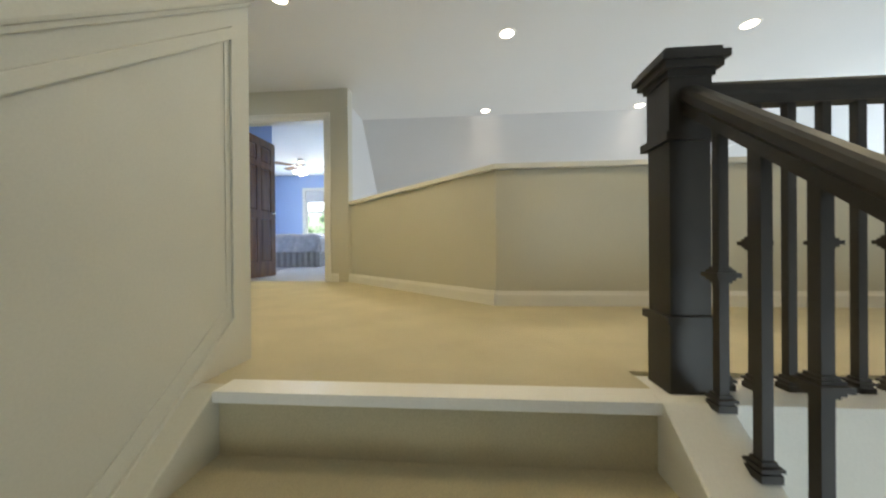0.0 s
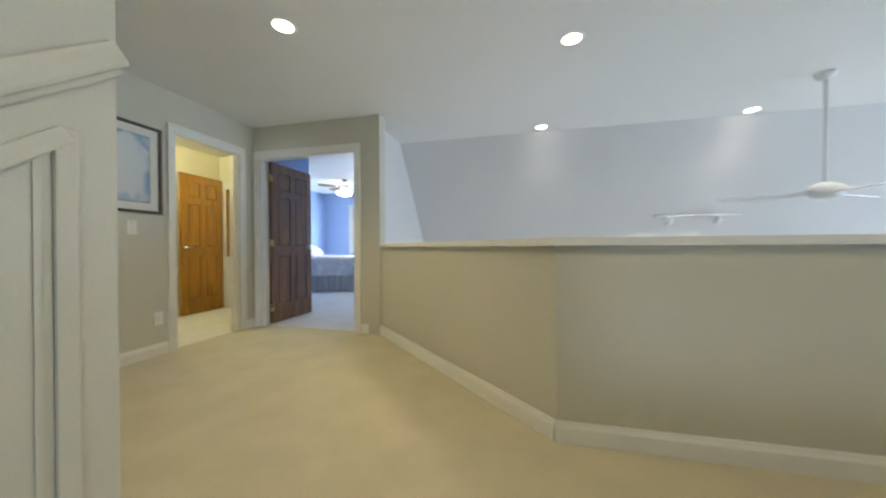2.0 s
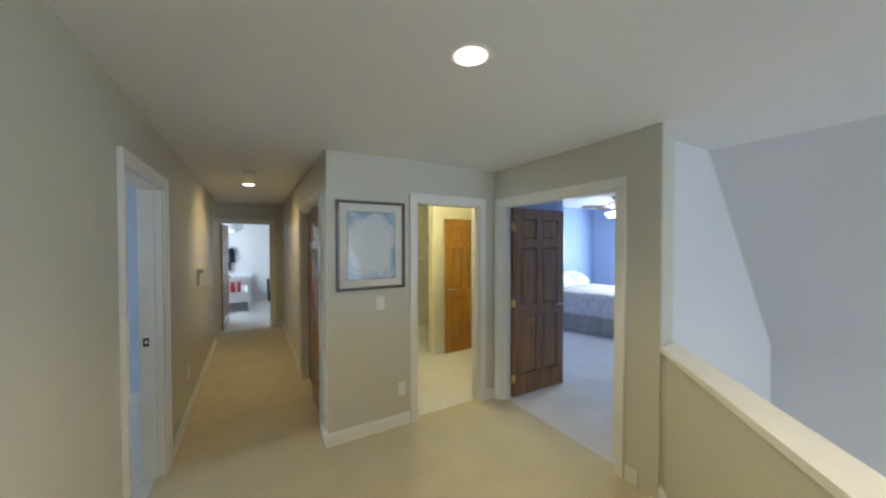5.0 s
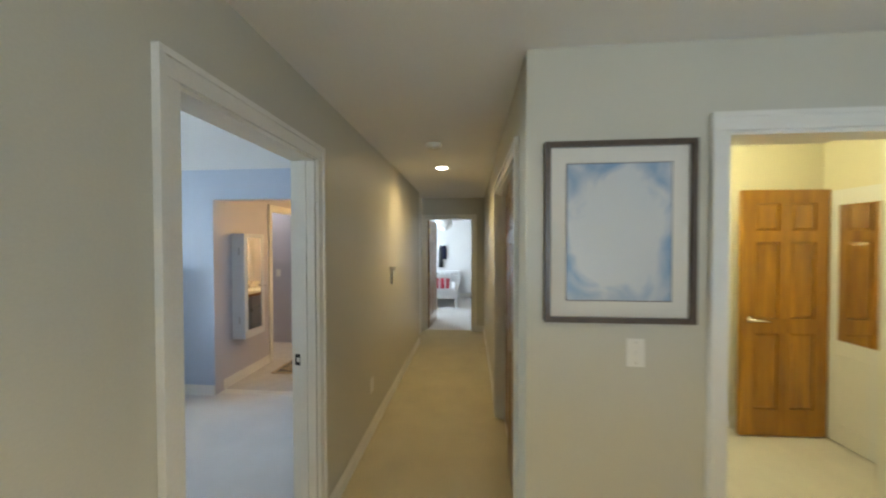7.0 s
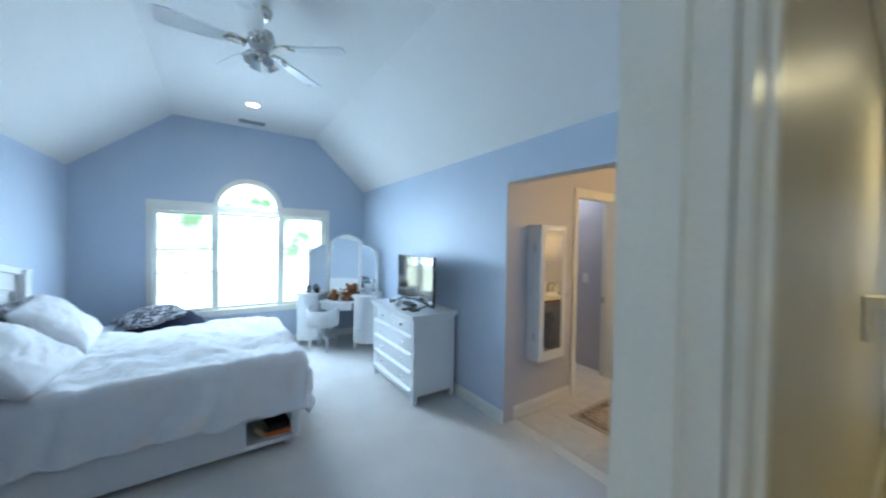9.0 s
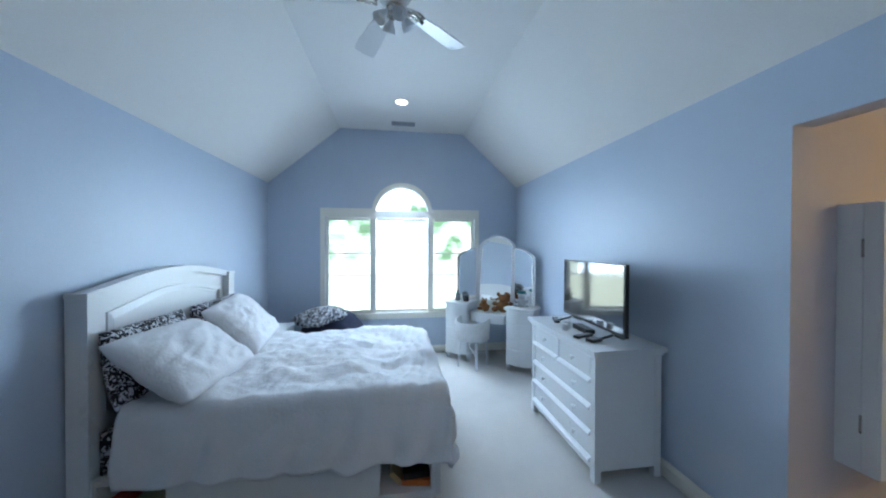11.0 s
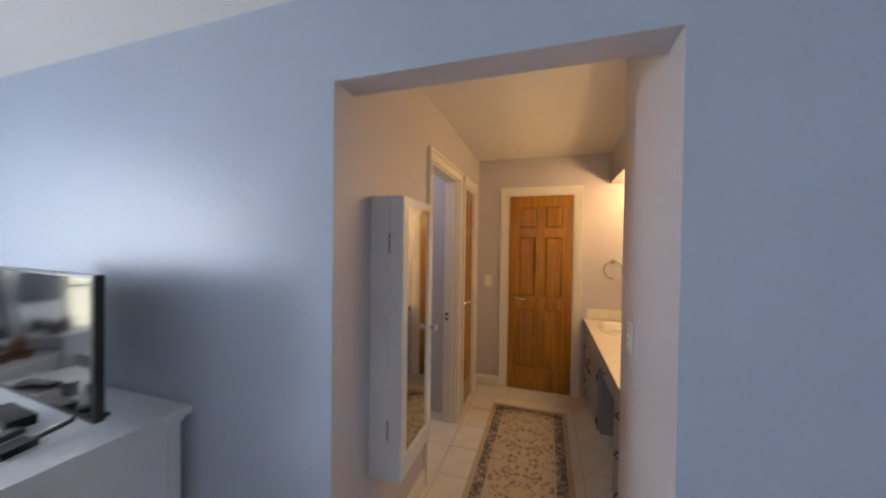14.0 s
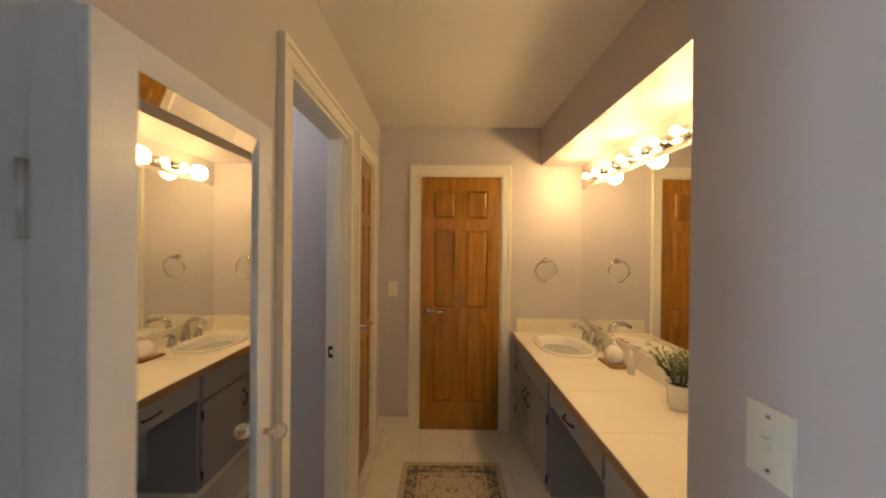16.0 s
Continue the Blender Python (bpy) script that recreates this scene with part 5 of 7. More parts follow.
def arch_mirror(w, h, m, parent, side=0):
    """An arched mirror: frame ring and glass. side: +1 or -1 slopes the top outward."""
    k = 20
    outer = [(-w / 2, 0)] + [(-w / 2 + w * i / k, h - 0.13 + 0.13 * (math.sin(math.pi * i / k) ** 0.75 if side == 0 else math.sin(math.pi * (0.5 + i / k / 2 if side > 0 else 0.5 * i / k)) ** 0.7)) for i in range(k + 1)] + [(w / 2, 0)]
    cx, cz = 0, h * 0.48
    inner = [(cx + (x - cx) * (1 - 0.032 / w * 2), cz + (z - cz) * (1 - 0.02 / h * 2)) for x, z in outer]
    sw = Matrix(((1, 0, 0, 0), (0, 0, 1, 0), (0, 1, 0, 0), (0, 0, 0, 1)))
    bm = bmesh.new()
    n2 = len(outer)
    rows = [[bm.verts.new((x, y, z)) for x, z in ring] for ring, y in ((outer, 0.0), (outer, -0.022), (inner, -0.014), (inner, 0.0))]
    for a, c in zip(rows, rows[1:] + rows[:1]):
        for j in range(n2):
            bm.faces.new((a[j], a[(j + 1) % n2], c[(j + 1) % n2], c[j]))
    bmesh.ops.transform(bm, matrix=m, verts=bm.verts)
    f = part("mirror_frame", bm, WHITE_FURN, parent, "white arched mirror frame")
    bm = bmesh.new()
    prism(bm, inner, -0.010, -0.004, m @ sw)
    part("mirror_glass", bm, MIRROR, f, "mirror glass")


arch_mirror(0.46, 0.88, pose(0, 0.26, 0.765, -7, 0, 0), vt)
arch_mirror(0.29, 0.72, pose(0.362, 0.225, 0.767, 0, 0, -15), vt, 1)
arch_mirror(0.27, 0.72, pose(-0.335, 0.20, 0.767, 0, 0, 36), vt, -1)
VT = vt.matrix_world


def local(x, y, z, rz=0):
    return VT @ pose(x, y, z, 0, 0, rz)


th = thing("lotion_bottle", "grey lotion bottle on the dressing table", "bottle", local(-0.42, 0.10, 0.766))
bm = bmesh.new()
lathe(bm, [(0.03, 0), (0.033, 0.01), (0.033, 0.09), (0.02, 0.105), (0.01, 0.11)], (0, 0, 0), 18)
part("body", bm, PLASTIC_GREY, th)
bm = bmesh.new()
lathe(bm, [(0.008, 0.11), (0.008, 0.135), (0.016, 0.137), (0.016, 0.145)], (0, 0, 0), 12)
part("pump", bm, BLACK_PLASTIC, th)
th = thing("candle_jar", "dark lidded candle jar on the dressing table", "jar", local(-0.30, 0.09, 0.766))
bm = bmesh.new()
lathe(bm, [(0.032, 0), (0.036, 0.006), (0.036, 0.075), (0.032, 0.08)], (0, 0, 0), 18)
part("body", bm, BLACK_PLASTIC, th)
bm = bmesh.new()
lathe(bm, [(0.034, 0.0805), (0.034, 0.095), (0.006, 0.10), (0.008, 0.115)], (0, 0, 0), 18)
part("lid", bm, PLASTIC_GREY, th)


def plush(label, m, mat, seed, s=1.0, hat=None):
    """A small soft toy as one plain shape: body, head, ears and limbs."""
    bm = bmesh.new()
    for c, r in (((0, 0, 0.07), (0.07, 0.06, 0.075)), ((0.005, -0.03, 0.165), (0.052, 0.05, 0.05)), ((-0.045, -0.02, 0.21), (0.02, 0.012, 0.025)), ((0.05, -0.02, 0.21), (0.02, 0.012, 0.025)),
                 ((-0.075, -0.05, 0.04), (0.035, 0.06, 0.03)), ((0.075, -0.05, 0.04), (0.035, 0.06, 0.03)), ((-0.08, -0.02, 0.10), (0.028, 0.05, 0.026)), ((0.08, -0.02, 0.10), (0.028, 0.05, 0.026))):
        res = bmesh.ops.create_icosphere(bm, subdivisions=2, radius=1)
        for v in res["verts"]:
            k = 1 + 0.12 * noise.noise(v.co * 3 + Vector((seed, 0, 0)))
            v.co = Vector((c[i] * s + v.co[i] * r[i] * s * k for i in range(3)))
    for f in bm.faces:
        f.smooth = True
    ob = mesh_object("plush_toy", bm, mat)
    ob.matrix_world = m
    return tagged(ob, label, "plush toy")


plush("brown plush toy sitting on the dressing table", local(0.14, 0.17, 0.661, 10), BROWN_PLUSH, 1.0, 1.1)
plush("brown plush toy lying on the dressing table", local(-0.06, 0.12, 0.661, -30), BROWN_PLUSH, 4.0, 0.75)
plush("white plush toy sitting on the dressing table", local(0.38, 0.10, 0.766, 12), WHITE_PLUSH, 7.0, 0.8)
soft_lump("cloth_cap", "small teal cloth cap on a plush toy", "cap", 0.05, 0.05, 0.02, local(0.385, 0.075, 0.947), TEAL_CLOTH, 2.0, 0.5)

# stool with a curved low back
sl = thing("stool", "white stool with an upholstered curved back and stretchers", "stool", pose(-3.68, -2.98, 0, 0, 0, -45))
bm = bmesh.new()
lathe(bm, [(0.19, 0.34), (0.205, 0.35), (0.205, 0.385), (0.19, 0.40), (0.10, 0.41)], (0, 0, 0), 32)
part("seat", bm, SEAT_FABRIC, sl)
bm = bmesh.new()
n2 = 22
ring = []
for i in range(n2 + 1):
    a = math.radians(-10 + 200 * i / n2)
    hgt = 0.60 - 0.045 * math.sin(math.pi * i / n2)
    ring.append([bm.verts.new((r * math.cos(a), r * math.sin(a), z)) for r, z in ((0.185, 0.37), (0.21, 0.37), (0.225, hgt), (0.20, hgt + 0.008), (0.19, hgt))])
for a, c in zip(ring, ring[1:]):
    for j in range(5):
        bm.faces.new((a[j], a[(j + 1) % 5], c[(j + 1) % 5], c[j])).smooth = True
bm.faces.new(ring[0]), bm.faces.new(ring[-1])
part("backrest", bm, SEAT_FABRIC, sl)
for a in (45, 135, 225, 315):
    c, s2 = math.cos(math.radians(a)), math.sin(math.radians(a))
    bm = bmesh.new()
    tube(bm, [(c * 0.185, s2 * 0.185, 0), (c * 0.18, s2 * 0.18, 0.17), (c * 0.165, s2 * 0.165, 0.345)], [0.013, 0.016, 0.018], 10)
    part("leg", bm, WHITE_FURN, sl)
for a in (45, 135):
    c, s2 = math.cos(math.radians(a)), math.sin(math.radians(a))
    bm = bmesh.new()
    tube(bm, [(c * 0.18, s2 * 0.18, 0.15 + a * 0.0002), (-c * 0.18, -s2 * 0.18, 0.15 + a * 0.0002)], 0.010, 8)
    part("stretcher", bm, WHITE_FURN, sl)


# ceiling fans
def ceiling_fan(label, m, drop, radius, blades, first, blade_mat, body_mat, lamps=0, glow_mat=None, blade_w=0.13, slim=False):
    """A fan hung from a ceiling at z 0: canopy, rod, motor, blades with arms, lamp kit."""
    th = thing("ceiling_fan", label, "ceiling fan", m)
    bm = bmesh.new()
    lathe(bm, [(0.025, -0.06), (0.05, -0.045), (0.065, -0.01), (0.065, 0.0)], (0, 0, 0), 24)
    part("canopy", bm, body_mat, th)
    bm = bmesh.new()
    tube(bm, [(0, 0, -0.05), (0, 0, -drop + 0.06)], 0.013, 12)
    part("down_rod", bm, body_mat, th)
    bm = bmesh.new()
    if slim:
        lathe(bm, [(0.045, -drop - 0.05), (0.07, -drop - 0.035), (0.082, -drop - 0.005), (0.085, -drop + 0.04), (0.075, -drop + 0.075), (0.03, -drop + 0.095)], (0, 0, 0), 32)
        motor = part("motor", bm, blade_mat, th)
        bm = bmesh.new()
        lathe(bm, [(0.083, -drop - 0.006), (0.092, -drop + 0.002), (0.092, -drop + 0.012), (0.084, -drop + 0.018)], (0, 0, 0), 32)
        part("trim_band", bm, body_mat, motor, "nickel trim band")
    else:
        lathe(bm, [(0.05, -drop - 0.075), (0.085, -drop - 0.06), (0.115, -drop - 0.02), (0.12, -drop + 0.015), (0.10, -drop + 0.04), (0.04, -drop + 0.065)], (0, 0, 0), 32)
        part("motor", bm, body_mat, th)
    for i in range(blades):
        r = pose(0, 0, -drop - 0.025, 0, 0, first + 360 * i / blades)
        bm = bmesh.new()
        sq = 0.5 if slim else 0.40
        pl = [(0.20, -blade_w * 0.36), (0.30, -blade_w * 0.46), (radius - 0.05, -blade_w * 0.54), (radius - 0.01, -blade_w * sq), (radius, 0), (radius - 0.01, blade_w * sq), (radius - 0.05, blade_w * 0.54), (0.30, blade_w * 0.46), (0.20, blade_w * 0.36)]
        prism(bm, pl, -0.004, 0.004, r @ pose(0, 0, 0, 12, 0, 0))
        bl = part("blade", bm, blade_mat, th)
        bm = bmesh.new()
        tube(bm, [(0.09, 0, 0.0), (0.15, 0, 0.016), (0.22, 0, 0.006)], [0.016, 0.013, 0.02], 8)
        tube(bm, [(0.09, 0.03, 0.0), (0.16, 0.035, 0.012), (0.24, 0.025, 0.007)], 0.007, 6)
        tube(bm, [(0.09, -0.03, 0.0), (0.16, -0.035, 0.012), (0.24, -0.025, 0.005)], 0.007, 6)
        bmesh.ops.transform(bm, matrix=r @ pose(0, 0, -0.002, 12, 0, 0), verts=bm.verts)
        part("blade_arm", bm, body_mat, bl)
    if lamps:
        bm = bmesh.new()
        lathe(bm, [(0.02, -drop - 0.115), (0.042, -drop - 0.10), (0.045, -drop - 0.06), (0.04, -drop - 0.051)] if slim else [(0.03, -drop - 0.14), (0.06, -drop - 0.12), (0.06, -drop - 0.085), (0.05, -drop - 0.076)], (0, 0, 0), 24)
        part("lamp_kit", bm, body_mat, th)
        for i in range(lamps):
            r = pose(0, 0, -drop - (0.085 if slim else 0.12), 0, 0, 20 + 360 * i / lamps) @ pose(0.045 if slim else 0.06, 0, 0, 0, 145 if slim else 130, 0)
            k = 0.72 if slim else 1.0
            bm = bmesh.new()
            lathe(bm, [(a * k, b * k) for a, b in ((0.016, 0), (0.022, 0.02), (0.04, 0.06), (0.055, 0.10), (0.050, 0.102), (0.03, 0.06))], (0, 0, 0), 18, r)
            part("lamp_shade", bm, glow_mat, th, "frosted glass lamp shade")
    return th


FROST = material("frosted_shade", (0.75, 0.76, 0.78), 0.35)
ceiling_fan("white five-blade ceiling fan with lamp cups, at rest", pose(-2.70, -0.80, 3.085), 0.225, 0.56, 5, -68, WHITE_FURN, NICKEL, 4, FROST, slim=True)

# ---- backdrop outside the bedroom window ----
def backdrop(name, label, m, w, h, strength, horizon):
    """A glowing panel outside a window, painted with trees between a sunlit lawn and the sky."""
    mat = bpy.data.materials.new(name)
    mat.use_nodes = True
    n, l = mat.node_tree.nodes, mat.node_tree.links
    tex, sep = n.new("ShaderNodeTexCoord"), n.new("ShaderNodeSeparateXYZ")
    l.new(tex.outputs["Object"], sep.inputs[0])
    noi, ramp = n.new("ShaderNodeTexNoise"), n.new("ShaderNodeValToRGB")
    noi.inputs["Scale"].default_value, noi.inputs["Detail"].default_value = 1.6, 7
    l.new(tex.outputs["Object"], noi.inputs["Vector"])
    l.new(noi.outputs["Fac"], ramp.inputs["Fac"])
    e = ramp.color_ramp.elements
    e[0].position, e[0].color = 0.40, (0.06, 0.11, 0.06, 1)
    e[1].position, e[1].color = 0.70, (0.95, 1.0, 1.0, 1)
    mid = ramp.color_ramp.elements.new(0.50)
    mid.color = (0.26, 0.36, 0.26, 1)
    lawn = n.new("ShaderNodeMapRange")
    lawn.inputs["From Min"].default_value, lawn.inputs["From Max"].default_value = horizon - 0.15, horizon + 0.15
    l.new(sep.outputs["Z"], lawn.inputs["Value"])
    mix = n.new("ShaderNodeMix")
    mix.data_type = "RGBA"
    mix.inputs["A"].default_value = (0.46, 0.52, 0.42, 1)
    l.new(lawn.outputs["Result"], mix.inputs["Factor"])
    l.new(ramp.outputs["Color"], mix.inputs["B"])
    crown = n.new("ShaderNodeMath")
    crown.operation = "MULTIPLY_ADD"
    crown.inputs[1].default_value = 1.6
    l.new(noi.outputs["Fac"], crown.inputs[0])
    l.new(sep.outputs["Z"], crown.inputs[2])
    top = n.new("ShaderNodeMapRange")
    top.inputs["From Min"].default_value, top.inputs["From Max"].default_value = horizon + 2.35, horizon + 2.75
    l.new(crown.outputs[0], top.inputs["Value"])
    air = n.new("ShaderNodeMix")
    air.data_type = "RGBA"
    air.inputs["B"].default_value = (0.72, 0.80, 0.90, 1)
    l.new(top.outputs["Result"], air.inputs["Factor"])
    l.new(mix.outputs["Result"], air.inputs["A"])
    # outdoor daylight is put into the emission, so the painted garden glows
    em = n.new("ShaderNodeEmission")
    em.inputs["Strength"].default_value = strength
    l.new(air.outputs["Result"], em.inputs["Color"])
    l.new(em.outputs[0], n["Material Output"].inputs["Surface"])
    bm = bmesh.new()
    box(bm, -w / 2, w / 2, -0.02, 0.02, 0, h)
    ob = mesh_object(name, bm, mat)
    ob.matrix_world = m
    return tagged(ob, label, "backdrop", kind="structure")


backdrop("backdrop", "glowing painted garden with trees beyond the bedroom window", pose(-2.8, -9.5, -2.5), 22, 9, 8.5, 3.45)
backdrop("backdrop", "glowing painted garden with trees beyond the guest room window", pose(-3.6, 13.0, -1.5), 12, 8, 4.0, 1.6)

# ---- bathroom ----
VAN_PAINT = material("grey_cabinet_paint", (0.30, 0.30, 0.32), 0.4, vary=0.04, scale=5, bump=0.03, bump_scale=80)
COUNTER = material("cream_counter", (0.80, 0.76, 0.66), 0.22, vary=0.03, scale=6, fine=0.03)
WOOD_EDGE = wood("oak_edge", (0.24, 0.12, 0.05), (0.42, 0.24, 0.11), axis="X")
CERAMIC = material("white_ceramic", (0.80, 0.78, 0.72), 0.10, vary=0.01)
BULB = glow("warm_bulb", (1.0, 0.74, 0.36), 11)
LEAF = material("leaf_green", (0.045, 0.10, 0.03), 0.5, vary=0.25, scale=30)
SOIL = material("potting_soil", (0.03, 0.022, 0.016), 0.95, vary=0.3, scale=60)
TEAK = wood("teak", (0.22, 0.10, 0.03), (0.42, 0.22, 0.08), axis="X")
BRONZE = material("dark_bronze", (0.035, 0.025, 0.02), 0.35, 0.8)
CT, CF = 0.790, 0.852       # counter top height and front edge
KX0, KX1 = -6.19, -5.58     # knee space


def pull(parent, x, y, z, vertical, w=0.10):
    """A dark bronze bow pull on a front that faces -y."""
    bm = bmesh.new()
    pts = []
    for i in range(9):
        a = -1 + i / 4
        off = 0.028 * (1 - a * a) + 0.004
        pts.append((x, y - off, z + a * w / 2) if vertical else (x + a * w / 2, y - off, z + 0.006 * math.cos(a * 3)))
    tube(bm, pts, [0.007] + [0.0045] * 7 + [0.007], 8)
    part("pull", bm, BRONZE, parent, "dark bronze bow pull")


def front(nm, x0, x1, z0, z1, parent):
    d = block(nm, x0, x1, CF + 0.012, CF + 0.032, z0, z1, VAN_PAINT, parent, 0.006)
    return d


vc = thing("vanity_cabinet", "grey painted sink cabinet with two doors", "cabinet")
block("body", BATHB + 0.003, KX0, CF + 0.033, MIRY - 0.003, 0.10, 0.745, VAN_PAINT, vc, 0.003)
block("toe_kick", BATHB + 0.003, KX0 - 0.01, CF + 0.09, MIRY - 0.003, 0.0, 0.099, TRIM, vc, 0.002)
front("false_drawer", BATHB + 0.03, KX0 - 0.015, 0.60, 0.735, vc)
xm = (BATHB + KX0) / 2
for x0, x1, px in ((BATHB + 0.03, xm - 0.004, xm - 0.04), (xm + 0.004, KX0 - 0.015, xm + 0.04)):
    d = front("cabinet_door", x0, x1, 0.12, 0.585, vc)
    pull(d, px, CF + 0.012, 0.46, True)
    hx = BATHB + 0.026 if px < xm else KX0 - 0.011
    for z in (0.19, 0.52):
        bm = bmesh.new()
        tube(bm, [(hx, CF + 0.010, z - 0.025), (hx, CF + 0.010, z + 0.025)], 0.006, 8)
        part("hinge", bm, BRONZE, d, "dark hinge barrel")
kd = thing("vanity_desk_unit", "grey painted knee-space unit with one shallow drawer", "cabinet")
front("drawer_front", KX0 + 0.01, KX1 - 0.01, 0.625, 0.735, kd)
pull(kd, (KX0 + KX1) / 2, CF + 0.012, 0.685, False)
block("drawer_box", KX0 + 0.03, KX1 - 0.03, CF + 0.033, CF + 0.43, 0.64, 0.73, VAN_PAINT, kd, 0.002)
block("knee_back", KX0 + 0.002, KX1 - 0.002, CF + 0.30, CF + 0.315, 0.20, 0.62, VAN_PAINT, kd, 0.002)
nc = thing("vanity_cabinet", "grey painted cabinet with a bank of drawers", "cabinet")
block("body", KX1, -5.105, CF + 0.033, MIRY - 0.003, 0.10, 0.745, VAN_PAINT, nc, 0.003)
block("toe_kick", KX1 + 0.01, -5.105, CF + 0.09, MIRY - 0.003, 0.0, 0.099, TRIM, nc, 0.002)
for z0, z1 in ((0.12, 0.33), (0.345, 0.54), (0.555, 0.735)):
    d = front("drawer", KX1 + 0.012, -5.12, z0, z1, nc)
    pull(d, (KX1 - 5.12) / 2 + 0.0, CF + 0.012, (z0 + z1) / 2, False)
# counter with a sink cut-out, wood front edge, tiled splash
SKX, SKY, SA, SB = -6.655, 1.115, 0.235, 0.175
cw = thing("vanity_countertop", "cream tiled vanity countertop with an oak front edge", "countertop")
bm = bmesh.new()
nseg = 40
ell = [(SKX + SA * 0.93 * math.copysign(abs(math.cos(a)) ** 0.8, math.cos(a)), SKY + SB * 0.93 * math.copysign(abs(math.sin(a)) ** 0.8, math.sin(a))) for a in (2 * math.pi * i / nseg for i in range(nseg))]
X0, X1, Y0, Y1 = BATHB + 0.003, -5.103, CF + 0.012, MIRY - 0.003


def to_edge(x, y):
    dx, dy = x - SKX, y - SKY
    k = min(((X1 - SKX) / dx if dx > 1e-9 else (X0 - SKX) / dx if dx < -1e-9 else 1e9), ((Y1 - SKY) / dy if dy > 1e-9 else (Y0 - SKY) / dy if dy < -1e-9 else 1e9))
    return (SKX + dx * k, SKY + dy * k)


angs = sorted([math.atan2(y - SKY, x - SKX) for x, y in ell] + [math.atan2(y - SKY, x - SKX) for x in (X0, X1) for y in (Y0, Y1)])
inner, outer = [], []
for a in angs:
    d = Vector((math.cos(a), math.sin(a)))
    k = 1 / ((abs(d.x) / (SA * 0.93)) ** 2.5 + (abs(d.y) / (SB * 0.93)) ** 2.5) ** 0.4
    inner.append((SKX + d.x * k, SKY + d.y * k))
    outer.append(to_edge(SKX + d.x, SKY + d.y))
rings = [[bm.verts.new((x, y, z)) for x, y in pts] for pts, z in ((inner, CT - 0.04), (outer, CT - 0.04), (outer, CT), (inner, CT))]
for a, c in zip(rings, rings[1:] + rings[:1]):
    for j in range(len(angs)):
        bm.faces.new((a[j], a[(j + 1) % len(angs)], c[(j + 1) % len(angs)], c[j]))
part("slab", bm, COUNTER, cw)
block("wood_edge", X0, X1, CF - 0.008, CF + 0.0115, CT - 0.042, CT - 0.004, WOOD_EDGE, cw, 0.004, "oak front edge")
block("edge_cap", X0, X1, CF - 0.010, CF + 0.0115, CT - 0.0035, CT + 0.002, COUNTER, cw, 0.002)
for i in range(5):
    block("splash_tile", X0 + 0.001, X0 + 0.013, CF + 0.02 + i * 0.1015, CF + 0.12 + i * 0.1015, CT + 0.001, CT + 0.108, COUNTER, cw, 0.003)
for i in range(19):
    x = X0 + 0.015 + i * 0.1015
    block("splash_tile", x, min(x + 0.1, X1), MIRY - 0.015, MIRY - 0.004, CT + 0.001, CT + 0.108, COUNTER, cw, 0.003)
for x in (-6.30, -5.95, -5.60, -5.25):
    block("counter_joint", x, x + 0.002, CF + 0.02, MIRY - 0.016, CT - 0.0005, CT + 0.0006, GROUT, cw, 0)
sk = thing("sink", "cream oval drop-in sink with a rolled rim", "sink", pose(SKX, SKY, CT))
bm = bmesh.new()


def superring(a, b, z, n=48):
    return [bm.verts.new((a * math.copysign(abs(math.cos(t)) ** 0.8, math.cos(t)), b * math.copysign(abs(math.sin(t)) ** 0.8, math.sin(t)), z)) for t in (2 * math.pi * i / n for i in range(n))]


prof = [(1.06, 0.001), (1.07, 0.008), (1.03, 0.014), (0.92, 0.012), (0.84, -0.01), (0.72, -0.07), (0.5, -0.115), (0.12, -0.125)]
rg = [superring(SA * k, SB * k, z) for k, z in prof]
for a, c in zip(rg, rg[1:]):
    for j in range(48):
        bm.faces.new((a[j], a[(j + 1) % 48], c[(j + 1) % 48], c[j])).smooth = True
bm.faces.new(rg[-1])
part("basin", bm, CERAMIC, sk)
bm = bmesh.new()
lathe(bm, [(0.022, -0.1245), (0.022, -0.1225), (0.015, -0.1215)], (0, 0, 0), 20)
part("drain", bm, NICKEL, sk)
fa = thing("faucet", "brushed nickel two-handle faucet behind the sink", "faucet", pose(SKX + 0.0, SKY + 0.200, CT + 0.002) @ Matrix.Scale(1.15, 4))
bm = bmesh.new()
lathe(bm, [(0.026, 0), (0.026, 0.012), (0.020, 0.05), (0.014, 0.09)], (0, 0, 0), 18)
tube(bm, [(0, 0, 0.07), (0, -0.005, 0.11), (0, -0.04, 0.135), (0, -0.09, 0.130), (0, -0.125, 0.112)], [0.016, 0.015, 0.013, 0.012, 0.011], 12)
part("spout", bm, NICKEL, fa)
for s in (-1, 1):
    bm = bmesh.new()
    lathe(bm, [(0.024, 0), (0.024, 0.010), (0.016, 0.04), (0.014, 0.055)], (s * 0.10, 0, 0), 16)
    tube(bm, [(s * 0.10, 0, 0.055), (s * 0.125, -0.005, 0.068), (s * 0.165, -0.012, 0.070)], [0.013, 0.009, 0.006], 10)
    part("handle", bm, NICKEL, fa)
mr = thing("wall_mirror", "large frameless mirror over the vanity", "mirror")
block("glass", BATHB + 0.006, -5.106, MIRY - 0.006, MIRY - 0.001, 0.905, 1.922, MIRROR, mr, 0.001)
block("bottom_channel", BATHB + 0.006, -5.106, MIRY - 0.009, MIRY - 0.0005, 0.899, 0.9048, CHROME, mr, 0.001)
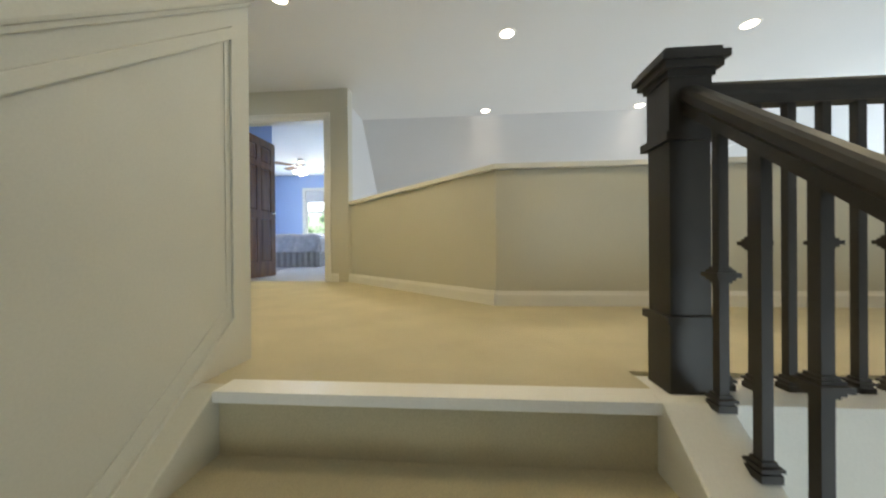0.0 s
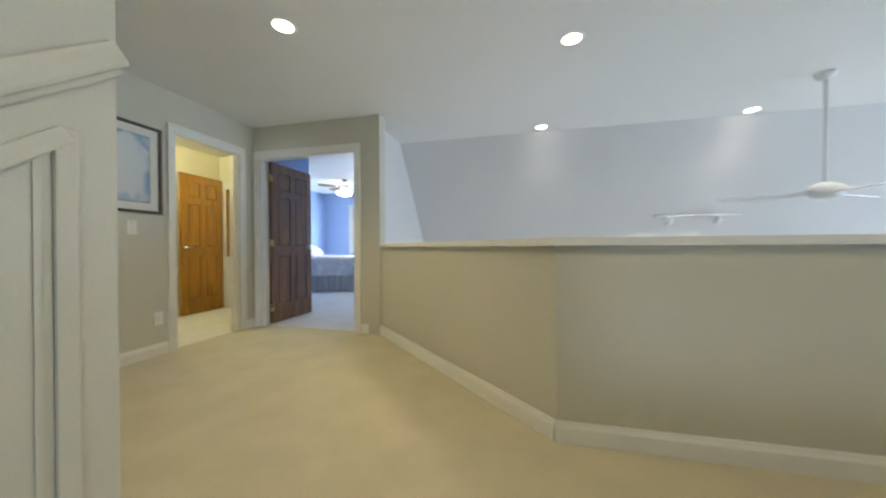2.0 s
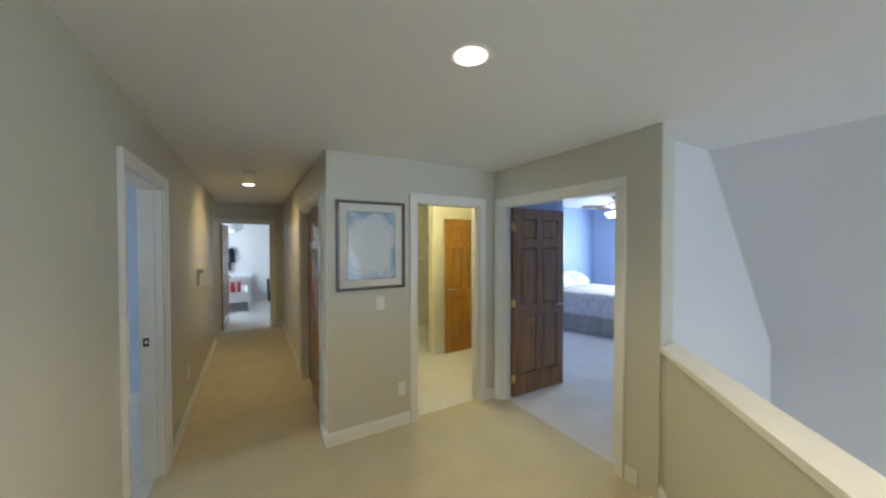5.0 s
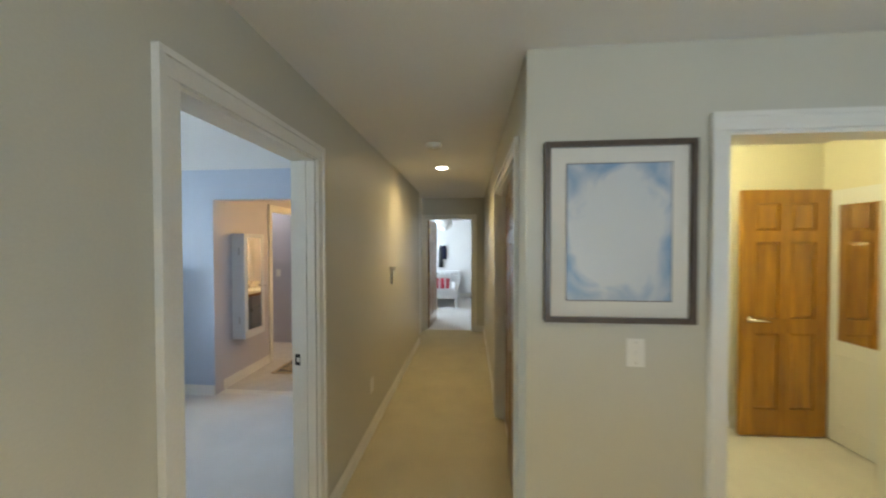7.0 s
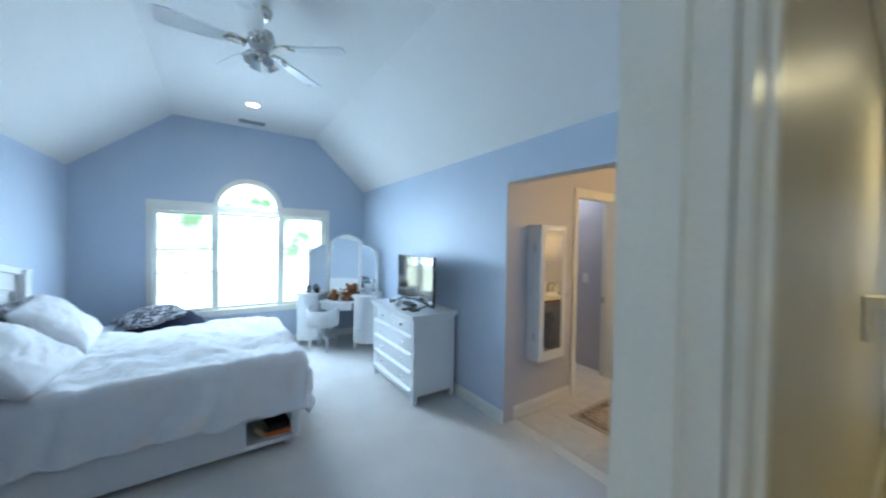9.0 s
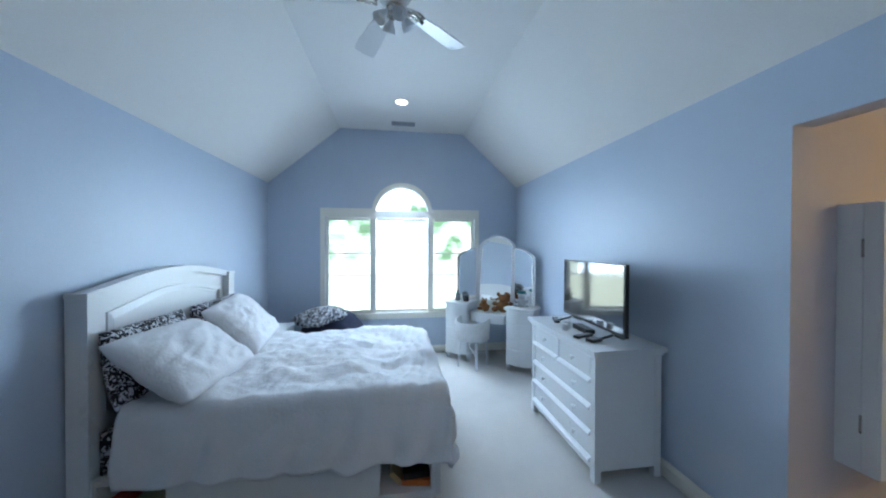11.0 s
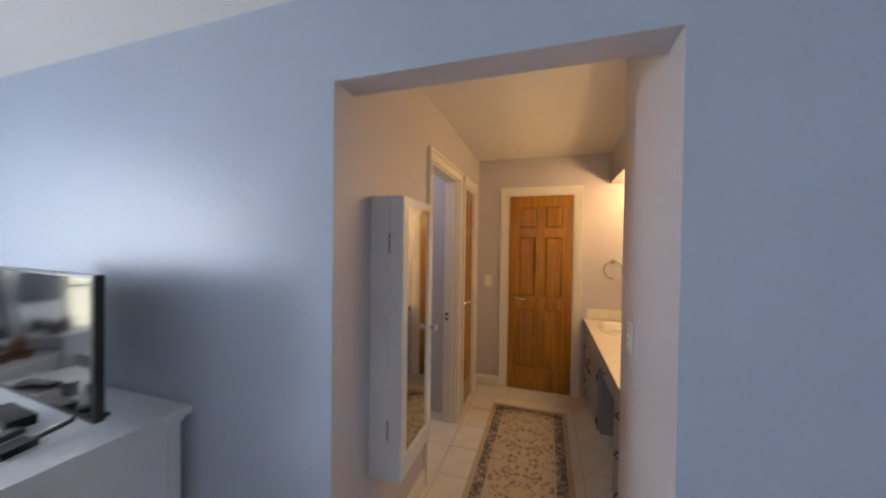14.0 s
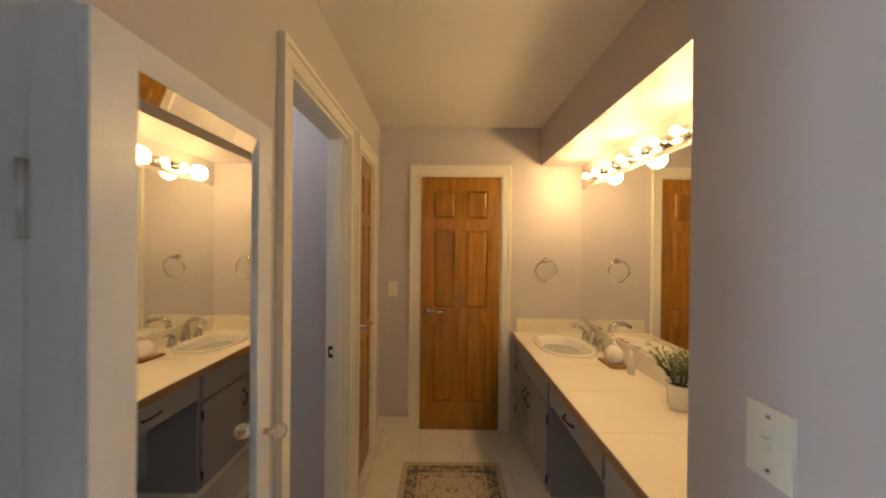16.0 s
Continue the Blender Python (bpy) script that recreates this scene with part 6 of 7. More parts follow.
# chrome bulb bar
lb = thing("vanity_light_bar", "chrome bar of small clear bulbs over the mirror, switched on", "light bar")
block("back_plate", -6.86, -5.30, MIRY - 0.022, MIRY - 0.001, 1.945, 2.012, CHROME, lb, 0.004)
for i in range(10):
    x = -6.765 + i * 0.151
    bm = bmesh.new()
    lathe(bm, [(0.024, 0), (0.024, 0.010), (0.017, 0.016), (0.017, 0.038)], (0, 0, 0), 16, pose(x, MIRY - 0.022, 1.978, 90, 0, 0))
    so = part("socket", bm, CHROME, lb)
    bm = bmesh.new()
    bmesh.ops.create_uvsphere(bm, u_segments=16, v_segments=10, radius=0.022, matrix=pose(x, MIRY - 0.080, 1.980))
    for f in bm.faces:
        f.smooth = True
    ob = part("bulb", bm, BULB, so, "small glowing bulb")
    ob.visible_shadow = False
    if i % 3 == 0:
        lamp("vanity_bulb_lamp", "POINT", pose(x + 0.06, MIRY - 0.11, 1.96), 7.5, (1.0, 0.68, 0.31), 0.05)


def towel_ring(m):
    th = thing("towel_ring", "round nickel towel ring on the wall", "towel ring", m)
    bm = bmesh.new()
    lathe(bm, [(0.022, 0), (0.022, 0.008), (0.010, 0.014), (0.009, 0.04), (0.013, 0.05)], (0, 0, 0), 16, pose(0, 0, 0, -90, 0, 0))
    part("mount", bm, NICKEL, th)
    bm = bmesh.new()
    tube(bm, [(0.082 * math.sin(2 * math.pi * i / 28), 0.04 + 0.006 * math.cos(2 * math.pi * i / 28), -0.080 + 0.082 * math.cos(2 * math.pi * i / 28)) for i in range(28)], 0.0055, 8, True)
    part("ring", bm, NICKEL, th)


towel_ring(pose(BATHB, 1.09, 1.36, 0, 0, -90))
# soap dispenser on a wooden tray, tube, potted plant
tr = thing("soap_tray", "small teak tray on the vanity countertop", "tray", pose(-6.30, 1.27, CT + 0.003))
block("board", -0.075, 0.075, -0.05, 0.05, 0, 0.012, TEAK, tr, 0.003)
sd2 = thing("soap_dispenser", "round white ceramic soap dispenser with a pump", "dispenser", pose(-6.30, 1.275, CT + 0.0155))
bm = bmesh.new()
lathe(bm, [(0.034, 0), (0.046, 0.012), (0.052, 0.04), (0.046, 0.07), (0.026, 0.09), (0.015, 0.098)], (0, 0, 0), 24)
part("body", bm, CERAMIC, sd2)
bm = bmesh.new()
lathe(bm, [(0.014, 0.098), (0.014, 0.112), (0.005, 0.114), (0.005, 0.135)], (0, 0, 0), 14)
tube(bm, [(0.0, 0.008, 0.138), (0.0, -0.02, 0.138), (0.0, -0.042, 0.130)], 0.005, 8)
part("pump", bm, CERAMIC, sd2)
tb = thing("lotion_tube", "white lotion tube standing on its cap", "tube", pose(-6.155, 1.29, CT + 0.003))
bm = bmesh.new()
lathe(bm, [(0.016, 0), (0.017, 0.018)], (0, 0, 0), 14)
part("cap", bm, CERAMIC, tb)
bm = bmesh.new()
rg = [[bm.verts.new((0.02 * w * math.cos(2 * math.pi * j / 16), 0.02 * d * math.sin(2 * math.pi * j / 16), z)) for j in range(16)] for w, d, z in ((0.85, 0.85, 0.0185), (1.0, 0.95, 0.03), (1.05, 0.5, 0.09), (1.1, 0.12, 0.125))]
for a, c in zip(rg, rg[1:]):
    for j in range(16):
        bm.faces.new((a[j], a[(j + 1) % 16], c[(j + 1) % 16], c[j])).smooth = True
bm.faces.new(rg[0]), bm.faces.new(rg[-1])
part("body", bm, CERAMIC, tb)
pp = thing("potted_plant", "small bushy green plant in a white pot", "plant", pose(-5.79, 1.285, CT + 0.003) @ Matrix.Scale(0.88, 4))
bm = bmesh.new()
lathe(bm, [(0.042, 0), (0.046, 0.004), (0.056, 0.11), (0.060, 0.115), (0.054, 0.116), (0.050, 0.10)], (0, 0, 0), 24)
part("pot", bm, CERAMIC, pp)
bm = bmesh.new()
lathe(bm, [(0.049, 0.098), (0.03, 0.104)], (0, 0, 0), 20)
part("soil", bm, SOIL, pp)
rnd = random.Random(5)
bm = bmesh.new()
for i in range(26):
    a, lean = rnd.uniform(0, 6.28), rnd.uniform(0.1, 1.0)
    hgt = rnd.uniform(0.09, 0.17)
    base = Vector((0.02 * math.cos(a), 0.02 * math.sin(a), 0.10))
    tip = base + Vector((math.cos(a) * lean * 0.10, math.sin(a) * lean * 0.10, hgt))
    midp = (base + tip) / 2 + Vector((0, 0, 0.02))
    tube(bm, [base, midp, tip], [0.0016, 0.0013, 0.0007], 5)
    for k in range(9):
        t = 0.25 + 0.75 * k / 8
        c = base.lerp(midp, t * 2) if t < 0.5 else midp.lerp(tip, t * 2 - 1)
        for s in (-1, 1):
            d = Vector((math.cos(a + s * 1.1 + rnd.uniform(-0.4, 0.4)), math.sin(a + s * 1.1 + rnd.uniform(-0.4, 0.4)), rnd.uniform(0.1, 0.7))).normalized()
            ln, wd = rnd.uniform(0.025, 0.042), rnd.uniform(0.004, 0.007)
            sd3 = d.cross(Vector((0, 0, 1))).normalized() * wd
            bm.faces.new([bm.verts.new(p) for p in (c, c + d * ln * 0.45 + sd3, c + d * ln, c + d * ln * 0.45 - sd3)])
tagged(part("foliage", bm, LEAF, pp), kind="stuff")
# mirrored jewellery cabinet hung on the wall
jc = thing("mirror_cabinet", "white wall cabinet with a mirrored door and crystal knobs", "cabinet")
JX0, JX1, JZ0, JZ1 = -5.10, -4.745, 0.505, 1.70
block("body", JX0, JX1, BATHL + 0.001, BATHL + 0.088, JZ0, JZ1, WHITE_FURN, jc, 0.004)
jd = block("door", JX0, JX1, BATHL + 0.090, BATHL + 0.14, JZ0, JZ1, WHITE_FURN, jc, 0.005)
yb = BATHL + 0.1402
for bx in ((JX0 + 0.002, JX0 + 0.05, JZ0 + 0.002, JZ1 - 0.002), (JX1 - 0.055, JX1 - 0.002, JZ0 + 0.002, JZ1 - 0.002)):
    block("door_stile", bx[0], bx[1], yb, yb + 0.010, bx[2], bx[3], WHITE_FURN, jd, 0.003)
for z0, z1 in ((JZ0 + 0.002, JZ0 + 0.085), (JZ1 - 0.040, JZ1 - 0.002)):
    block("door_rail", JX0 + 0.0505, JX1 - 0.0555, yb, yb + 0.010, z0, z1, WHITE_FURN, jd, 0.003)
block("mirror_glass", JX0 + 0.0505, JX1 - 0.0555, yb - 0.0005, yb + 0.003, JZ0 + 0.0855, JZ1 - 0.0405, MIRROR, jd, 0, "mirror glass")
bm = bmesh.new()
zt = JZ1 - 0.0405
prism(bm, [(yb + 0.0032, zt - 0.028), (yb + 0.0085, zt), (yb + 0.0032, zt)], JX0 + 0.052, JX1 - 0.057, Matrix(((0, 0, 1, 0), (1, 0, 0, 0), (0, 1, 0, 0), (0, 0, 0, 1))))
part("mirror_bevel", bm, MIRROR, jd, "bevelled mirror edge")
for z in (0.72, 1.50):
    bm = bmesh.new()
    tube(bm, [(JX1 + 0.003, BATHL + 0.089, z - 0.04), (JX1 + 0.003, BATHL + 0.089, z + 0.04)], 0.0045, 8)
    part("hinge", bm, NICKEL, jd, "small nickel hinge")
bm = bmesh.new()
lathe(bm, [(0.006, 0), (0.006, 0.014), (0.014, 0.024), (0.016, 0.034), (0.010, 0.042)], (0, 0, 0), 8, pose(JX0 + 0.024, yb + 0.010, 1.08, -90, 0, 0))
part("knob", bm, GLASS, jd, "faceted crystal knob")
# rug
def rug_material(name, field, ink, scale, cover):
    mat = bpy.data.materials.new(name)
    mat.use_nodes = True
    n, l = mat.node_tree.nodes, mat.node_tree.links
    b = n["Principled BSDF"]
    b.inputs["Roughness"].default_value, b.inputs["Specular IOR Level"].default_value = 0.95, 0.1
    tex = n.new("ShaderNodeTexCoord")
    mp = n.new("ShaderNodeVectorMath")
    mp.operation = "ABSOLUTE"
    l.new(tex.outputs["Object"], mp.inputs[0])
    vo, no, fine = n.new("ShaderNodeTexVoronoi"), n.new("ShaderNodeTexNoise"), n.new("ShaderNodeTexNoise")
    vo.feature = "SMOOTH_F1"
    vo.inputs["Scale"].default_value = scale
    no.inputs["Scale"].default_value, no.inputs["Detail"].default_value, no.inputs["Distortion"].default_value = scale * 1.1, 4, 1.6
    fine.inputs["Scale"].default_value = 260
    for t in (vo, no):
        l.new(mp.outputs[0], t.inputs["Vector"])
    l.new(tex.outputs["Object"], fine.inputs["Vector"])
    add = n.new("ShaderNodeMath")
    add.operation = "MULTIPLY_ADD"
    add.inputs[1].default_value = 0.30
    l.new(vo.outputs["Distance"], add.inputs[0])
    l.new(no.outputs["Fac"], add.inputs[2])
    r = n.new("ShaderNodeValToRGB")
    r.color_ramp.elements[0].position, r.color_ramp.elements[0].color = cover - 0.03, (*ink, 1)
    r.color_ramp.elements[1].position, r.color_ramp.elements[1].color = cover + 0.03, (*field, 1)
    l.new(add.outputs[0], r.inputs["Fac"])
    mx = n.new("ShaderNodeMix")
    mx.data_type, mx.blend_type = "RGBA", "MULTIPLY"
    mx.inputs["Factor"].default_value = 0.35
    l.new(r.outputs["Color"], mx.inputs["A"])
    l.new(fine.outputs["Fac"], mx.inputs["B"])
    l.new(mx.outputs["Result"], b.inputs["Base Color"])
    bp = n.new("ShaderNodeBump")
    bp.inputs["Strength"].default_value, bp.inputs["Distance"].default_value = 0.5, 0.003
    l.new(fine.outputs["Fac"], bp.inputs["Height"])
    l.new(bp.outputs["Normal"], b.inputs["Normal"])
    return mat


RUG_FIELD = rug_material("rug_field", (0.54, 0.46, 0.35), (0.27, 0.22, 0.19), 26, 0.56)
RUG_BAND = rug_material("rug_band", (0.42, 0.36, 0.28), (0.14, 0.125, 0.125), 30, 0.64)
RUG_EDGE = material("rug_edge", (0.46, 0.38, 0.27), 0.95, vary=0.08, scale=20, bump=0.4, bump_scale=300, spec=0.1)
rg2 = thing("rug", "cream and grey traditional patterned runner rug on the bathroom tiles", "rug", pose(-5.83, 0.352, 0.001))
RL, RW = 0.78, 0.322


def frame_band(nm, l0, w0, l1, w1, mat, h=0.009):
    bm = bmesh.new()
    for bx in ((-l0, l0, -w0, -w1), (-l0, l0, w1, w0), (-l0, -l1, -w1, w1), (l1, l0, -w1, w1)):
        box(bm, *bx, 0, h)
    part(nm, bm, mat, rg2)


frame_band("outer_band", RL, RW, RL - 0.035, RW - 0.035, RUG_EDGE)
frame_band("border", RL - 0.0352, RW - 0.0352, RL - 0.105, RW - 0.105, RUG_BAND)
frame_band("inner_stripe", RL - 0.1052, RW - 0.1052, RL - 0.118, RW - 0.118, RUG_EDGE)
bm = bmesh.new()
box(bm, -(RL - 0.1182), RL - 0.1182, -(RW - 0.1182), RW - 0.1182, 0, 0.009)
part("field", bm, RUG_FIELD, rg2)

# ---- hall: framed picture ----
FRAME_DARK = material("dark_frame", (0.075, 0.050, 0.033), 0.35, vary=0.2, scale=30)
MAT_BOARD = material("mat_board", (0.72, 0.69, 0.62), 0.8, vary=0.01)


def print_material():
    mat = bpy.data.materials.new("pale_blue_print")
    mat.use_nodes = True
    n, l = mat.node_tree.nodes, mat.node_tree.links
    b = n["Principled BSDF"]
    b.inputs["Roughness"].default_value, b.inputs["Coat Weight"].default_value, b.inputs["Coat Roughness"].default_value = 0.6, 0.6, 0.05
    tex, mp, gr = n.new("ShaderNodeTexCoord"), n.new("ShaderNodeMapping"), n.new("ShaderNodeTexGradient")
    gr.gradient_type = "SPHERICAL"
    mp.inputs["Scale"].default_value = (4.4, 4.4, 3.1)
    l.new(tex.outputs["Object"], mp.inputs["Vector"])
    no = n.new("ShaderNodeTexNoise")
    no.inputs["Scale"].default_value, no.inputs["Detail"].default_value, no.inputs["Distortion"].default_value = 5, 5, 1.0
    l.new(tex.outputs["Object"], no.inputs["Vector"])
    l.new(mp.outputs[0], gr.inputs["Vector"])
    ad = n.new("ShaderNodeMath")
    ad.operation = "MULTIPLY_ADD"
    ad.inputs[1].default_value = 1.1
    l.new(no.outputs["Fac"], ad.inputs[0])
    l.new(gr.outputs["Fac"], ad.inputs[2])
    r = n.new("ShaderNodeValToRGB")
    r.color_ramp.elements[0].position, r.color_ramp.elements[0].color = 0.48, (0.20, 0.33, 0.50, 1)
    r.color_ramp.elements[1].position, r.color_ramp.elements[1].color = 0.80, (0.62, 0.63, 0.62, 1)
    l.new(ad.outputs[0], r.inputs["Fac"])
    l.new(r.outputs["Color"], b.inputs["Base Color"])
    return mat


PRINT_BLUE = print_material()
PY0, PY1, PZ0, PZ1 = 2.773, 3.371, 1.255, 2.005
pf = thing("framed_picture", "dark-framed pale blue print with a wide cream mat", "picture", pose(PX, (PY0 + PY1) / 2, (PZ0 + PZ1) / 2))
pw, ph = (PY1 - PY0) / 2, (PZ1 - PZ0) / 2
for y0, y1, z0, z1 in ((-pw, -pw + 0.022, -ph, ph), (pw - 0.022, pw, -ph, ph), (-pw + 0.022, pw - 0.022, -ph, -ph + 0.022), (-pw + 0.022, pw - 0.022, ph - 0.022, ph)):
    block("frame_side", 0.002, 0.032, y0, y1, z0, z1, FRAME_DARK, pf, 0.004)
bm = bmesh.new()
box(bm, 0.002, 0.012, -pw + 0.02, pw - 0.02, -ph + 0.02, ph - 0.02)
part("mat_board", bm, MAT_BOARD, pf)
bm = bmesh.new()
box(bm, 0.0125, 0.0135, -pw + 0.088, pw - 0.088, -ph + 0.088, ph - 0.088)
part("inner_line", bm, FRAME_DARK, pf)
bm = bmesh.new()
box(bm, 0.0138, 0.0148, -pw + 0.092, pw - 0.092, -ph + 0.092, ph - 0.092)
part("print", bm, PRINT_BLUE, pf, "pale blue and cream print")

# ---- great room ----
ceiling_fan("white three-blade ceiling fan on a long rod, at rest", pose(2.955, 4.565, CEIL), 0.99, 0.72, 3, 152, WHITE_FURN, WHITE_FURN, 0, None, 0.12)
tk = thing("track_light", "white ceiling track with two spot heads on the sloping wall", "track light", pose(2.78, 5.43 + (CEIL - 1.37) * 0.8219 - 0.02, 1.37))
block("rail", -0.52, 0.52, -0.02, 0.014, -0.012, 0.012, WHITE_FURN, tk, 0.003)
SPOT_GLOW = glow("spot_glow", (1.0, 0.9, 0.72), 12)
for x in (-0.36, 0.22):
    bm = bmesh.new()
    tube(bm, [(x, -0.02, -0.01), (x, -0.03, -0.055)], 0.008, 8)
    lathe(bm, [(0.028, -0.05), (0.042, -0.045), (0.040, 0.05), (0.015, 0.065)], (0, 0, 0), 18, pose(x, -0.035, -0.09, 18, 24, 0))
    hd2 = part("spot_head", bm, WHITE_FURN, tk)
    c = tk.matrix_world @ pose(x, -0.035, -0.09, 18, 24, 0) @ Vector((0, 0, -0.07))
    lamp("track_lamp", "SPOT", look(c, c + Vector((-0.42, 0.30, -0.9))), 42, NEUTRAL, 0.03, None, 95, 0.8)
ml = thing("wall_ledge", "long white ledge on the great room's back wall", "ledge", pose(4.2, 6.75, 0.2))
block("shelf", -2.55, 2.55, -0.22, 0.19, 0.05, 0.09, WHITE_FURN, ml, 0.006)
block("apron", -2.5, 2.5, -0.18, 0.19, -0.10, 0.049, GREY, ml, 0.004)

# ---- guest room ----
QUILT = material("pale_floral_quilt", (0.66, 0.62, 0.60), 0.9, vary=0.14, scale=14, bump=0.5, bump_scale=60, spec=0.1)
SKIRT = material("taupe_bed_skirt", (0.46, 0.42, 0.37), 0.9, vary=0.08, scale=10, bump=0.2, bump_scale=90, spec=0.1)
GB = pose(-2.93, 7.62, 0, 0, 0, 14)
gb = thing("guest_bed", "double bed with a taupe skirt in the guest room", "bed", GB)
block("box_spring", -1.78, -0.03, 0.02, 1.38, 0.12, 0.34, SKIRT, gb, 0.02)
bm = bmesh.new()
n3 = 60
for side in (0, 1):
    loop = []
    for i in range(n3 + 1):
        t = i / n3
        if side == 0:
            loop.append((-1.80 + 1.80 * t, 0.004 + 0.010 * math.sin(t * 90)))
        else:
            loop.append((0.0 + 0.010 * math.sin(t * 70), 1.40 * t))
    for (xa, ya), (xb, yb2) in zip(loop, loop[1:]):
        bm.faces.new([bm.verts.new(p) for p in ((xa, ya, 0.012), (xb, yb2, 0.012), (xb, yb2, 0.36), (xa, ya, 0.36))])
part("bed_skirt", bm, SKIRT, gb, "taupe pleated bed skirt")
for x in (-1.7, -0.1):
    for y in (0.1, 1.3):
        block("leg", x - 0.03, x + 0.03, y - 0.03, y + 0.03, 0, 0.119, BROWN_WOOD, gb)
bm = bmesh.new()
box(bm, -1.78, -0.03, 0.03, 1.37, 0.345, 0.70)
bevel(bm, 0.05, 3)
part("mattress", bm, FABRIC, gb)
qx = duvet("quilt", "pale floral quilt spread over the guest bed", 0.05, 1.72, -1.38, -0.03, 0.745, 0.42, 0.42, 0.36, QUILT, 80, 80, 11.0, 0.035, GB @ pose(0, 0, 0, 0, 0, 180))
for y in (0.35, 1.0):
    tagged(pillow("pillow", "white pillow at the guest bed's head", 0.45, 0.62, 0.22, GB @ pose(-1.52, y, 0.89, 0, 24, 0), FABRIC), group="guest bed pillows")
FAN_GLOW = glow("fan_lamp_glow", (1.0, 0.93, 0.82), 9)
ceiling_fan("dark-bladed guest room ceiling fan with glowing lamp cups, at rest", pose(-3.34, 7.6, 2.45), 0.14, 0.55, 5, 10, BROWN_WOOD, NICKEL, 4, FAN_GLOW)
w2 = thing("window_2", "white guest room window with a half-lowered shade", "window", kind="structure")
for x0, x1, z0, z1 in ((-4.13, -4.05, 0.85, 2.02), (-2.75, -2.67, 0.85, 2.02), (-4.13, -2.67, 2.021, 2.10), (-4.13, -2.67, 0.77, 0.849)):
    block("window_casing", x0, x1, 9.178, 9.199, z0, z1, TRIM, w2, 0.004)
block("meeting_rail", -4.05, -2.75, 9.24, 9.28, 1.40, 1.45, TRIM, w2, 0.003)
for x in (-4.05, -2.79):
    block("window_frame", x, x + 0.04, 9.22, 9.28, 0.85, 2.02, TRIM, w2, 0.003)
ob = block("pane", -4.01, -2.79, 9.258, 9.262, 0.86, 2.01, GLASS, w2, 0)
ob.visible_shadow = False
block("roller_shade", -4.04, -2.76, 9.208, 9.214, 1.70, 2.015, SEAT_FABRIC, w2, 0.001, "pale fabric shade")
pc = thing("framed_picture", "small pale framed picture on the blue guest room wall", "picture", pose(-4.9, 7.9, 1.55))
for y0, y1, z0, z1 in ((-0.25, -0.22, -0.3, 0.3), (0.22, 0.25, -0.3, 0.3), (-0.22, 0.22, -0.3, -0.27), (-0.22, 0.22, 0.27, 0.3)):
    block("frame_side", 0.002, 0.025, y0, y1, z0, z1, WHITE_FURN, pc, 0.003)
block("print", 0.002, 0.010, -0.22, 0.22, -0.27, 0.27, MAT_BOARD, pc, 0)

# ---- walk-in closet: wire shelves and a framed mirror ----
ws = thing("wire_shelf", "white wire shelving along the closet wall", "shelf", pose(-5.90, 3.9, 0))
for z in (0.9, 1.35, 1.75):
    bm = bmesh.new()
    for d in (0.02, 0.16, 0.32):
        tube(bm, [(d, -1.0, z), (d, 1.2, z)], 0.004, 6)
    for i in range(30):
        tube(bm, [(0.01, -1.0 + i * 0.075, z), (0.33, -1.0 + i * 0.075, z)], 0.002, 4)
    part("shelf", bm, WHITE_FURN, ws)
for y, c, w, z in ((3.6, NAVY, 0.30, 1.36), (4.1, SEAT_FABRIC, 0.34, 1.36), (4.5, PLASTIC_GREY, 0.30, 0.91), (4.75, FABRIC, 0.3, 1.76)):
    soft_lump("folded_clothes", "folded clothes stacked on a wire shelf", "clothes", 0.13, w / 2, 0.08, pose(-5.73, y, z + 0.075), c, y, 0.1, 0.12)
fm = thing("mirror_door", "white door with a mirror in its upper half", "mirror", pose(-3.86, 5.37, 0))
block("slab", -0.30, 0.30, -0.03, -0.002, 0.01, 2.0, WHITE_FURN, fm, 0.003)
for x0, x1, z0, z1 in ((-0.255, -0.235, 0.80, 1.90), (0.235, 0.255, 0.80, 1.90), (-0.235, 0.235, 0.80, 0.82), (-0.235, 0.235, 1.88, 1.90)):
    block("mirror_frame", x0, x1, -0.040, -0.0305, z0, z1, WHITE_FURN, fm, 0.003)
block("mirror_glass", -0.235, 0.235, -0.036, -0.0305, 0.82, 1.88, MIRROR, fm, 0, "mirror glass")
for x0, x1, z0, z1 in ((-0.245, -0.225, 0.14, 0.70), (0.225, 0.245, 0.14, 0.70), (-0.225, 0.225, 0.14, 0.16), (-0.225, 0.225, 0.68, 0.70)):
    block("panel_moulding", x0, x1, -0.036, -0.0305, z0, z1, WHITE_FURN, fm, 0.003)

# ---- room at the hall's end ----
RED_CLOTH = material("red_cushion", (0.42, 0.035, 0.06), 0.85, vary=0.1, scale=14, bump=0.2, bump_scale=120)
db = thing("daybed", "white slatted daybed with a low foot rail", "daybed", pose(-9.30, 1.55, 0))
for x in (-1.6, 0.0):
    for y in (-0.55, 0.55):
        block("post", x - 0.03, x + 0.03, y - 0.03, y + 0.03, 0, 0.80, WHITE_FURN, db)
    block("top_rail", x - 0.02, x + 0.02, -0.519, 0.519, 0.73, 0.79, WHITE_FURN, db)
    block("low_panel", x - 0.012, x + 0.012, -0.519, 0.519, 0.22, 0.42, WHITE_FURN, db)
    for i in range(7):
        y = -0.42 + i * 0.14
        block("slat", x - 0.009, x + 0.009, y - 0.02, y + 0.02, 0.4205, 0.7295, WHITE_FURN, db, 0.002)
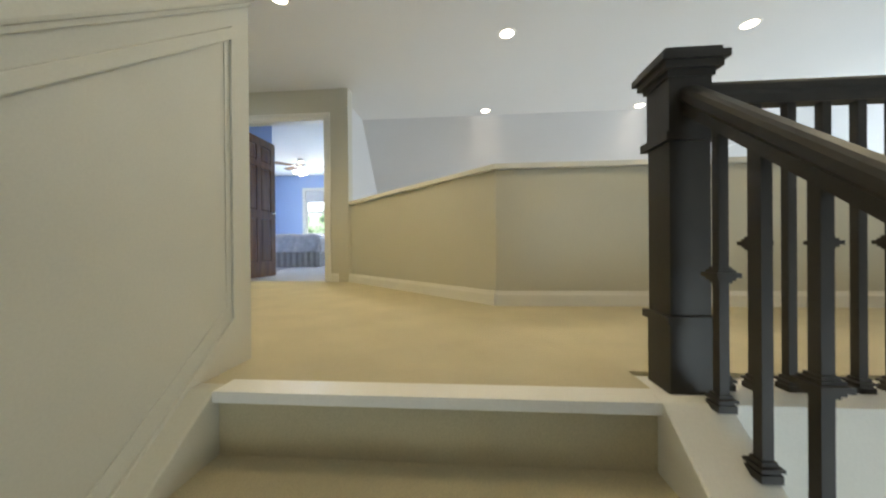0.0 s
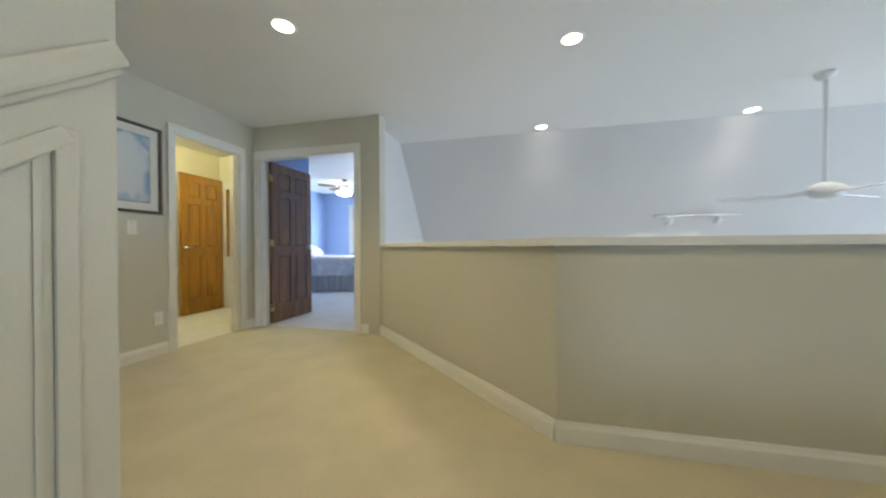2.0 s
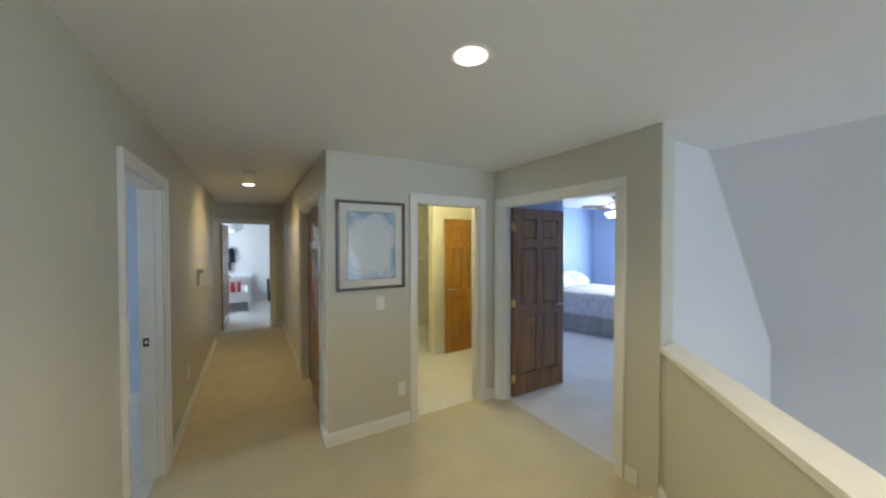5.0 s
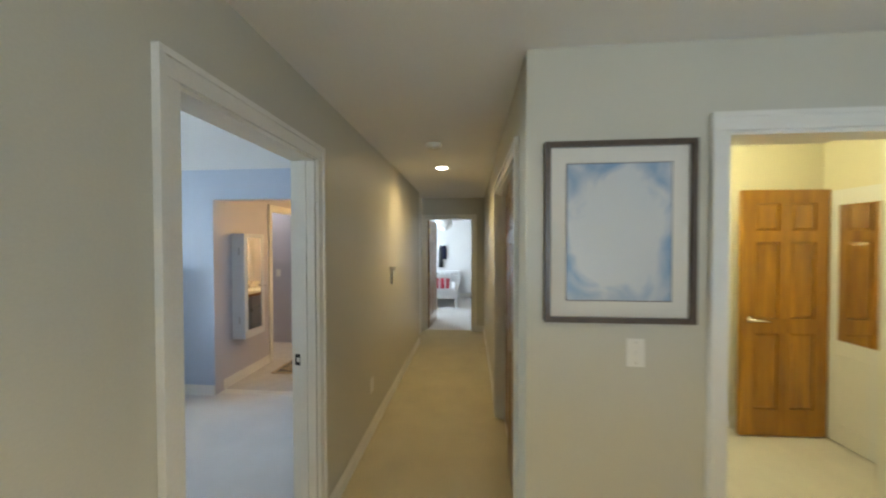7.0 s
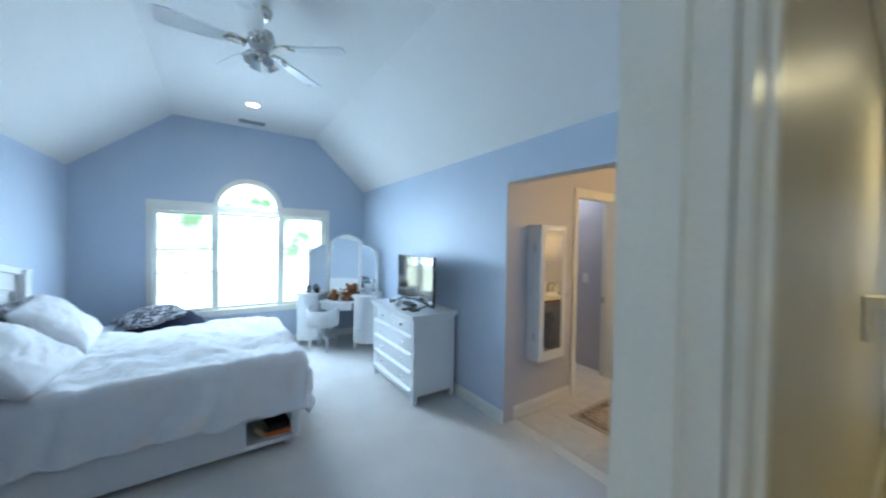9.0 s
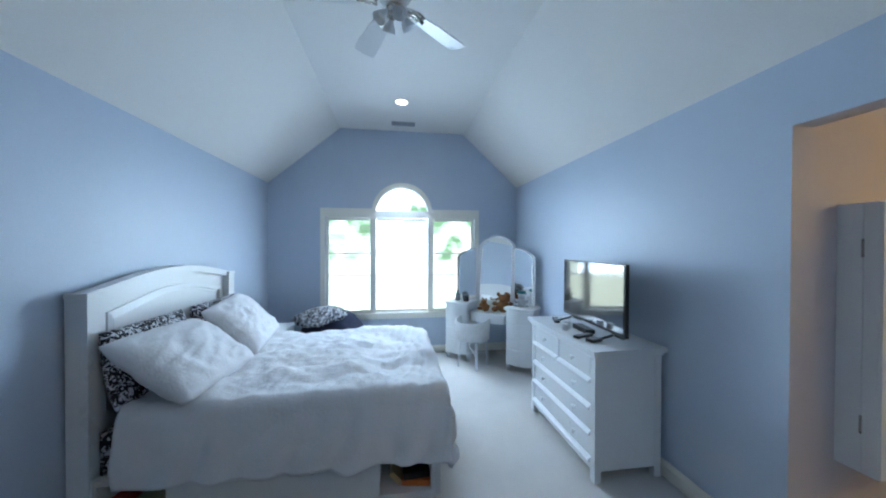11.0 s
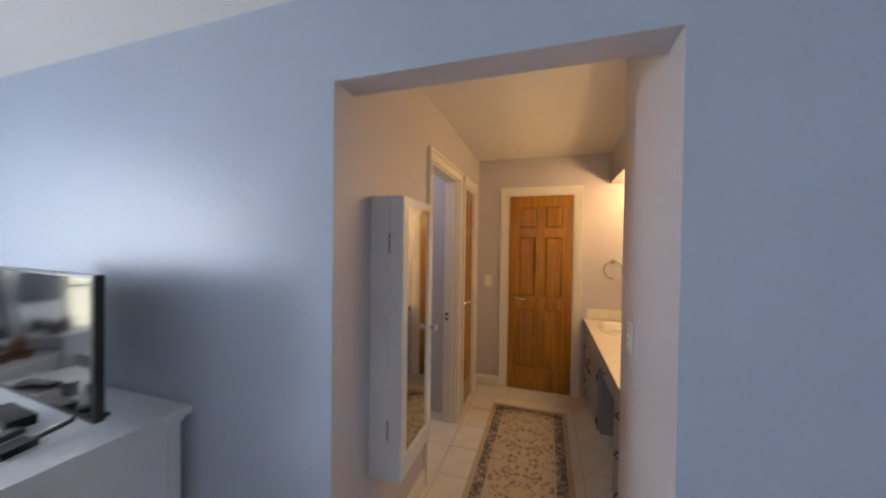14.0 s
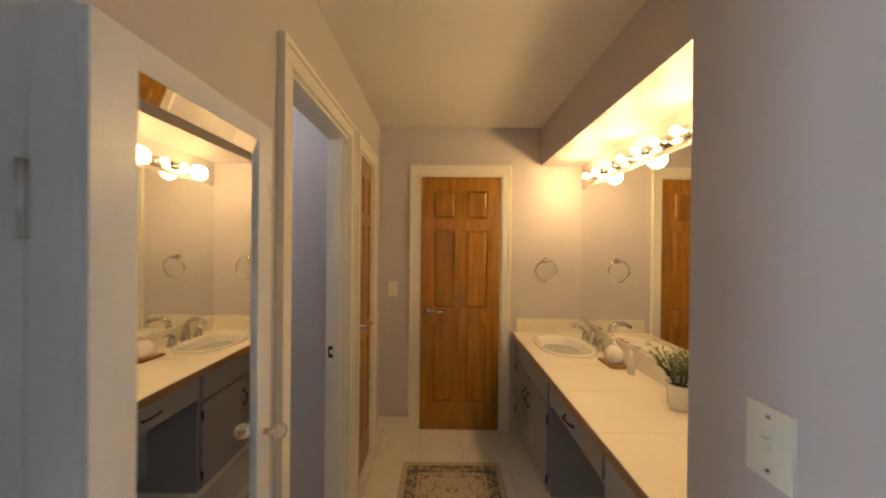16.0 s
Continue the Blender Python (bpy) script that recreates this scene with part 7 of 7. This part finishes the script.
block("side_rail", -1.569, -0.031, 0.50, 0.53, 0.22, 0.40, WHITE_FURN, db)
block("side_rail", -1.569, -0.031, -0.53, -0.50, 0.22, 0.40, WHITE_FURN, db)
bm = bmesh.new()
box(bm, -1.56, -0.04, -0.49, 0.49, 0.28, 0.46)
bevel(bm, 0.04, 3)
part("mattress", bm, FABRIC, db)
for y, z, c in ((1.45, 0.56, RED_CLOTH), (1.75, 0.55, RED_CLOTH), (1.2, 0.56, FABRIC)):
    pillow("cushion", "square cushion on the daybed", 0.34, 0.34, 0.14, pose(-9.52, y, z, 0, 58, 0), c)
cr = thing("wall_hanging", "dark jackets hanging from a row of wall hooks", "coat rack", pose(-10.99, 1.60, 1.36))
block("rail", 0.001, 0.02, -0.16, 0.16, 0.16, 0.20, WHITE_FURN, cr)
for y, h, c in ((-0.03, 0.66, BLACK_PLASTIC), (0.07, 0.42, NAVY)):
    bm = bmesh.new()
    rg = [[bm.verts.new((0.02 + 0.07 * d * (0.5 + 0.5 * math.sin(a)), y + 0.075 * w * math.cos(a), 0.18 - h * t)) for a in (2 * math.pi * i / 14 for i in range(14))] for t, w, d in ((0, 0.15, 0.3), (0.08, 0.6, 0.8), (0.3, 0.9, 1.0), (0.7, 0.95, 1.1), (1.0, 1.0, 1.0))]
    for a, c2 in zip(rg, rg[1:]):
        for j in range(14):
            bm.faces.new((a[j], a[(j + 1) % 14], c2[(j + 1) % 14], c2[j])).smooth = True
    bm.faces.new(rg[0]), bm.faces.new(rg[-1])
    part("jacket", bm, c, cr, "dark hanging jacket")
soft_lump("hanging_canopy", "white gauze canopy bunched under the ceiling", "canopy", 0.20, 0.22, 0.26, pose(-9.9, 1.75, 2.18), FABRIC, 6.0, 0.0, 0.25)
wb = thing("waste_bin", "dark round bin with papers by the wall", "bin", pose(-10.6, 2.72, 0) @ Matrix.Scale(1.15, 4))
bm = bmesh.new()
lathe(bm, [(0.13, 0), (0.16, 0.02), (0.18, 0.55), (0.17, 0.55), (0.15, 0.03)], (0, 0, 0), 20)
part("body", bm, BLACK_PLASTIC, wb)
bm = bmesh.new()
lathe(bm, [(0.15, 0.5), (0.10, 0.62), (0.04, 0.66)], (0, 0, 0), 9)
part("papers", bm, PAPER, wb)
w3 = thing("window_3", "white window of the room at the hall's end", "window", kind="structure")
for x0, x1, z0, z1 in ((-10.48, -10.4, 0.8, 2.1), (-8.8, -8.72, 0.8, 2.1), (-10.48, -8.72, 2.101, 2.18), (-10.48, -8.72, 0.72, 0.799)):
    block("window_casing", x0, x1, 0.401, 0.42, z0, z1, TRIM, w3, 0.004)
ob = block("pane", -10.4, -8.8, 0.34, 0.344, 0.8, 2.1, GLASS, w3, 0)
ob.visible_shadow = False

# ---- bathroom floor tiles, last ----
fb = bpy.data.objects["floor_bath"]
shared = {}
TS = 0.305
for i in range(9):
    for j in range(11):
        x, y = -7.07 + i * TS, -1.70 + j * TS
        if x + TS > -4.44 + 0.2 or (y + TS < -0.35 and not -6.4 < x + 0.15 < -4.9):
            continue
        x1 = min(x + TS - 0.004, -4.522)
        key = round(x1 - x, 3)
        if key not in shared:
            bm = bmesh.new()
            box(bm, 0, x1 - x, 0, TS - 0.004, 0, 0.011)
            bevel(bm, 0.0015, 1)
            t = mesh_object("tile", bm, TILE, fb)
            shared[key] = t.data
        else:
            t = new("tile", shared[key])
            t.parent = fb
        t.matrix_basis = pose(x, y, -0.0118)
tagged(block("threshold", BW - 0.14, BW - 0.045, -0.20, 0.79, -0.02, 0.004, TRIM, None, 0.003), "white strip between carpet and tiles", "threshold", kind="structure")
